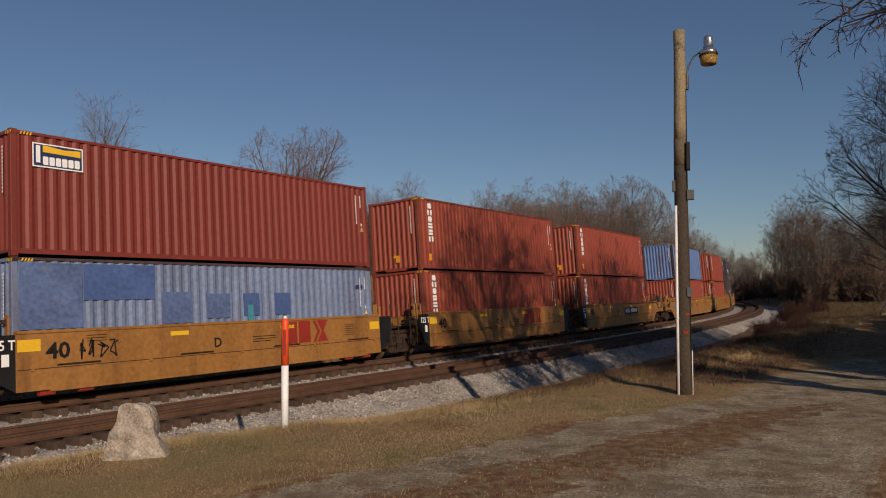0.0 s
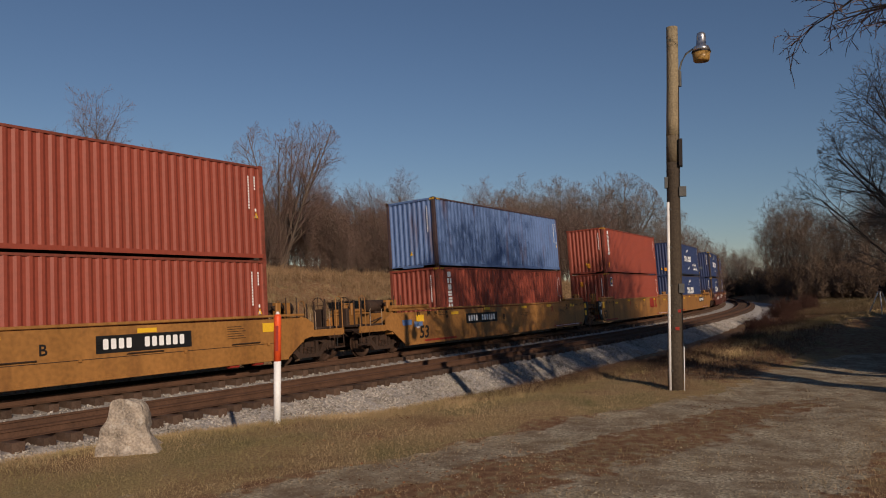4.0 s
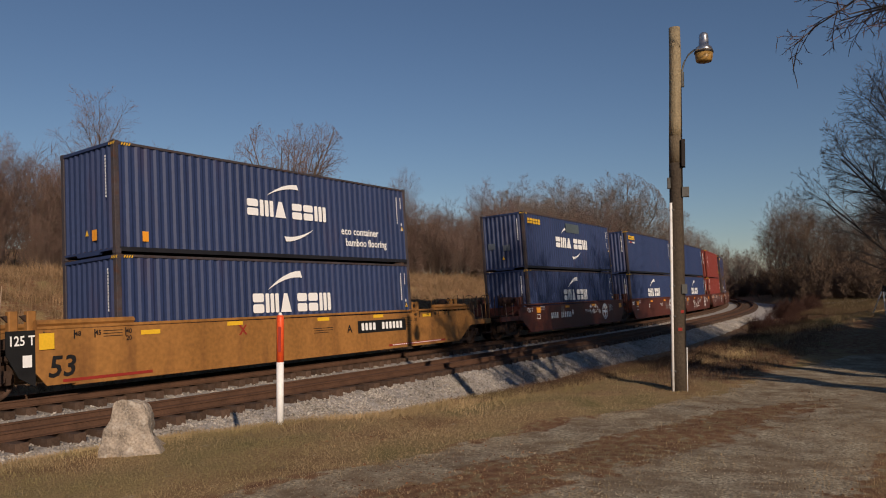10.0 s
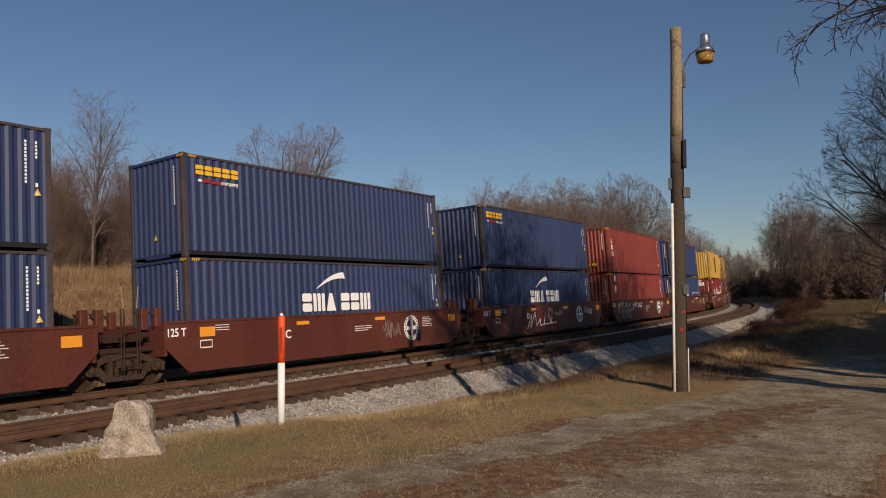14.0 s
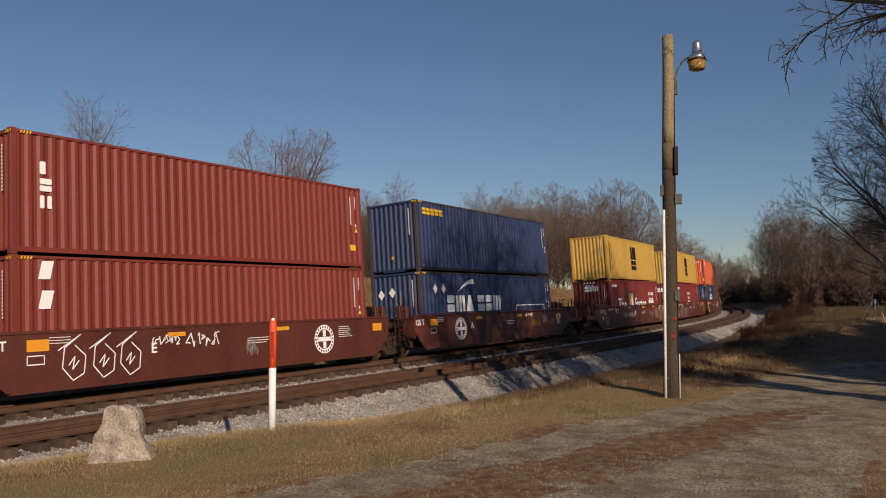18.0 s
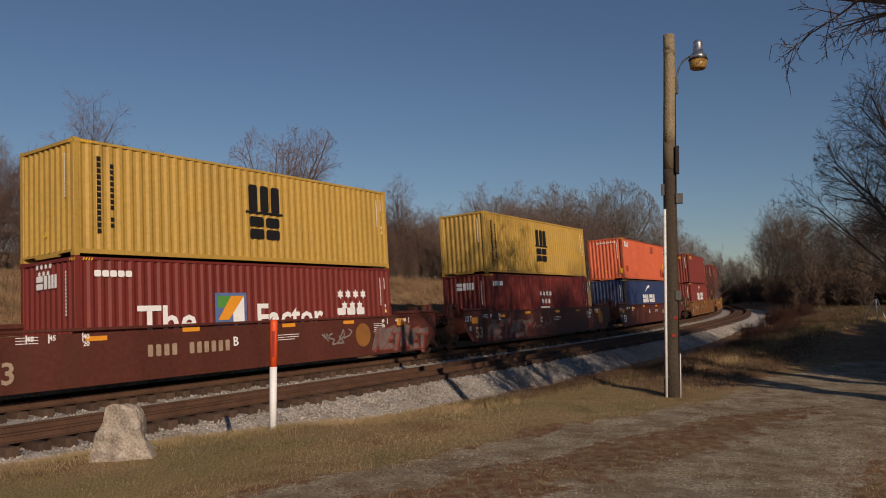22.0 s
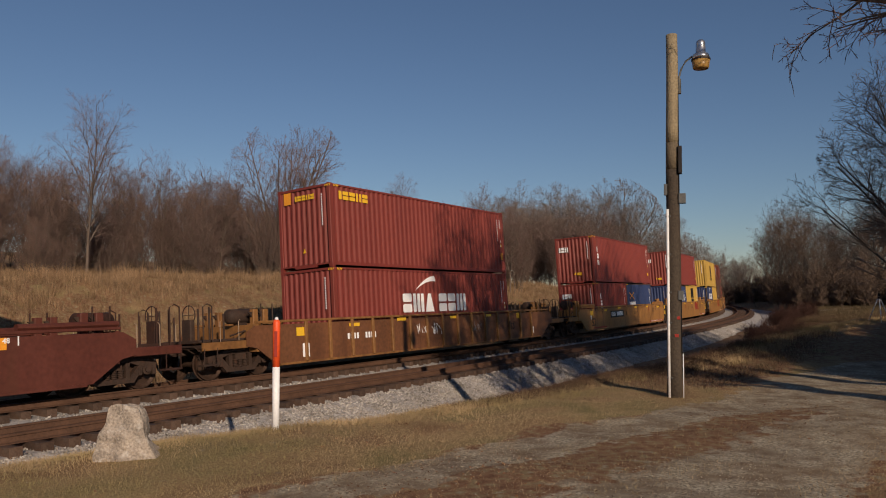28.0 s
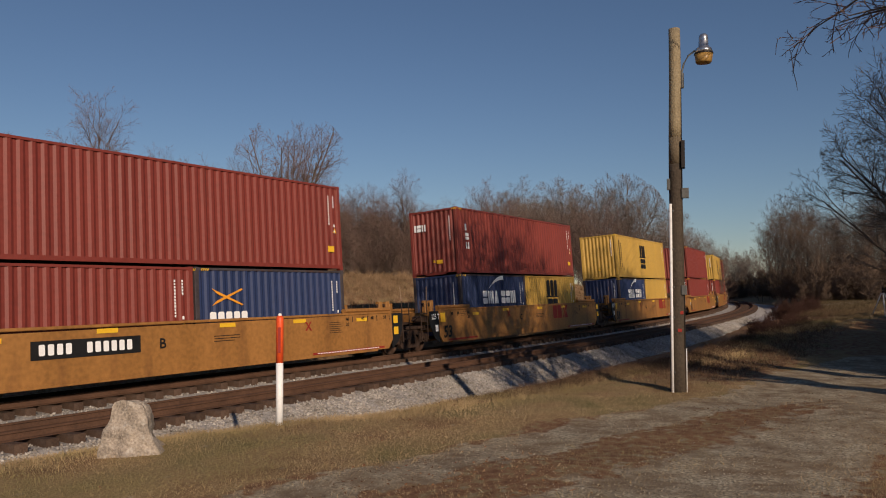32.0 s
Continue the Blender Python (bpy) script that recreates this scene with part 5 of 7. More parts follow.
def bogie_parts():
    if BOGIE:
        return BOGIE
    fr = Mesh().extrude(FRAME_TOP, "y", -0.08, 0.08).extrude(FRAME_LOW, "y", -0.08, 0.08)
    for x in (-0.36, 0.36):
        fr.box(x - 0.06, x + 0.06, -0.075, 0.075, 0.30, 0.71)
    for x in (-1.1, -0.7, 0.7, 1.1):
        fr.box(x - 0.05, x + 0.05, -0.09, 0.09, 0.36, 0.56)
    BOGIE["side_frame"] = fr.data("side_frame", STEEL)
    BOGIE["brake_beam"] = Mesh().tube([(0, -0.75, 0.4), (0.08, 0, 0.36), (0, 0.75, 0.4)], [0.035] * 3, 8).data("brake_beam", STEEL)
    BOGIE["bolster"] = Mesh().box(-0.2, 0.2, -1.1, 1.1, 0.52, 0.74, 0.03).data("bolster", STEEL)
    sp = Mesh()
    for i in (-0.18, 0, 0.18):
        sp.tube([(i, 0, 0.31 + 0.0225 * k) for k in range(11)], [0.078 if k % 2 else 0.058 for k in range(11)], 10)
    BOGIE["spring_nest"] = sp.data("spring_nest", STEEL)
    BOGIE["bearing_cap"] = Mesh().cyl((0, 0, 0), "y", 0.13, 0.16, 14).cyl((0, -0.1, 0), "y", 0.07, 0.06, 10).data("bearing_cap", STEEL)
    w = Mesh()
    n = 28
    rings = ((-0.07, 0.44), (-0.07, WHEEL_R), (0.03, WHEEL_R - 0.005), (0.035, WHEEL_R + 0.03), (0.06, WHEEL_R + 0.03), (0.065, 0.42), (0.02, 0.38), (0.0, 0.2), (0.05, 0.13), (0.05, 0.0))
    for y, r in rings:
        w.v += [(r * math.cos(2 * math.pi * k / n), y, r * math.sin(2 * math.pi * k / n)) for k in range(n)]
    for i in range(len(rings) - 1):
        w.f += [(i * n + k, i * n + (k + 1) % n, (i + 1) * n + (k + 1) % n, (i + 1) * n + k) for k in range(n)]
    front = ((-0.07, 0.44), (-0.02, 0.38), (-0.035, 0.2), (-0.075, 0.13), (-0.075, 0.0))
    b = len(w.v)
    for y, r in front:
        w.v += [(r * math.cos(2 * math.pi * k / n), y, r * math.sin(2 * math.pi * k / n)) for k in range(n)]
    for i in range(len(front) - 1):
        w.f += [(b + i * n + (k + 1) % n, b + i * n + k, b + (i + 1) * n + k, b + (i + 1) * n + (k + 1) % n) for k in range(n)]
    
    BOGIE["wheel"] = w.data("wheel", WHEEL)
    BOGIE["axle"] = Mesh().cyl((0, 0, 0), "y", 0.085, 2.1, 12).data("axle", WHEEL)
    return BOGIE


BOGIES = []


def bogie(s):
    g = thing("bogie", "rusty cast-steel railway bogie with two wheelsets", "bogie", "bogies under the train")
    b = bogie_parts()
    part("bolster", b["bolster"], None, g)
    for x in (-0.38, 0.38):
        q = part("brake_beam", b["brake_beam"], None, g)
        q.location.x = x
        if x < 0:
            q.rotation_euler.z = math.pi
    for side in (-1, 1):
        f = part("side_frame", b["side_frame"], None, g)
        f.location.y = side * 1.02
        q = part("spring_nest", b["spring_nest"], None, g)
        q.location.y = side * 1.06
        for x in (-0.89, 0.89):
            q = part("bearing_cap", b["bearing_cap"], None, g)
            q.location = (x, side * 1.04, WHEEL_R + 0.02)
            if side > 0:
                q.rotation_euler.z = math.pi
    sets = []
    for x in (-0.89, 0.89):
        ws = part("wheelset", b["axle"], None, g)
        ws.location = (x, 0, WHEEL_R)
        for side in (-1, 1):
            wh = part("wheel", b["wheel"], None, ws)
            wh.location.y = side * 0.755
            if side > 0:
                wh.rotation_euler.z = math.pi
        sets.append((ws, x))
    BOGIES.append((g, s, sets))


# style, container place along the train, size of well, coupled on after it, figures, letter, plate,
# upper box, lower boxes
HC, ST = 2.87, 2.591
TRAIN = [
    ("yellow", -131.40, 40, 0, "40", "E", "", ("red", "", HC), [("faded_blue", "")]),
    ("yellow", -116.08, 40, 0, "40", "D", "", ("red", "sign_board", HC), [("faded_blue", "patched")]),
    ("yellow", -100.79, 40, 0, "40", "C", "", ("orange_red", "white_column", HC), [("orange_red", "white_column")]),
    ("yellow", -85.45, 40, 1, "40", "B", "plate", ("orange_red", "white_column", HC), [("orange_red", "white_column")]),
    ("yellow", -63.95, 53, 0, "53", "B", "plate", ("light_blue", "", HC), [("orange_red", "white_column")]),
    ("yellow", -44.46, 53, 0, "53", "C", "", ("orange_red", "white_column", HC), [("orange_red", "leaf_plate")]),
    ("yellow", -24.87, 53, 1, "53", "A", "plate", ("blue", "sweep_eco", HC), [("blue", "sweep_small")]),
    ("brown", -2.89, 40, 0, "", "B", "plate", ("blue", "sweep_both_gold", HC), [("blue", "sweep_small")]),
    ("brown", 12.90, 40, 0, "", "C", "", ("blue", "gold_name_red", HC), [("blue", "sweep_small")]),
    ("brown", 28.72, 40, 0, "", "D", "", ("blue", "gold_name_red", HC), [("blue", "sweep_small")]),
    ("brown", 44.57, 40, 0, "", "E", "", ("red", "three_column", HC), [("red", "slant_pair")]),
    ("brown", 60.19, 40, 1, "", "A", "plate", ("blue", "gold_name", HC), [("blue", "diamonds")]),
    ("brown", 81.72, 53, 0, "53", "B", "plate", ("yellow", "big_m", HC), [("maroon", "factor")]),
    ("brown", 101.63, 53, 0, "53", "C", "", ("yellow", "big_m", HC), [("maroon", "stars")]),
    ("brown", 121.21, 53, 1, "53", "A", "plate", ("orange", "white_k", HC), [("blue", "sweep_small")]),
    ("gold", 144.88, 53, 1, "", "", "", ("red", "gold_letters", HC), [("red", "sweep_wide")]),
    ("yellow", 168.75, 53, 0, "53", "B", "plate", ("red", "three_column", HC), [("red", "three_column"), ("blue", "crossed")]),
    ("yellow", 188.38, 53, 0, "53", "C", "", ("red", "three_column", HC), [("blue", "sweep_small"), ("yellow", "big_m")]),
    ("yellow", 208.28, 53, 1, "53", "A", "", ("yellow", "big_m", HC), [("blue", "sweep_small"), ("yellow", "")]),
    ("yellow", 230.0, 53, 0, "53", "B", "", ("red", "", HC), [("red", "")]),
    ("yellow", 249.6, 53, 0, "53", "C", "", ("yellow", "big_m", HC), [("red", "")]),
    ("brown", 269.2, 53, 0, "53", "A", "", ("red", "", HC), [("red", "")]),
    ("brown", 290.0, 53, 0, "53", "A", "", ("blue", "", HC), [("red", "")]),
]
COLOUR_WORDS = {"red": "brick-red", "orange_red": "orange-red", "maroon": "dark maroon", "blue": "navy-blue", "light_blue": "rusty light-blue",
                "faded_blue": "faded pale-blue", "yellow": "mustard-yellow", "orange": "bright orange"}
KIND_WORDS = {"": "", "leaf_plate": " with a small leaf sign", "white_column": " with an upright white name", "sweep_small": " with a white name and sweep", "sweep_both": " with a white name", "sweep_eco": " with a white name",
              "sweep_both_gold": " with two names", "gold_name": " with a gold name", "gold_name_red": " with a gold name", "three_column": " with a short white name", "slant_pair": " with slanted white signs",
              "sign_board": " with a coloured name board", "big_m": " with two large dark signs", "factor": " with a white slogan", "stars": " with white stars", "white_k": " with a white sign",
              "gold_letters": " with a gold name", "crossed": " with crossed orange strokes", "sweep_wide": " with a white name and sweep", "diamonds": " with white placards", "patched": " with repainted patches"}
UNITS = []


def build_train():
    for i, (style, s0, well, coupled, big, letter, plate, upper, lower) in enumerate(TRAIN):
        c = s0 + 6.096
        front_joint, rear_joint = i > 0 and not TRAIN[i - 1][3], not coupled
        front = (TRAIN[i - 1][1] + 6.096 + c) / 2 if front_joint else c - PIVOT[style, well]
        rear = c + PIVOT[style, well]
        if rear_joint and i + 1 < len(TRAIN):
            rear = (TRAIN[i + 1][1] + 6.096 + c) / 2
        look_ = {"yellow": "yellow painted steel", "brown": "red-brown painted steel", "gold": "rusty golden ribbed steel"}[style]
        u = thing("well_car", f"{look_} well car carrying stacked containers", "well car", "well cars of the train")
        for n, me in car_parts(style, well, front_joint, rear_joint):
            part(n, me, None, u)
        car_end(u, -1, well, style, front_joint, c - front)
        car_end(u, 1, well, style, rear_joint, rear - c)
        car_marks(u, i, style, well, big, letter, plate)
        UNITS.append((u, front, rear, c - (front + rear) / 2))
        zl, n = 0.43 if 6 <= i <= 15 else 0.36, len(lower)
        low_h = HC + 0.026 if n == 1 else ST
        if n == 2:
            zl = 0.46
        along = {12: 0.3, 6: -0.06}.get(i, 0.0)
        for k, (col, kind) in enumerate(lower):
            ln = 12.192 if n == 1 else 6.058
            container(col, kind, ln, low_h, f"{COLOUR_WORDS[col]} container{KIND_WORDS[kind]}, resting in a well", i, along if n == 1 else (-3.06 if k == 0 else 3.06), zl)
        col, kind, hh = upper
        container(col, kind, 12.192, hh, f"{COLOUR_WORDS[col]} container{KIND_WORDS[kind]}, stacked on another", i, along, zl + low_h + 0.012)
        if not front_joint:
            bogie(front)
        bogie(rear)


build_train()
STEPS = [0.5 * k for k in range(65)]


def motions():
    """The train rolls past at about nine metres a second, bearing round the curve."""
    for u, a, b, off in UNITS:
        put = Matrix.Translation((off, 0, 0))
        walk(u, [(t, ride(a - run(t), b - run(t)) @ put) for t in STEPS])
    for c, i, x, z in MOVING:
        a, b, off = UNITS[i][1:]
        put = Matrix.Translation((x + off, 0, z))
        walk(c, [(t, ride(a - run(t), b - run(t)) @ put) for t in STEPS])
    spin = [k / 15 for k in range(481)]
    for g, s, sets in BOGIES:
        walk(g, [(t, ride(s - 0.89 - run(t), s + 0.89 - run(t))) for t in STEPS])
        for ws, x in sets:
            walk(ws, [(t, pose(x, 0, WHEEL_R, 0, -math.degrees(run(t) / WHEEL_R), 0)) for t in spin])


def gz(x, y):
    return float(ground_z(np.array([x]), np.array([y]))[0])


# ---------------------------------------------------------------- lamp pole, marker post, stone, tripod
def lamp_pole(x, y):
    z0 = gz(x, y)
    p = thing("street_lamp", "weathered timber pole with a yard lamp and white conduit", "lamp pole", at=Matrix.Translation((x, y, z0)) @ Matrix.Rotation(radians(0.6), 4, "X"))
    # butt and middle are coloured darker to stand for tree shade
    for name_, hts, m_ in (("pole_butt", [0, 0.8, 1.6, 2.4, 3.2, 4.0, 4.2], WOOD_SHADE), ("pole_middle", [4.2, 4.45, 4.7], WOOD_HALF_SHADE), ("pole_top", [4.7, 5.0, 5.6, 6.3, 6.75], WOOD)):
        part(name_, Mesh().tube([(0.012 * math.sin(2.1 * h), 0.01 * math.sin(1.7 * h + 1), h - 0.4 * (h == 0)) for h in hts], [0.138 - 0.0052 * h for h in hts], 18), m_, p, "pale timber" if m_ is WOOD else "timber darkened by painted tree shade", True)
    # directions seen from the lot: right of the pole is (rx, ry)
    rx, ry = 0.286, -0.958
    fx, fy = -0.958, -0.286
    arm = [(0.10, 5.78), (0.13, 5.92), (0.17, 6.08), (0.25, 6.22), (0.36, 6.30), (0.44, 6.32)]
    part("lamp_arm", Mesh().tube([(rx * d, ry * d, h) for d, h in arm], [0.018] * len(arm), 8), GREY_BOX, p, "curved grey lamp arm", True)
    part("arm_clamp", Mesh().box(-0.04, 0.04, -0.04, 0.04, 5.62, 5.90, 0.01), GREY_BOX, p).location = (rx * 0.12, ry * 0.12, 0)
    lx, ly = rx * 0.52, ry * 0.52
    part("lamp_head", Mesh().tube([(lx, ly, 6.24), (lx, ly, 6.33), (lx, ly, 6.36), (lx, ly, 6.52), (lx, ly, 6.57), (lx, ly, 6.60)], [0.17, 0.14, 0.09, 0.085, 0.08, 0.05], 18), CHROME, p, "bare aluminium lamp housing", True)
    part("lamp_lens", Mesh().tube([(lx, ly, 6.06), (lx, ly, 6.08), (lx, ly, 6.23)], [0.13, 0.145, 0.165], 20), AMBER, p, "weathered amber lens bowl", True)
    part("lens_rim", Mesh().tube([(lx, ly, 6.22), (lx, ly, 6.245)], [0.172, 0.172], 20), DARK_BOX, p)

    def at(right, front, w, d, z0_, z1_, m, n):
        ob = part(n, Mesh().box(-w / 2, w / 2, -d / 2, d / 2, z0_, z1_, 0.008), m, p)
        ob.location = (rx * right + fx * front, ry * right + fy * front, 0)
        ob.rotation_euler.z = math.atan2(ry, rx)
        return ob

    at(0.13, 0.02, 0.07, 0.22, 4.12, 4.62, DARK_BOX, "switch_box")
    at(0.16, 0.03, 0.13, 0.14, 3.56, 3.74, GREY_BOX, "meter_box")
    at(-0.13, 0.04, 0.06, 0.12, 3.72, 3.92, GREY_BOX, "junction_box")
    at(0.12, 0.09, 0.10, 0.10, 1.78, 1.95, GREY_BOX, "outlet_box")
    c = Mesh().tube([(rx * -0.10 + fx * 0.115, ry * -0.10 + fy * 0.115, z) for z in (-0.1, 3.45)], [0.026, 0.026], 10)
    part("conduit", c, PIPE_WHITE, p, "white plastic conduit", True)
    c = Mesh().tube([(rx * 0.15 + fx * 0.05, ry * 0.15 + fy * 0.05, z) for z in (-0.1, 0.8)], [0.009, 0.009], 8)
    part("conduit", c, PIPE_WHITE, p, "", True)
    part("cable", Mesh().tube([(rx * 0.13 + fx * 0.06, ry * 0.13 + fy * 0.06, z) for z in (0.8, 1.3, 1.8)], [0.008] * 3, 6), DARK_BOX, p)
    for z in (0.35, 1.35, 1.9, 2.6, 3.3):
        at(-0.09, 0.115, 0.10, 0.035, z, z + 0.03, GREY_BOX, "conduit_strap")
    c = Mesh().tube([(rx * 0.11 + fx * 0.05, ry * 0.11 + fy * 0.05, z) for z in (3.74, 4.6, 5.62)], [0.009] * 3, 6)
    part("cable", c, DARK_BOX, p)
    for z, r in ((1.42, 0.07), (1.10, 0.04)):
        at(r, 0.132 - 0.3 * r, 0.07, 0.02, z, z + 0.06, DECAL_RED, "red_tag")


lamp_pole(13.92, -13.95)


def marker_post(x, y):
    p = thing("marker_post", "white round marker post with an orange sleeve, standing in grass", "marker post", at=Matrix.Translation((x, y, gz(x, y))))
    part("post", Mesh().tube([(0, 0, -0.15), (0, 0, 0.92)], [0.053, 0.053], 20), POST_WHITE, p, "white plastic post", True)
    part("sleeve", Mesh().tube([(0, 0, 0.90), (0, 0, 1.55), (0, 0, 1.585)], [0.055, 0.055, 0.04], 20), POST_ORANGE, p, "orange plastic sleeve", True)
    part("cap", Mesh().tube([(0, 0, 1.585), (0, 0, 1.61), (0, 0, 1.625)], [0.03, 0.026, 0.012], 12), POST_WHITE, p, "white tip", True)
    part("label_strip", Mesh().box(-0.02, 0.02, -0.0585, -0.052, 1.05, 1.42), DECAL_RED, p).rotation_euler.z = radians(-52)


marker_post(7.87, -9.93)


def stone_marker(x, y):
    me = bpy.data.meshes.new("stone_marker")
    bm = bmesh.new()
    bmesh.ops.create_cube(bm, size=1.0)
    bmesh.ops.subdivide_edges(bm, edges=bm.edges[:], cuts=13, use_grid_fill=True)
    for v in bm.verts:
        h = v.co.z + 0.5
        v.co.x *= 0.66 - 0.34 * h ** 0.85
        v.co.y *= 0.58 - 0.28 * h
        v.co.z = h * 0.65 - 0.04
        k = noise.noise(v.co * 3.1 + Vector((4, 2, 7))) * 0.09 + noise.noise(v.co * 9) * 0.03 + noise.noise(v.co * 21) * 0.014 + noise.noise(v.co * 40) * 0.007
        if v.co.y < 0 and v.co.x < 0.02:
            v.co.y += 0.30 * (0.02 - v.co.x)
        if h < 0.35 and v.co.x > 0:
            v.co.x += 0.10 * (0.35 - h) / 0.35
        v.co += Vector((v.co.x, v.co.y, 0.25 * h)).normalized() * k
        if h > 0.9:
            v.co.z -= 0.09 * max(0, abs(v.co.x) - 0.06) + 0.05 * max(0, v.co.x)
    bm.to_mesh(me)
    bm.free()
    me.materials.append(STONE)
    ob = tagged(new("stone_marker", me), "rough pale stone marker block tapering upwards in the grass", "stone marker")
    ob.matrix_world = Matrix.Translation((x, y, gz(x, y))) @ Matrix.Rotation(radians(-44), 4, "Z")


stone_marker(5.5, -9.85)


TRIPOD_LEG = mat("pale_aluminium", (0.9, 0.9, 0.88), 0.4, 0.0, 0.08, 6, 40, 0.0)


def tripod(x, y):
    p = thing("tripod", "silver aluminium tripod with a small black camera", "tripod", at=Matrix.Translation((x, y, gz(x, y))))
    for i, a in enumerate((70, 190, 310)):
        dx, dy = math.cos(radians(a)), math.sin(radians(a))
        part("leg", Mesh().tube([(dx * 0.48, dy * 0.48, 0), (dx * 0.06, dy * 0.06, 1.18)], [0.02, 0.026], 8), TRIPOD_LEG, p, "", True)
        part("brace", Mesh().tube([(dx * 0.2, dy * 0.2, 0.78), (0, 0, 0.82)], [0.008, 0.008], 6), DARK_BOX, p)
    part("centre_post", Mesh().tube([(0, 0, 0.72), (0, 0, 1.32)], [0.016, 0.016], 8), CHROME, p)
    part("head", Mesh().box(-0.05, 0.05, -0.05, 0.05, 1.16, 1.30, 0.012).tube([(0, 0, 1.3), (-0.3, -0.1, 1.18)], [0.01, 0.012], 6), DARK_BOX, p)
    part("video_camera", Mesh().box(-0.09, 0.09, -0.045, 0.045, 1.32, 1.44, 0.015).cyl((-0.02, 0, 1.47), "x", 0.03, 0.16, 10), BLACK, p, "small black video camera")
    return p


tripod(33.6, -16.05).scale = (0.9, 0.9, 0.76)


# ---------------------------------------------------------------- trees
def limb(m, p, d, length, r0, r1, segs, sides, wob, rise, rng):
    """One crooked limb; returns its points, ways and radii."""
    pts, ways, rads = [p.copy()], [d.copy()], [r0]
    for i in range(segs):
        d = (d + Vector((rng.gauss(0, wob), rng.gauss(0, wob), rng.gauss(0, wob) + rise))).normalized()
        p = p + d * (length / segs)
        pts.append(p.copy())
        ways.append(d.copy())
        rads.append(r0 + (r1 - r0) * (i + 1) / segs)
    m.tube(pts, rads, sides, False)
    return pts, ways, rads


def turned(d, angle, rng, way=None):
    side = d.orthogonal().normalized()
    side.rotate(Matrix.Rotation(rng.uniform(0, 2 * math.pi) if way is None else way, 3, d))
    return (d * math.cos(angle) + side * math.sin(angle)).normalized()


def spike(m, p, d, length, r, rng):
    """A last twig: a three-sided point with a slight bend."""
    a = d.orthogonal().normalized() * r
    b = a.copy()
    b.rotate(Matrix.Rotation(2.094, 3, d))
    c = a.copy()
    c.rotate(Matrix.Rotation(4.189, 3, d))
    n = len(m.v)
    m.v += [tuple(p + a), tuple(p + b), tuple(p + c), tuple(p + d * length)]
    m.f += [(n, n + 1, n + 3), (n + 1, n + 2, n + 3), (n + 2, n, n + 3)]


FINE = [0.0045]
DOME = []


def to_dome(p, d):
    """How far a limb may run from p along d before it leaves the crown's dome (centre height, half width, half height)."""
    cz, w, h = DOME
    q = Vector((p.x / w, p.y / w, (p.z - cz) / h))
    e = Vector((d.x / w, d.y / w, d.z / h))
    a, b, c = e.dot(e), q.dot(e), q.dot(q) - 1
    disc = b * b - a * c
    return (-b + math.sqrt(disc)) / a if disc > 0 else 0.0


def grow(wood, twig, p, d, length, r, level, shape, rng, tips=None):
    n_kids, angle, shrink, rise, first, sway = shape[level]
    if level == len(shape) - 1:
        spike(twig, p, d, length, r, rng)
        return
    m = twig if level >= 3 else wood
    small = len(shape) == 4
    segs = (5, 4, 2, 2)[level] if small else (8, 6, 3, 3, 2, 2)[level]
    pts, ways, rads = limb(m, p, d, length, r, max(r * 0.3, FINE[0] * 0.9), segs, (4, 3, 3, 3)[level] if small else (9, 5, 3, 3, 3, 3)[level], sway, rise, rng)
    if tips is not None and level >= 3:
        tips.append(pts[-1])
    spin = rng.uniform(0, 6.28)
    for k in range(n_kids):
        u = min(first + (1.0 - first) * (k + rng.random()) / n_kids, 0.99)
        i = min(int(u * segs), segs - 1)
        f = u * segs - i
        q = pts[i].lerp(pts[i + 1], f)
        rr = rads[i] + (rads[i + 1] - rads[i]) * f
        open_ = 0.3 + 1.0 * ((k * 0.618 + 0.3) % 1.0) if level == 0 else rng.uniform(0.7, 1.25)
        ln = length * shrink * rng.uniform(0.75, 1.15) * (1.2 - 0.5 * u) * (1.12 - 0.22 * open_)
        way = spin + k * 2.4 + rng.uniform(-0.4, 0.4)
        out = turned(ways[i], radians(angle * open_), rng, way)
        if DOME:
            room = to_dome(q, out)
            ln = room * rng.uniform(0.82, 1.0) if level == 0 else min(ln, max(room * 1.04, 0.25 * ln))
        grow(wood, twig, q, out, ln, max(rr * (0.7 if level < 2 else 0.6), FINE[0]), level + 1, shape, rng, tips)


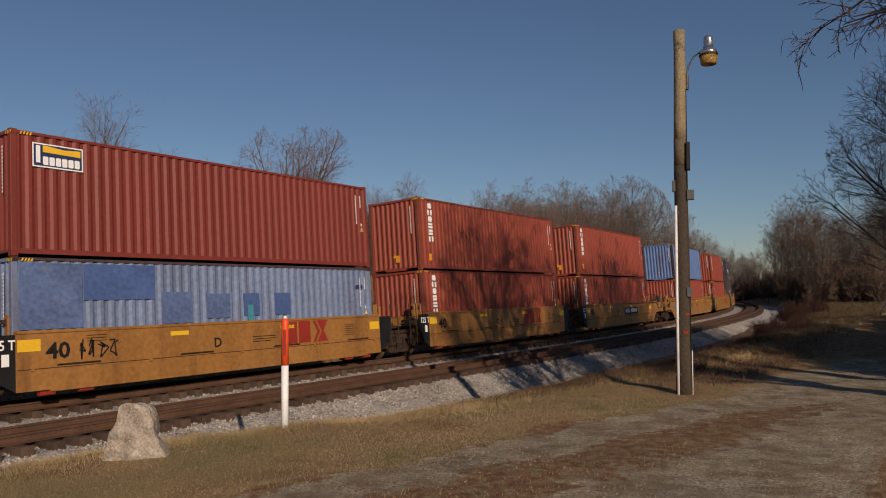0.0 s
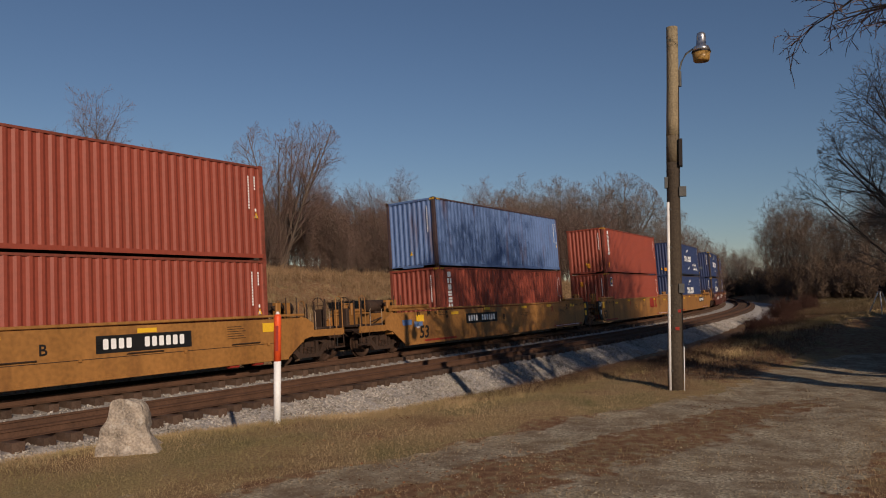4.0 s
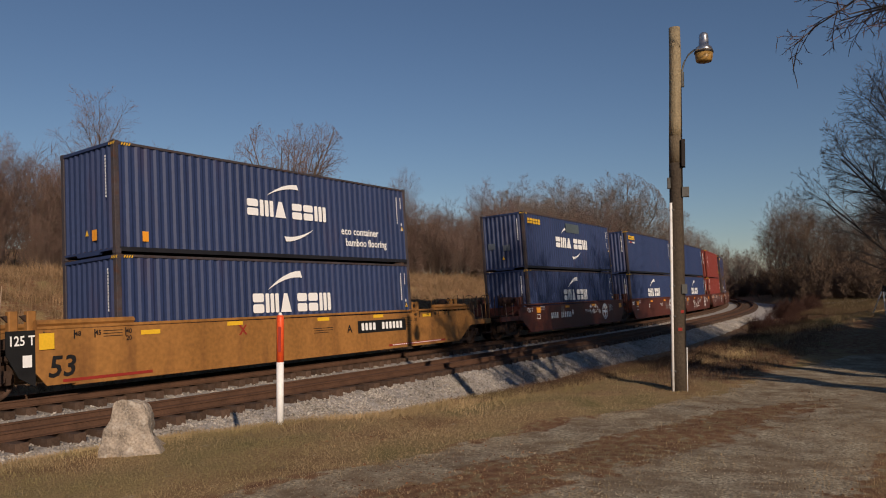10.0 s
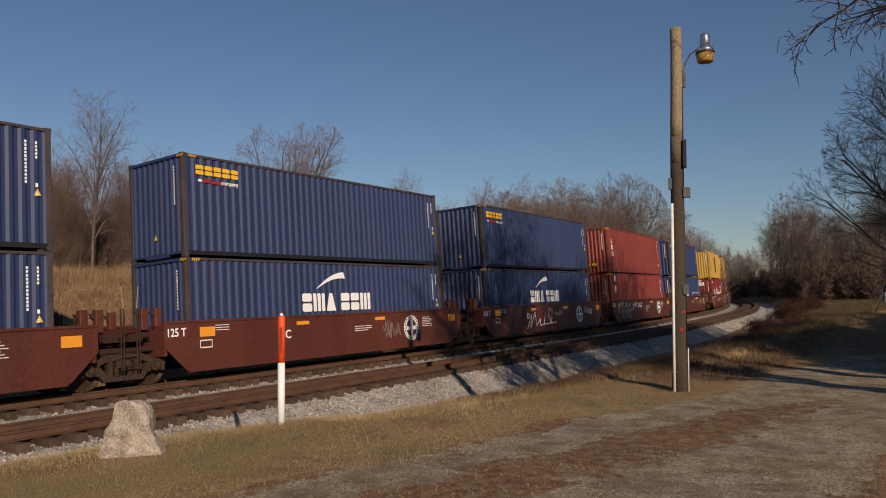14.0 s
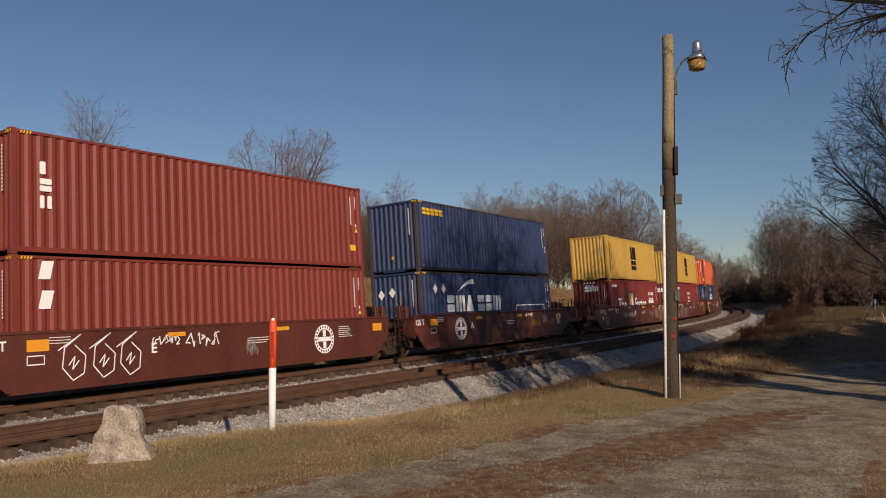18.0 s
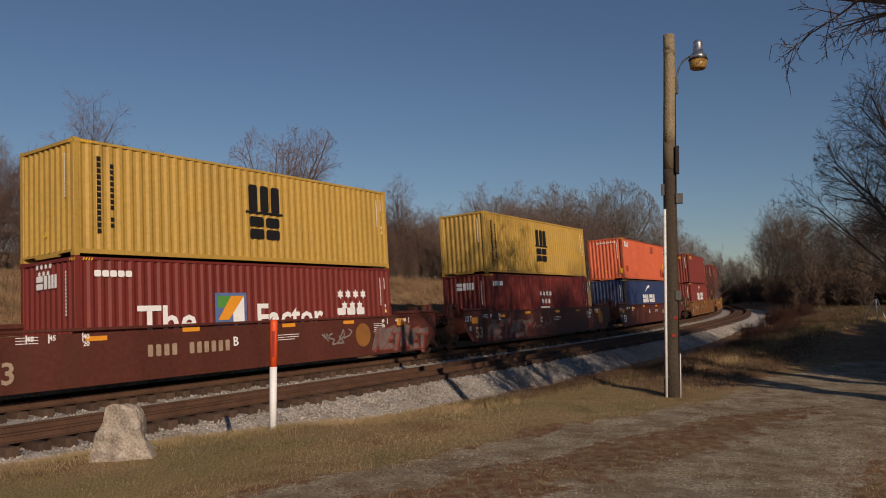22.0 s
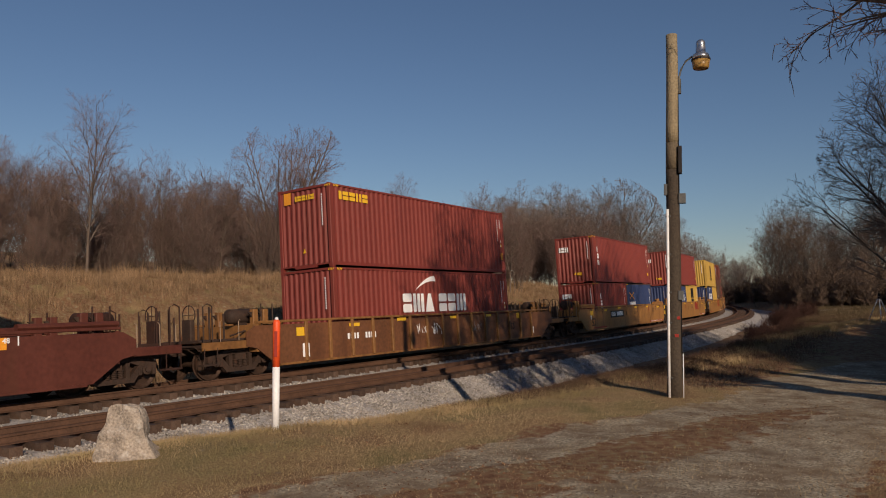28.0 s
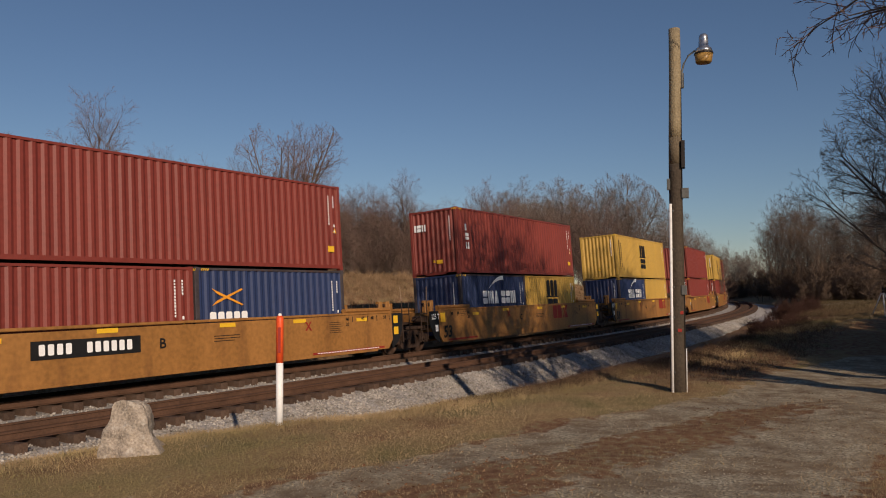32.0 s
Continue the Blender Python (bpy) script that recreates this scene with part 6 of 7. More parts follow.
# per level: children, angle, length of a child, rise, where the first child sits, crookedness
SHAPES = {
    "oak": ((15, 46, 2.7, 0.0, 0.45, 0.03), (11, 36, 0.42, 0.035, 0.2, 0.05), (6, 38, 0.58, 0.03, 0.2, 0.08), (5, 40, 0.62, 0.02, 0.2, 0.10), (4, 38, 0.8, 0.02, 0.2, 0.10), (0, 0, 0, 0, 0, 0)),
    "vase": ((14, 36, 3.9, 0.0, 0.2, 0.02), (11, 35, 0.30, 0.035, 0.2, 0.035), (6, 37, 0.58, 0.03, 0.2, 0.07), (4, 38, 0.62, 0.02, 0.2, 0.09), (4, 38, 0.8, 0.02, 0.2, 0.10), (0, 0, 0, 0, 0, 0)),
    "slim": ((16, 36, 0.46, 0.005, 0.2, 0.022), (9, 36, 0.5, 0.045, 0.15, 0.05), (5, 38, 0.58, 0.03, 0.15, 0.08), (5, 40, 0.8, 0.02, 0.1, 0.1), (0, 0, 0, 0, 0, 0)),
    "sapling": ((11, 24, 0.5, 0.015, 0.12, 0.035), (7, 33, 0.58, 0.04, 0.12, 0.07), (6, 38, 0.75, 0.02, 0.1, 0.1), (0, 0, 0, 0, 0, 0)),
    "brush": ((9, 34, 0.5, 0.03, 0.15, 0.09), (7, 42, 0.55, 0.03, 0.12, 0.13), (6, 44, 0.6, 0.02, 0.1, 0.16), (0, 0, 0, 0, 0, 0)),
    "thin": ((7, 34, 0.5, 0.03, 0.15, 0.07), (6, 40, 0.55, 0.03, 0.12, 0.11), (5, 42, 0.75, 0.02, 0.1, 0.14), (0, 0, 0, 0, 0, 0)),
    "lean": ((9, 44, 0.42, -0.01, 0.3, 0.04), (6, 38, 0.5, 0.03, 0.2, 0.08), (5, 40, 0.55, 0.02, 0.2, 0.1), (4, 40, 0.7, 0.0, 0.15, 0.12), (0, 0, 0, 0, 0, 0)),
    "spread": ((17, 47, 0.66, 0.0, 0.49, 0.03), (9, 40, 0.5, 0.0, 0.22, 0.07), (7, 42, 0.5, -0.02, 0.15, 0.10), (5, 44, 0.5, -0.04, 0.15, 0.14), (3, 40, 0.6, -0.06, 0.2, 0.15), (0, 0, 0, 0, 0, 0)),
}


def tree_meshes(shape, height, seed, thick=0.02, bark=None, twigm=None, trunk=0.62, stems=1, pods=0, fine=0.0045, dome=()):
    FINE[0] = fine
    DOME[:] = [height * k for k in dome]
    rng = random.Random(seed)
    wood, twig, tips = Mesh(), Mesh(), []
    for k in range(stems):
        a = rng.uniform(0, 6.28)
        o = 0 if stems == 1 else rng.uniform(0.2, 1.6)
        lean = 0.04 if stems == 1 else 0.16
        grow(wood, twig, Vector((o * math.cos(a), o * math.sin(a), -0.3)), Vector((rng.gauss(0, lean), rng.gauss(0, lean), 1)).normalized(), height * trunk * (1 if stems == 1 else rng.uniform(0.5, 1)), height * thick, 0, SHAPES[shape], rng, tips)
    out = [wood.data("trunk", bark or BARK, True), twig.data("crown", twigm or TWIG)]
    if pods:
        hang = Mesh()
        for p in rng.sample(tips, min(pods, len(tips))):
            ln, b = rng.uniform(0.22, 0.4), rng.uniform(-0.06, 0.06)
            hang.tube([p, p + Vector((b * 0.4, b, -ln * 0.5)), p + Vector((b, b * 0.6, -ln))], [0.006, 0.008, 0.003], 4, False)
        out.append(hang.data("pod_cluster", POD))
    return out


def plant(kind, x, y, size, turn, label, z=None, group="trees along the railway", name="tree", cat="tree", tall=1.0, lean=0.0):
    t = thing(name, label, cat, group, at=Matrix.Translation((x, y, gz(x, y) if z is None else z)) @ Matrix.Rotation(radians(lean), 4, Vector((-0.99, -0.1, 0))) @ Matrix.Rotation(radians(turn), 4, "Z"))
    for n, me in zip(("trunk", "crown", "pod_cluster"), kind):
        ob = part(n, me, None, t)
        ob.scale = (size, size, size * tall)
        if n == "pod_cluster":
            ob["kind"] = "stuff"
    return t


OAKS = [tree_meshes("oak", 10, 11 + k, 0.019, BARK_PALE, TWIG_FAR, 0.26, fine=0.0055, dome=(0.57, 0.44, 0.45)) for k in range(3)]
VASE = tree_meshes("vase", 10, 37, 0.019, BARK, TWIG, 0.2, fine=0.0045, dome=(0.62, 0.42, 0.41))
SLIMS = [tree_meshes("slim", 10, 31 + k, 0.010, BARK, TWIG, 0.9, fine=0.005) for k in range(3)]
SHRUBS = [tree_meshes("sapling", 5, 51 + k, 0.005, BARK, TWIG, 0.85, stems=10, fine=0.0055) for k in range(3)]
BUSH = [tree_meshes("brush", 3, 57 + k, 0.005, BARK, TWIG, 0.7, stems=12, fine=0.0045) for k in range(2)]


def spot(bearing, dist):
    """A place by compass bearing (degrees clockwise from the far side) and distance from where the tripod stands."""
    return EYE[0] + math.sin(radians(bearing)) * dist, EYE[1] + math.cos(radians(bearing)) * dist


GREY_TREE = "bare winter tree with fine grey-brown twigs"
BRUSH = "tangled leafless reddish-brown brush"
# on the bank behind the railway
plant(SLIMS[0], 21.1, 17.0, 0.80, 20, GREY_TREE)
plant(VASE, 36.0, 18.8, 1.12, 91, "bare spreading winter tree on the grassy bank")
for k in range(30):
    r = random.Random(100 + k)
    x = 8 + k * 1.75 + r.uniform(-1, 1)
    plant(SLIMS[k % 3], x, 19.5 + r.uniform(0, 8), r.uniform(0.46, 0.66), r.uniform(0, 360), GREY_TREE)
for k in range(34):
    r = random.Random(150 + k)
    x = 10 + k * 1.45 + r.uniform(-0.7, 0.7)
    plant(SHRUBS[k % 3], x, 18.0 + r.uniform(0, 5), r.uniform(0.7, 1.15), r.uniform(0, 360), BRUSH, name="shrub", cat="shrub", group="brush on the bank")
for k in range(30):
    r = random.Random(170 + k)
    x = 12 + k * 1.9 + r.uniform(-0.9, 0.9)
    plant(SHRUBS[k % 3], x, 25.0 + r.uniform(0, 8), r.uniform(1.0, 1.5), r.uniform(0, 360), BRUSH, name="shrub", cat="shrub", group="brush on the bank")
for k in range(22):
    r = random.Random(200 + k)
    x, y = spot(47 + k * 0.7 + r.uniform(-0.4, 0.4), r.uniform(64, 88))
    plant(SLIMS[k % 3], x, y, r.uniform(0.6, 0.8), r.uniform(0, 360), GREY_TREE)
    x, y = spot(47 + k * 0.7 + r.uniform(-0.4, 0.4), r.uniform(62, 72))
    plant(SHRUBS[k % 3], x, y, r.uniform(0.75, 1.1), r.uniform(0, 360), BRUSH, name="shrub", cat="shrub", group="brush on the bank")
for k in range(40):
    r = random.Random(600 + k)
    x = 8 + k * 1.42 + r.uniform(-0.6, 0.6)
    plant(BUSH[k % 2], x, 18.6 + r.uniform(0, 7), r.uniform(0.75, 1.3), r.uniform(0, 360), BRUSH, name="shrub", cat="shrub", group="brush on the bank")
# tall trees on the inside of the curve
for b, dist, size in ((60.2, 96, 1.35), (61.8, 104, 1.6), (63.6, 112, 1.95), (65.3, 110, 1.85), (67.0, 116, 1.9), (69.2, 112, 2.0), (71.0, 118, 1.75), (72.8, 122, 1.7), (74.6, 126, 1.45), (77.4, 190, 1.3), (62.8, 124, 1.8), (78.6, 205, 1.45)):
    x, y = spot(b, dist)
    plant(OAKS[int(b * 10) % 3], x, y, size * 0.87, b * 77, GREY_TREE)
for k in range(16):
    r = random.Random(250 + k)
    x, y = spot(58.5 + k * 1.1 + r.uniform(-0.3, 0.3), r.uniform(92, 104))
    plant(SHRUBS[k % 3], x, y, r.uniform(1.5, 2.1), r.uniform(0, 360), BRUSH, name="shrub", cat="shrub", group="brush on the bank")
def recoloured(kinds, m):
    out = []
    for k in kinds:
        c = k[1].copy()
        c.materials[0] = m
        out.append([k[0], c])
    return out


TWIG_DARK = mat("twigs_dark_brown", (0.12, 0.082, 0.058), 0.95, 0, 0.3, 0.2, 4, 0.0)
DARK_SLIMS = recoloured(SLIMS, TWIG_DARK)
DARK_BUSH = [tree_meshes("thin", 3, 66 + k, 0.006, TWIG_DARK, TWIG_DARK, 0.7, stems=9, fine=0.012) for k in range(2)]
# woods beside the line where it swings away
for k in range(34):
    r = random.Random(300 + k)
    b = 79.8 + k * 0.33 + r.uniform(-0.15, 0.15)
    dist = r.uniform(150, 185) if b < 81.5 else r.uniform(118, 160)
    x, y = spot(b, dist)
    if -8 < lie([x], [y])[1][0] < 7:
        x, y = spot(b, 112)
        dist = 112
    plant(DARK_SLIMS[k % 3], x, y, dist / 100 * r.uniform(0.85, 1.15), r.uniform(0, 360), GREY_TREE, group="woods beside the curve")
def thicket(name, places, kinds, label):
    """Brush too dense to count: many light bushes joined in one sheet of twigs."""
    vs, fs, base = [], [], 0
    for i, (x, y, z, size, turn) in enumerate(places):
        for me in kinds[i % len(kinds)]:
            n = len(me.vertices)
            me.calc_loop_triangles()
            co = np.empty(n * 3)
            me.vertices.foreach_get("co", co)
            co = co.reshape(-1, 3) * size
            tri = np.empty(len(me.loop_triangles) * 3, np.int64)
            me.loop_triangles.foreach_get("vertices", tri)
            c, s_ = math.cos(turn), math.sin(turn)
            vs.append(np.stack([co[:, 0] * c - co[:, 1] * s_ + x, co[:, 0] * s_ + co[:, 1] * c + y, co[:, 2] + z], 1))
            fs.append(tri.reshape(-1, 3) + base)
            base += n
    stuff(name, np.concatenate(vs), np.concatenate(fs), TWIG_DARK, label, "brush")


def curve_woods():
    places = []
    r = random.Random(640)
    for k in range(110):
        b = 78.6 + 13.4 * r.random()
        dist = r.uniform(138, 180) if b < 81.5 else r.uniform(106, 150)
        x, y = spot(b, dist)
        if -11.5 < lie([x], [y])[1][0] < 8:
            x, y = spot(b, 190)
        places.append((x, y, gz(x, y), r.uniform(1.5, 2.9), r.uniform(0, 6.28)))
    for k in range(40):
        x, y = spot(75.4 + 0.13 * k, r.uniform(175, 240))
        places.append((x, y, gz(x, y), r.uniform(1.5, 2.2), r.uniform(0, 6.28)))
    thicket("woodland_brush", places, DARK_BUSH, "dark leafless brush at the edge of the woods")


DITCH_TWIG = mat("twigs_dark_red", (0.065, 0.03, 0.021), 0.95, 0, 0.3, 0.4, 5, 0.0)
DITCH_BUSH = [tree_meshes("brush", 3, 57 + k, 0.005, DITCH_TWIG, DITCH_TWIG, 0.7, stems=12, fine=0.0045) for k in range(2)]
# low red-brown brush in the ditch and on the mound before the curve
for k in range(46):
    r = random.Random(500 + k)
    sx = 50 + 24 * r.random()
    q = on_line(sx, -r.uniform(8.3, 10.8))[0]
    plant(DITCH_BUSH[k % 2], q.x, q.y, r.uniform(0.42, 0.66), r.uniform(0, 360), BRUSH, name="shrub", cat="shrub", group="brush in the ditch")
for k in range(44):
    r = random.Random(560 + k)
    sx = 23 + 27 * r.random()
    q = on_line(sx, -r.uniform(7.6, 9.6) - 0.05 * (sx - 23))[0]
    plant(DITCH_BUSH[k % 2], q.x, q.y, r.uniform(0.16, 0.32), r.uniform(0, 360), BRUSH, name="shrub", cat="shrub", group="brush in the ditch")
# the trees at the edge of the lot, whose shade falls across it
CATALPA = tree_meshes("spread", 15, 77, 0.0155, BARK, TWIG, 0.72, pods=520, fine=0.0065)
plant(CATALPA, 15.0, -20.5, 1.0, 75, "large bare tree with long hanging seed pods beside the drive", group="trees round the lot")
YARD_TREE = tree_meshes("slim", 9, 83, 0.031, BARK, TWIG, 0.9, fine=0.0065)
for x, y, size, turn in ((12.3, -21.0, 1.0, 40), (18.1, -21.2, 1.1, 160)):
    plant(YARD_TREE, x, y, size, turn, "stout bare tree at the edge of the lot", group="trees round the lot")
# unseen trees, added beyond the view to shade the train and ballast
SHADE_TREE = tree_meshes("oak", 10, 91, 0.019, BARK, TWIG_FAR, 0.3, fine=0.0055, dome=(0.57, 0.4, 0.45))
for x, y, size, turn in ((19.0, -25.4, 1.5, 10), (26.0, -24.6, 1.55, 300), (32.0, -24.6, 1.6, 200), (38.5, -22.5, 1.0, 120)):
    plant(SHADE_TREE, x, y, size, turn, "bare tree beside the drive", group="trees round the lot")
# thick-twigged brush made only to block sun, never in view
SHADE_BRUSH = tree_meshes("sapling", 5, 60, 0.008, BARK, TWIG, 0.85, stems=11, fine=0.034)
EDGE_TREE = tree_meshes("oak", 10, 95, 0.016, BARK_PALE, TWIG_FAR, 0.3, fine=0.004, dome=(0.57, 0.4, 0.45))
LEANER = tree_meshes("lean", 9, 98, 0.0095, BARK_PALE, TWIG_FAR, 0.9, fine=0.006)
plant(LEANER, 31.0, -18.9, 0.8, 140, "slender bare tree leaning out beside the drive", group="trees round the lot", lean=44)
plant(EDGE_TREE, 30.5, -19.2, 1.2, 250, "bare tree beside the drive", group="trees round the lot")
# unseen rows added to throw solid shade on the mound's front
for k in range(58):
    r = random.Random(400 + k)
    plant(SHADE_BRUSH, 16.5 + 0.21 * k, -20.9 - (k % 2) * 0.9 + r.uniform(-0.3, 0.3), (0.54 + 0.15 * math.exp(-((k - 17) / 12) ** 2)) * r.uniform(0.9, 1.1), r.uniform(0, 360), BRUSH, name="shrub", cat="shrub", group="brush round the lot")

# ---------------------------------------------------------------- grass, leaves and loose stones
def island_material(name, *colours, rough=0.95, tint=None):
    m = bpy.data.materials.new(name)
    m.use_nodes = True
    N, K = m.node_tree.nodes, m.node_tree.links.new
    b = N["Principled BSDF"]
    b.inputs["Roughness"].default_value, b.inputs["Specular IOR Level"].default_value = rough, 0.15
    g = N.new("ShaderNodeNewGeometry")
    r = N.new("ShaderNodeValToRGB")
    el = r.color_ramp.elements
    while len(el) < len(colours):
        el.new(0.5)
    for i, c in enumerate(colours):
        el[i].position, el[i].color = i / (len(colours) - 1), (*c, 1)
    K(g.outputs["Random Per Island"], r.inputs[0])
    n = N.new("ShaderNodeTexNoise")
    n.inputs["Scale"].default_value = 0.9
    K(N.new("ShaderNodeTexCoord").outputs["Object"], n.inputs["Vector"])
    mr = N.new("ShaderNodeMapRange")
    mr.inputs["From Min"].default_value, mr.inputs["From Max"].default_value = 0.3, 0.7
    mr.inputs["To Min"].default_value, mr.inputs["To Max"].default_value = 0.7, 1.25
    K(n.outputs["Fac"], mr.inputs["Value"])
    vm = N.new("ShaderNodeVectorMath")
    vm.operation = "SCALE"
    K(r.outputs[0], vm.inputs[0])
    K(mr.outputs[0], vm.inputs["Scale"])
    last = vm.outputs[0]
    if tint:
        # patches of another growth, a metre or two across
        n2 = N.new("ShaderNodeTexNoise")
        n2.inputs["Scale"].default_value, n2.inputs["Detail"].default_value = 0.55, 4
        K(N.new("ShaderNodeTexCoord").outputs["Object"], n2.inputs["Vector"])
        mt = N.new("ShaderNodeMapRange")
        mt.inputs["From Min"].default_value, mt.inputs["From Max"].default_value = 0.5, 0.66
        mt.inputs["To Max"].default_value = 0.75
        K(n2.outputs["Fac"], mt.inputs["Value"])
        mx = N.new("ShaderNodeMix")
        mx.data_type = "RGBA"
        mx.inputs[7].default_value = (*tint, 1)
        K(mt.outputs[0], mx.inputs[0])
        K(last, mx.inputs[6])
        last = mx.outputs[2]
    K(last, b.inputs["Base Color"])
    return m


def tufts(name, x, y, blades_each, tall, wide, material, label, seed, spread=0.12, lean=0.5):
    """Clumps of grass: the blades of a clump spring from one root and arch outwards."""
    rng = np.random.default_rng(seed)
    n = len(x)
    big = rng.uniform(0.5, 1.0, n) ** 1.3
    k = blades_each
    bx = np.repeat(x, k) + rng.normal(0, spread, n * k) * np.repeat(big, k)
    by = np.repeat(y, k) + rng.normal(0, spread, n * k) * np.repeat(big, k)
    blades(name, bx, by, rng.uniform(0.5, 1.0, n * k) * tall * np.repeat(big, k), rng.uniform(0.6, 1.0, n * k) * wide, material, label, seed + 1, lean)


def stuff(name, verts, faces, material, label, cat):
    me = bpy.data.meshes.new(name)
    me.vertices.add(len(verts))
    me.vertices.foreach_set("co", np.asarray(verts, np.float32).ravel())
    k = faces.shape[1]
    me.loops.add(faces.size)
    me.loops.foreach_set("vertex_index", faces.ravel().astype(np.int32))
    me.polygons.add(len(faces))
    me.polygons.foreach_set("loop_start", np.arange(0, faces.size, k, dtype=np.int32))
    me.update(calc_edges=True)
    me.materials.append(material)
    return tagged(new(name, me), label, cat, kind="stuff")


def blades(name, x, y, tall, wide, material, label, seed, lean=0.35, z=None):
    """Grass: each blade a bent strip of three triangles' worth, leaning its own way."""
    rng = np.random.default_rng(seed)
    n = len(x)
    z = (ground_z(x, y) if z is None else z) - 0.01
    a = rng.uniform(0, 2 * math.pi, n)
    la, lm = rng.uniform(0, 2 * math.pi, n), np.abs(rng.normal(0, lean, n)) * tall
    sx, sy = np.cos(a) * wide / 2, np.sin(a) * wide / 2
    lx, ly = np.cos(la) * lm, np.sin(la) * lm
    v = np.empty((n, 5, 3))
    v[:, 0] = np.stack([x - sx, y - sy, z], 1)
    v[:, 1] = np.stack([x + sx, y + sy, z], 1)
    v[:, 2] = np.stack([x + sx * 0.7 + lx * 0.35, y + sy * 0.7 + ly * 0.35, z + tall * 0.6], 1)
    v[:, 3] = np.stack([x - sx * 0.7 + lx * 0.35, y - sy * 0.7 + ly * 0.35, z + tall * 0.6], 1)
    v[:, 4] = np.stack([x + lx, y + ly, z + tall], 1)
    i = np.arange(n)[:, None] * 5
    f = np.concatenate([i + np.array([0, 1, 2]), i + np.array([0, 2, 3]), i + np.array([3, 2, 4])], 0)
    stuff(name, v.reshape(-1, 3), f, material, label, "grass")


def pebbles(name, x, y, z, size, material, label, cat, seed):
    rng = np.random.default_rng(seed)
    n = len(x)
    o = np.array([(1, 0, 0), (0, 1, 0), (-1, 0, 0), (0, -1, 0), (0, 0, 1), (0, 0, -1.0)])
    f = np.array([(0, 1, 4), (1, 2, 4), (2, 3, 4), (3, 0, 4), (1, 0, 5), (2, 1, 5), (3, 2, 5), (0, 3, 5)])
    p = o[None] * rng.uniform(0.55, 1.2, (n, 6, 1)) + rng.normal(0, 0.16, (n, 6, 3))
    a = rng.uniform(0, 6.28, n)
    c, s = np.cos(a)[:, None], np.sin(a)[:, None]
    q = np.stack([p[..., 0] * c - p[..., 1] * s, p[..., 0] * s + p[..., 1] * c, p[..., 2] * 0.75], -1) * np.asarray(size)[:, None, None]
    q += np.stack([x, y, z], -1)[:, None]
    stuff(name, q.reshape(-1, 3), (np.arange(n)[:, None, None] * 6 + f[None]).reshape(-1, 3), material, label, cat)


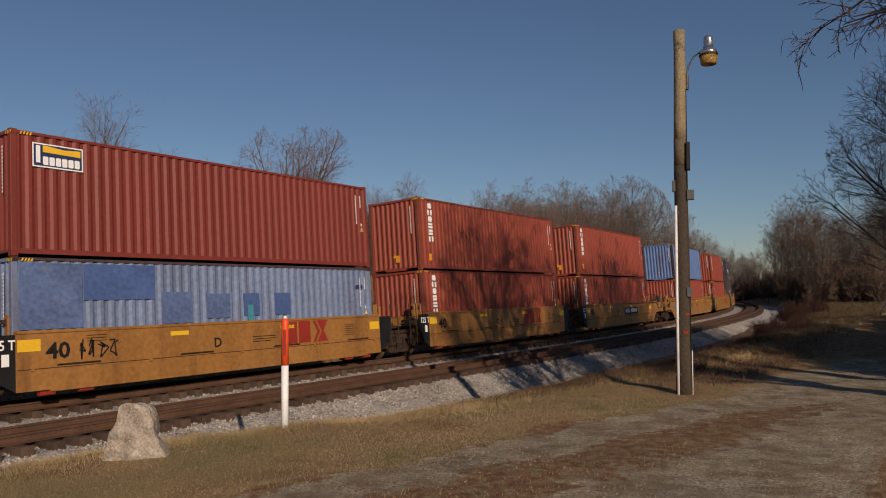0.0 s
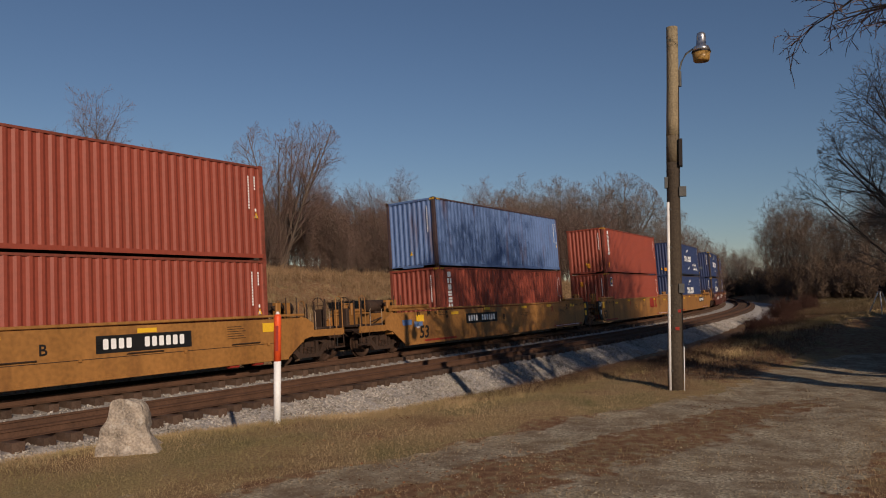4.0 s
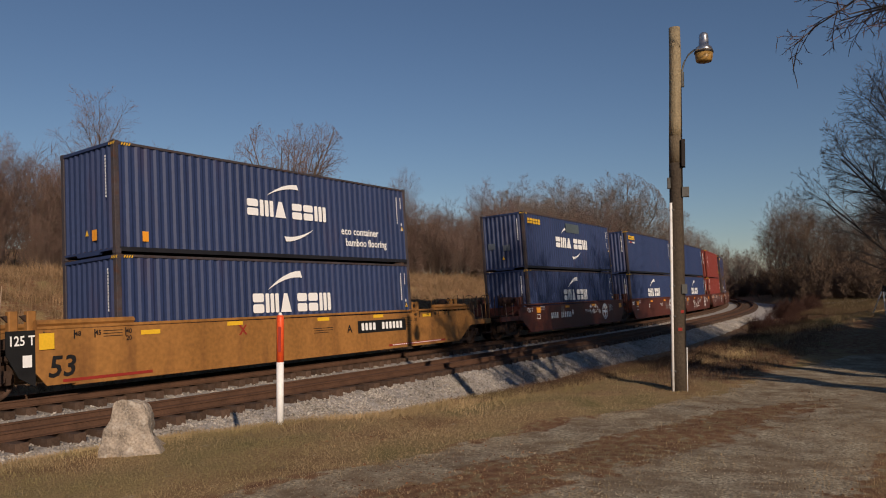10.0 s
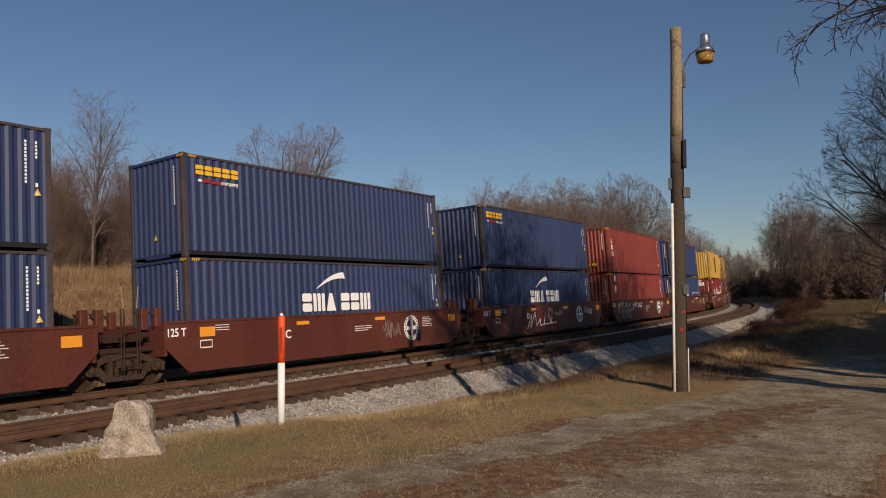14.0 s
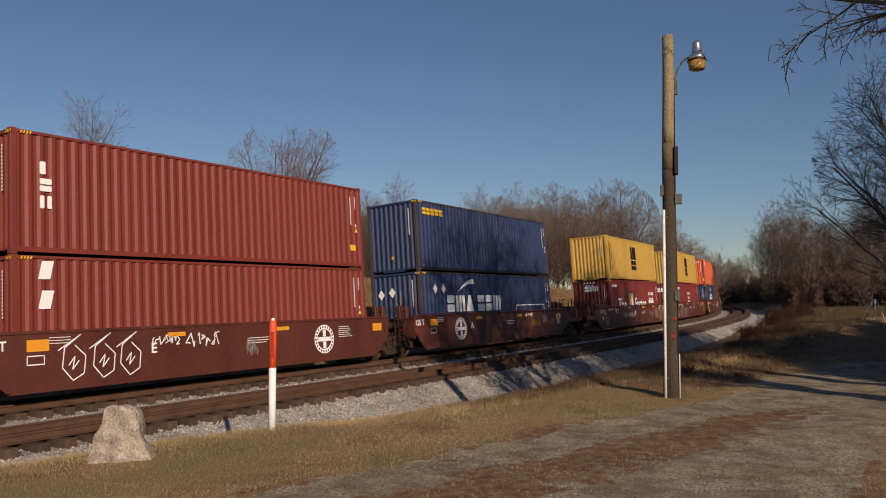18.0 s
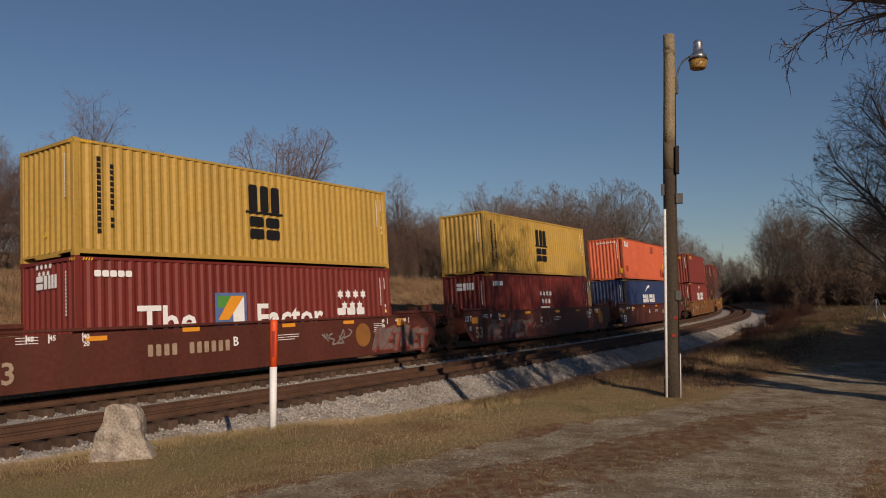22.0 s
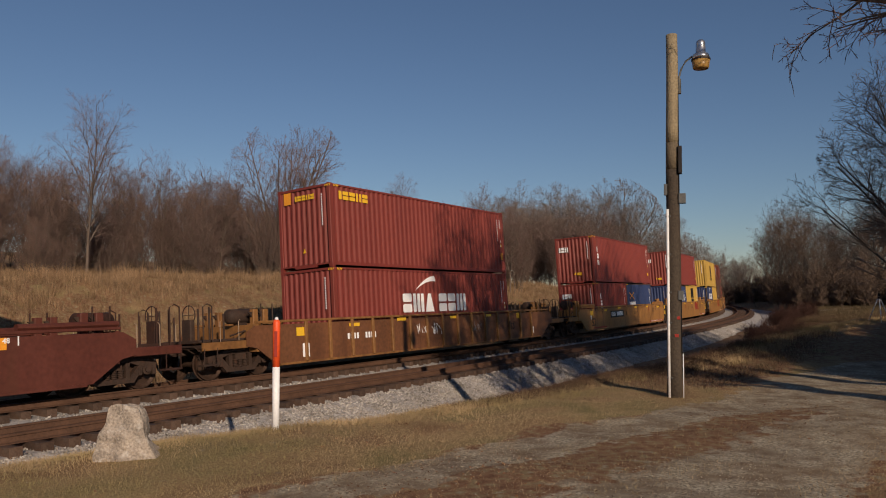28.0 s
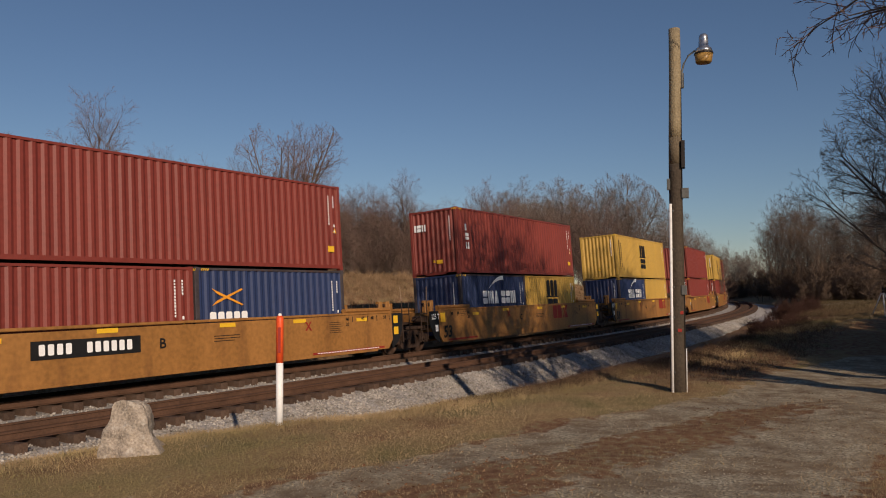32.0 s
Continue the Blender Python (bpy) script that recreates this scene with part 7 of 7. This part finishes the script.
def scatter_lot():
    rng = np.random.default_rng(21)
    dry = island_material("dry_grass", (0.31, 0.21, 0.112), (0.48, 0.34, 0.19), (0.37, 0.265, 0.145), (0.50, 0.37, 0.21), (0.27, 0.21, 0.10), tint=(0.24, 0.205, 0.085))
    # short turf over the lot, thinner on the wheel lanes
    n = 520000
    r = rng.uniform(0, 1, n) ** 1.5
    b = np.radians(rng.uniform(20, 90, n))
    dist = 4.5 + r * 24
    x, y = np.sin(b) * dist, EYE[1] + np.cos(b) * dist
    edge = np.interp(x, EDGE_X, EDGE_Y)
    patch = 0.5 + 0.5 * np.sin(1.3 * x + 0.8 * y) * np.sin(0.9 * y - 1.1 * x + 2)
    keep = (rng.uniform(0, 1, n) > np.maximum(drive(x, y) * 1.02, litter(x, y) * (1.0 - 0.28 * patch))) & (y < edge + spill_from(x) + 0.9 * smooth(11, 14, x))
    x, y = x[keep], y[keep]
    near_edge = np.exp(-((y - np.interp(x, EDGE_X, EDGE_Y)) / 0.9) ** 2)
    tall = rng.uniform(0.012, 0.05, len(x)) * (1 + 0.7 * near_edge)
    blades("grass", x, y, tall, rng.uniform(0.002, 0.0045, len(x)), dry, "short dry winter grass on the lot", 22, 1.3)
    # longer tufts along the edge of the lot and round the pole
    n = 26000
    x = rng.uniform(2, 22, n)
    y = np.interp(x, EDGE_X, EDGE_Y) + rng.normal(-0.25, 0.3, n)
    blades("grass_tufts", x, y, rng.uniform(0.03, 0.12, n) * (0.6 + 0.4 * smooth(6, 9, x)), rng.uniform(0.003, 0.006, n), dry, "longer dry grass along the edge of the ballast ditch", 23, 0.7)
    n = 900
    x = rng.uniform(3, 17, n)
    y = np.interp(x, EDGE_X, EDGE_Y) + spill_from(x) * 0.6 - np.abs(rng.normal(0, 0.45, n))
    tufts("golden_tufts", x, y, 26, 0.14, 0.005, dry, "clumps of golden grass along the ballast", 47, 0.05, 0.8)
    n = 1500
    x = rng.uniform(19, 52, n)
    y = np.interp(x, BERM_X, BERM_Y) + rng.normal(0.1, 0.35, n)
    tufts("berm_tufts", x, y, 24, 0.2, 0.008, dry, "dry grass on the crest of the low mound", 51, 0.09, 0.9)
    weed = island_material("dead_weeds", (0.06, 0.036, 0.025), (0.115, 0.068, 0.043), (0.17, 0.11, 0.068), (0.085, 0.046, 0.032), tint=(0.13, 0.10, 0.05))
    n = 210000
    x = 9 + 60 * rng.uniform(0, 1, n) ** 1.5
    y = np.interp(x, EDGE_X, EDGE_Y) - 0.7 * smooth(9.5, 11.5, x) - 0.5 * smooth(14, 18, x) * (1 - smooth(27, 33, x)) + rng.uniform(0.0, 1.0, n) ** 0.8 * (3.6 + np.clip(x - 14, 0, 40) * 0.12)
    s_, d_ = lie(x, y)
    k = d_ < -6.9 + 0.5 * smooth(30, 45, x)
    x, y = x[k], y[k]
    blades("weeds", x, y, rng.uniform(0.06, 0.26, len(x)) * (0.4 + 0.6 * smooth(9, 15, x)) * (1 + 0.7 * smooth(25, 34, x)), rng.uniform(0.003, 0.008, len(x)), weed, "dead brown weeds in the ditch beside the track", 24, 0.9)
    n = 26000
    x = rng.uniform(14, 28, n)
    y = np.interp(x, EDGE_X, EDGE_Y) - 3.0 * rng.uniform(0, 1, n) ** 1.6
    k = rng.uniform(0, 1, n) < smooth(14, 17, x) * smooth(-15.6, -14.4, y)
    x, y = x[k], y[k]
    blades("verge_weeds", x, y, rng.uniform(0.03, 0.15, len(x)), rng.uniform(0.004, 0.01, len(x)), weed, "low dead weeds and stalks beside the drive", 33, 0.8)
    x, y = rng.uniform(44, 125, 5200), rng.uniform(-30, -4, 5200)
    k = lie(x, y)[1] < -10.4
    # brown-green grass, its colours darkened to stand in for partial tree shade
    rough = island_material("rough_field_shaded", (0.07, 0.055, 0.03), (0.115, 0.083, 0.043), (0.15, 0.105, 0.062), (0.06, 0.052, 0.026))
    tufts("field_grass", x[k], y[k], 22, 0.55, 0.022, rough, "rough brown-green grass beyond the mound", 53, 0.45, 0.9)
    # bank behind the train
    straw = island_material("tall_straw", (0.19, 0.12, 0.065), (0.29, 0.195, 0.11), (0.35, 0.245, 0.145), (0.16, 0.10, 0.052), (0.24, 0.155, 0.085), tint=(0.17, 0.105, 0.06))

    def bank(n, lo, hi, power=1.0):
        a, d = rng.uniform(2, 92, n), lo + (hi - lo) * rng.uniform(0, 1, n) ** power
        h = np.interp(a, _s, _h)
        return np.interp(a, _s, _x) - np.sin(h) * d, np.interp(a, _s, _y) + np.cos(h) * d

    px, py = bank(150000, 4.2, 24)
    blades("bank_grass", px, py, rng.uniform(0.06, 0.2, len(px)), rng.uniform(0.006, 0.016, len(px)), straw, "matted straw-coloured grass on the bank", 25, 1.3)
    px, py = bank(5200, 5, 17)
    tufts("bank_tufts", px, py, 18, 0.62, 0.016, straw, "arching clumps of straw-coloured grass on the bank", 45, 0.16, 0.75)
    px, py = bank(2600, 11.5, 18.5)
    k = np.sin(0.5 * px + 1) * np.sin(0.8 * py + 0.3 * px) + rng.normal(0, 0.4, len(px)) > 0.1
    rust = island_material("rusty_straw", (0.24, 0.145, 0.08), (0.36, 0.235, 0.135), (0.30, 0.19, 0.105), (0.42, 0.29, 0.17))
    tufts("bank_weeds", px[k], py[k], 26, 1.0, 0.016, rust, "tall dead grass in clumps below the trees", 29, 0.3, 0.8)
    # fallen leaves and grit
    n = 16000
    b, dist = np.radians(rng.uniform(25, 89, n)), 4.5 + rng.uniform(0, 1, n) ** 1.4 * 20
    x, y = np.sin(b) * dist, EYE[1] + np.cos(b) * dist
    k = (y < np.interp(x, EDGE_X, EDGE_Y)) & (np.sin(0.9 * x - 0.6 * y) + 0.8 * np.sin(0.5 * x + 1.9 * y) + rng.normal(0, 0.6, n) > 0.5) & (y < -11)
    x, y = x[k], y[k]
    leaf = island_material("fallen_leaves", (0.13, 0.055, 0.03), (0.21, 0.10, 0.05), (0.10, 0.05, 0.03), (0.25, 0.14, 0.075))
    blades("fallen_leaves", x, y, rng.uniform(0.01, 0.03, len(x)), rng.uniform(0.02, 0.045, len(x)), leaf, "small dead brown leaves lying on the drive", 26, 1.6)
    n = 90000
    b, dist = np.radians(rng.uniform(25, 89, n)), 4.5 + rng.uniform(0, 1, n) ** 1.5 * 18
    x, y = np.sin(b) * dist, EYE[1] + np.cos(b) * dist
    k = rng.uniform(0, 1, n) < drive(x, y) * 0.75 + 0.02
    x, y = x[k], y[k]
    grit = island_material("drive_gravel", (0.15, 0.12, 0.085), (0.32, 0.27, 0.195), (0.44, 0.38, 0.285), (0.25, 0.20, 0.14))
    pebbles("gravel", x, y, ground_z(x, y) + 0.002, 0.002 + 0.010 * rng.uniform(0, 1, len(x)) ** 2, grit, "loose grey gravel on the wheel lanes", "gravel", 27)
    # ballast
    rock = island_material("ballast_rocks", (0.17, 0.15, 0.13), (0.36, 0.33, 0.295), (0.53, 0.49, 0.44), (0.29, 0.255, 0.22), (0.43, 0.395, 0.35))
    n = 62000
    s = 2 + 70 * rng.uniform(0, 1, n) ** 1.35
    d = np.where(rng.uniform(0, 1, n) < 0.68, rng.uniform(-7.1, -5.0, n), rng.uniform(-5.2, -1.2, n))
    prof_d = (-6.9, -6.1, -5.35, -5.0, -4.5, -3.72, -3.0, -2.5, -2.0, -1.5, -1.2, -0.75)
    prof_z = (-1.0, -0.65, -0.35, -0.25, -0.245, -0.28, -0.32, -0.35, -0.36, -0.29, -0.25, -0.27)
    z = np.interp(d, prof_d, prof_z) + rng.uniform(-0.012, 0.02, n)
    h = np.interp(s, _s, _h)
    px, py = np.interp(s, _s, _x) - np.sin(h) * d, np.interp(s, _s, _y) + np.cos(h) * d
    m = 30000
    sx = 2.5 + 12 * rng.uniform(0, 1, m)
    sy = np.interp(sx, EDGE_X, EDGE_Y) + spill_from(sx) - 0.1 + rng.uniform(0, 1, m) ** 1.2 * 2.3
    k = lie(sx, sy)[1] < -6.0
    sx, sy = sx[k], sy[k]
    pebbles("ballast_spill", sx, sy, ground_z(sx, sy) + 0.005, rng.uniform(0.018, 0.045, len(sx)), rock, "grey ballast stones spilled down to the grass", "ballast", 31)
    pebbles("ballast_stones", px, py, z + GRADE * s, rng.uniform(0.02, 0.052, n), rock, "crushed grey limestone ballast", "ballast", 28)


scatter_lot()
curve_woods()


def gravel_apron():
    """Pale gravel spread beside the curve, and the farm track that leaves it."""
    rng = np.random.default_rng(61)
    m = Mesh()
    ss = np.arange(70, 150, 1.0)
    wide = 3.6 * smooth(70, 86, ss) * (1 - 0.6 * smooth(120, 150, ss))
    rows = []
    for s, w in zip(ss, wide):
        x, y, h = np.interp(s, _s, _x), np.interp(s, _s, _y), np.interp(s, _s, _h)
        for k in range(7):
            d = -5.9 - (w + 0.3 + rng.uniform(0, 0.25)) * k / 6
            rows.append((x - math.sin(h) * d, y + math.cos(h) * d, -0.55 + GRADE * s - 0.1 * (k / 6) ** 2 + rng.normal(0, 0.012)))
    n = len(ss)
    m.add(rows, [(i * 7 + k, i * 7 + k + 1, i * 7 + k + 8, i * 7 + k + 7) for i in range(n - 1) for k in range(6)])
    road = ((92, -6.6), (100, -8.2), (108, -9.8), (114, -12.5), (118, -16.5), (121, -22.0), (123, -30.0))
    pts = [np.array(a) + (np.array(b) - np.array(a)) * u for a, b in zip(road, road[1:]) for u in np.arange(0, 1, 0.2)]
    rows = []
    for a, b in zip(pts, pts[1:]):
        t = (b - a) / np.linalg.norm(b - a)
        for k in (-1.6, -0.5, 0.5, 1.6):
            q = a + np.array((-t[1], t[0])) * (k + rng.uniform(-0.15, 0.15))
            rows.append((q[0], q[1], gz(q[0], q[1]) + 0.07))
    n = len(pts) - 1
    m.add(rows, [(i * 4 + k, i * 4 + k + 1, i * 4 + k + 5, i * 4 + k + 4) for i in range(n - 1) for k in range(3)])
    tagged(new("gravel_apron", m.data("gravel_apron", BALLAST)), "pale gravel where a farm track meets the line", "gravel", kind="structure")


gravel_apron()
motions()
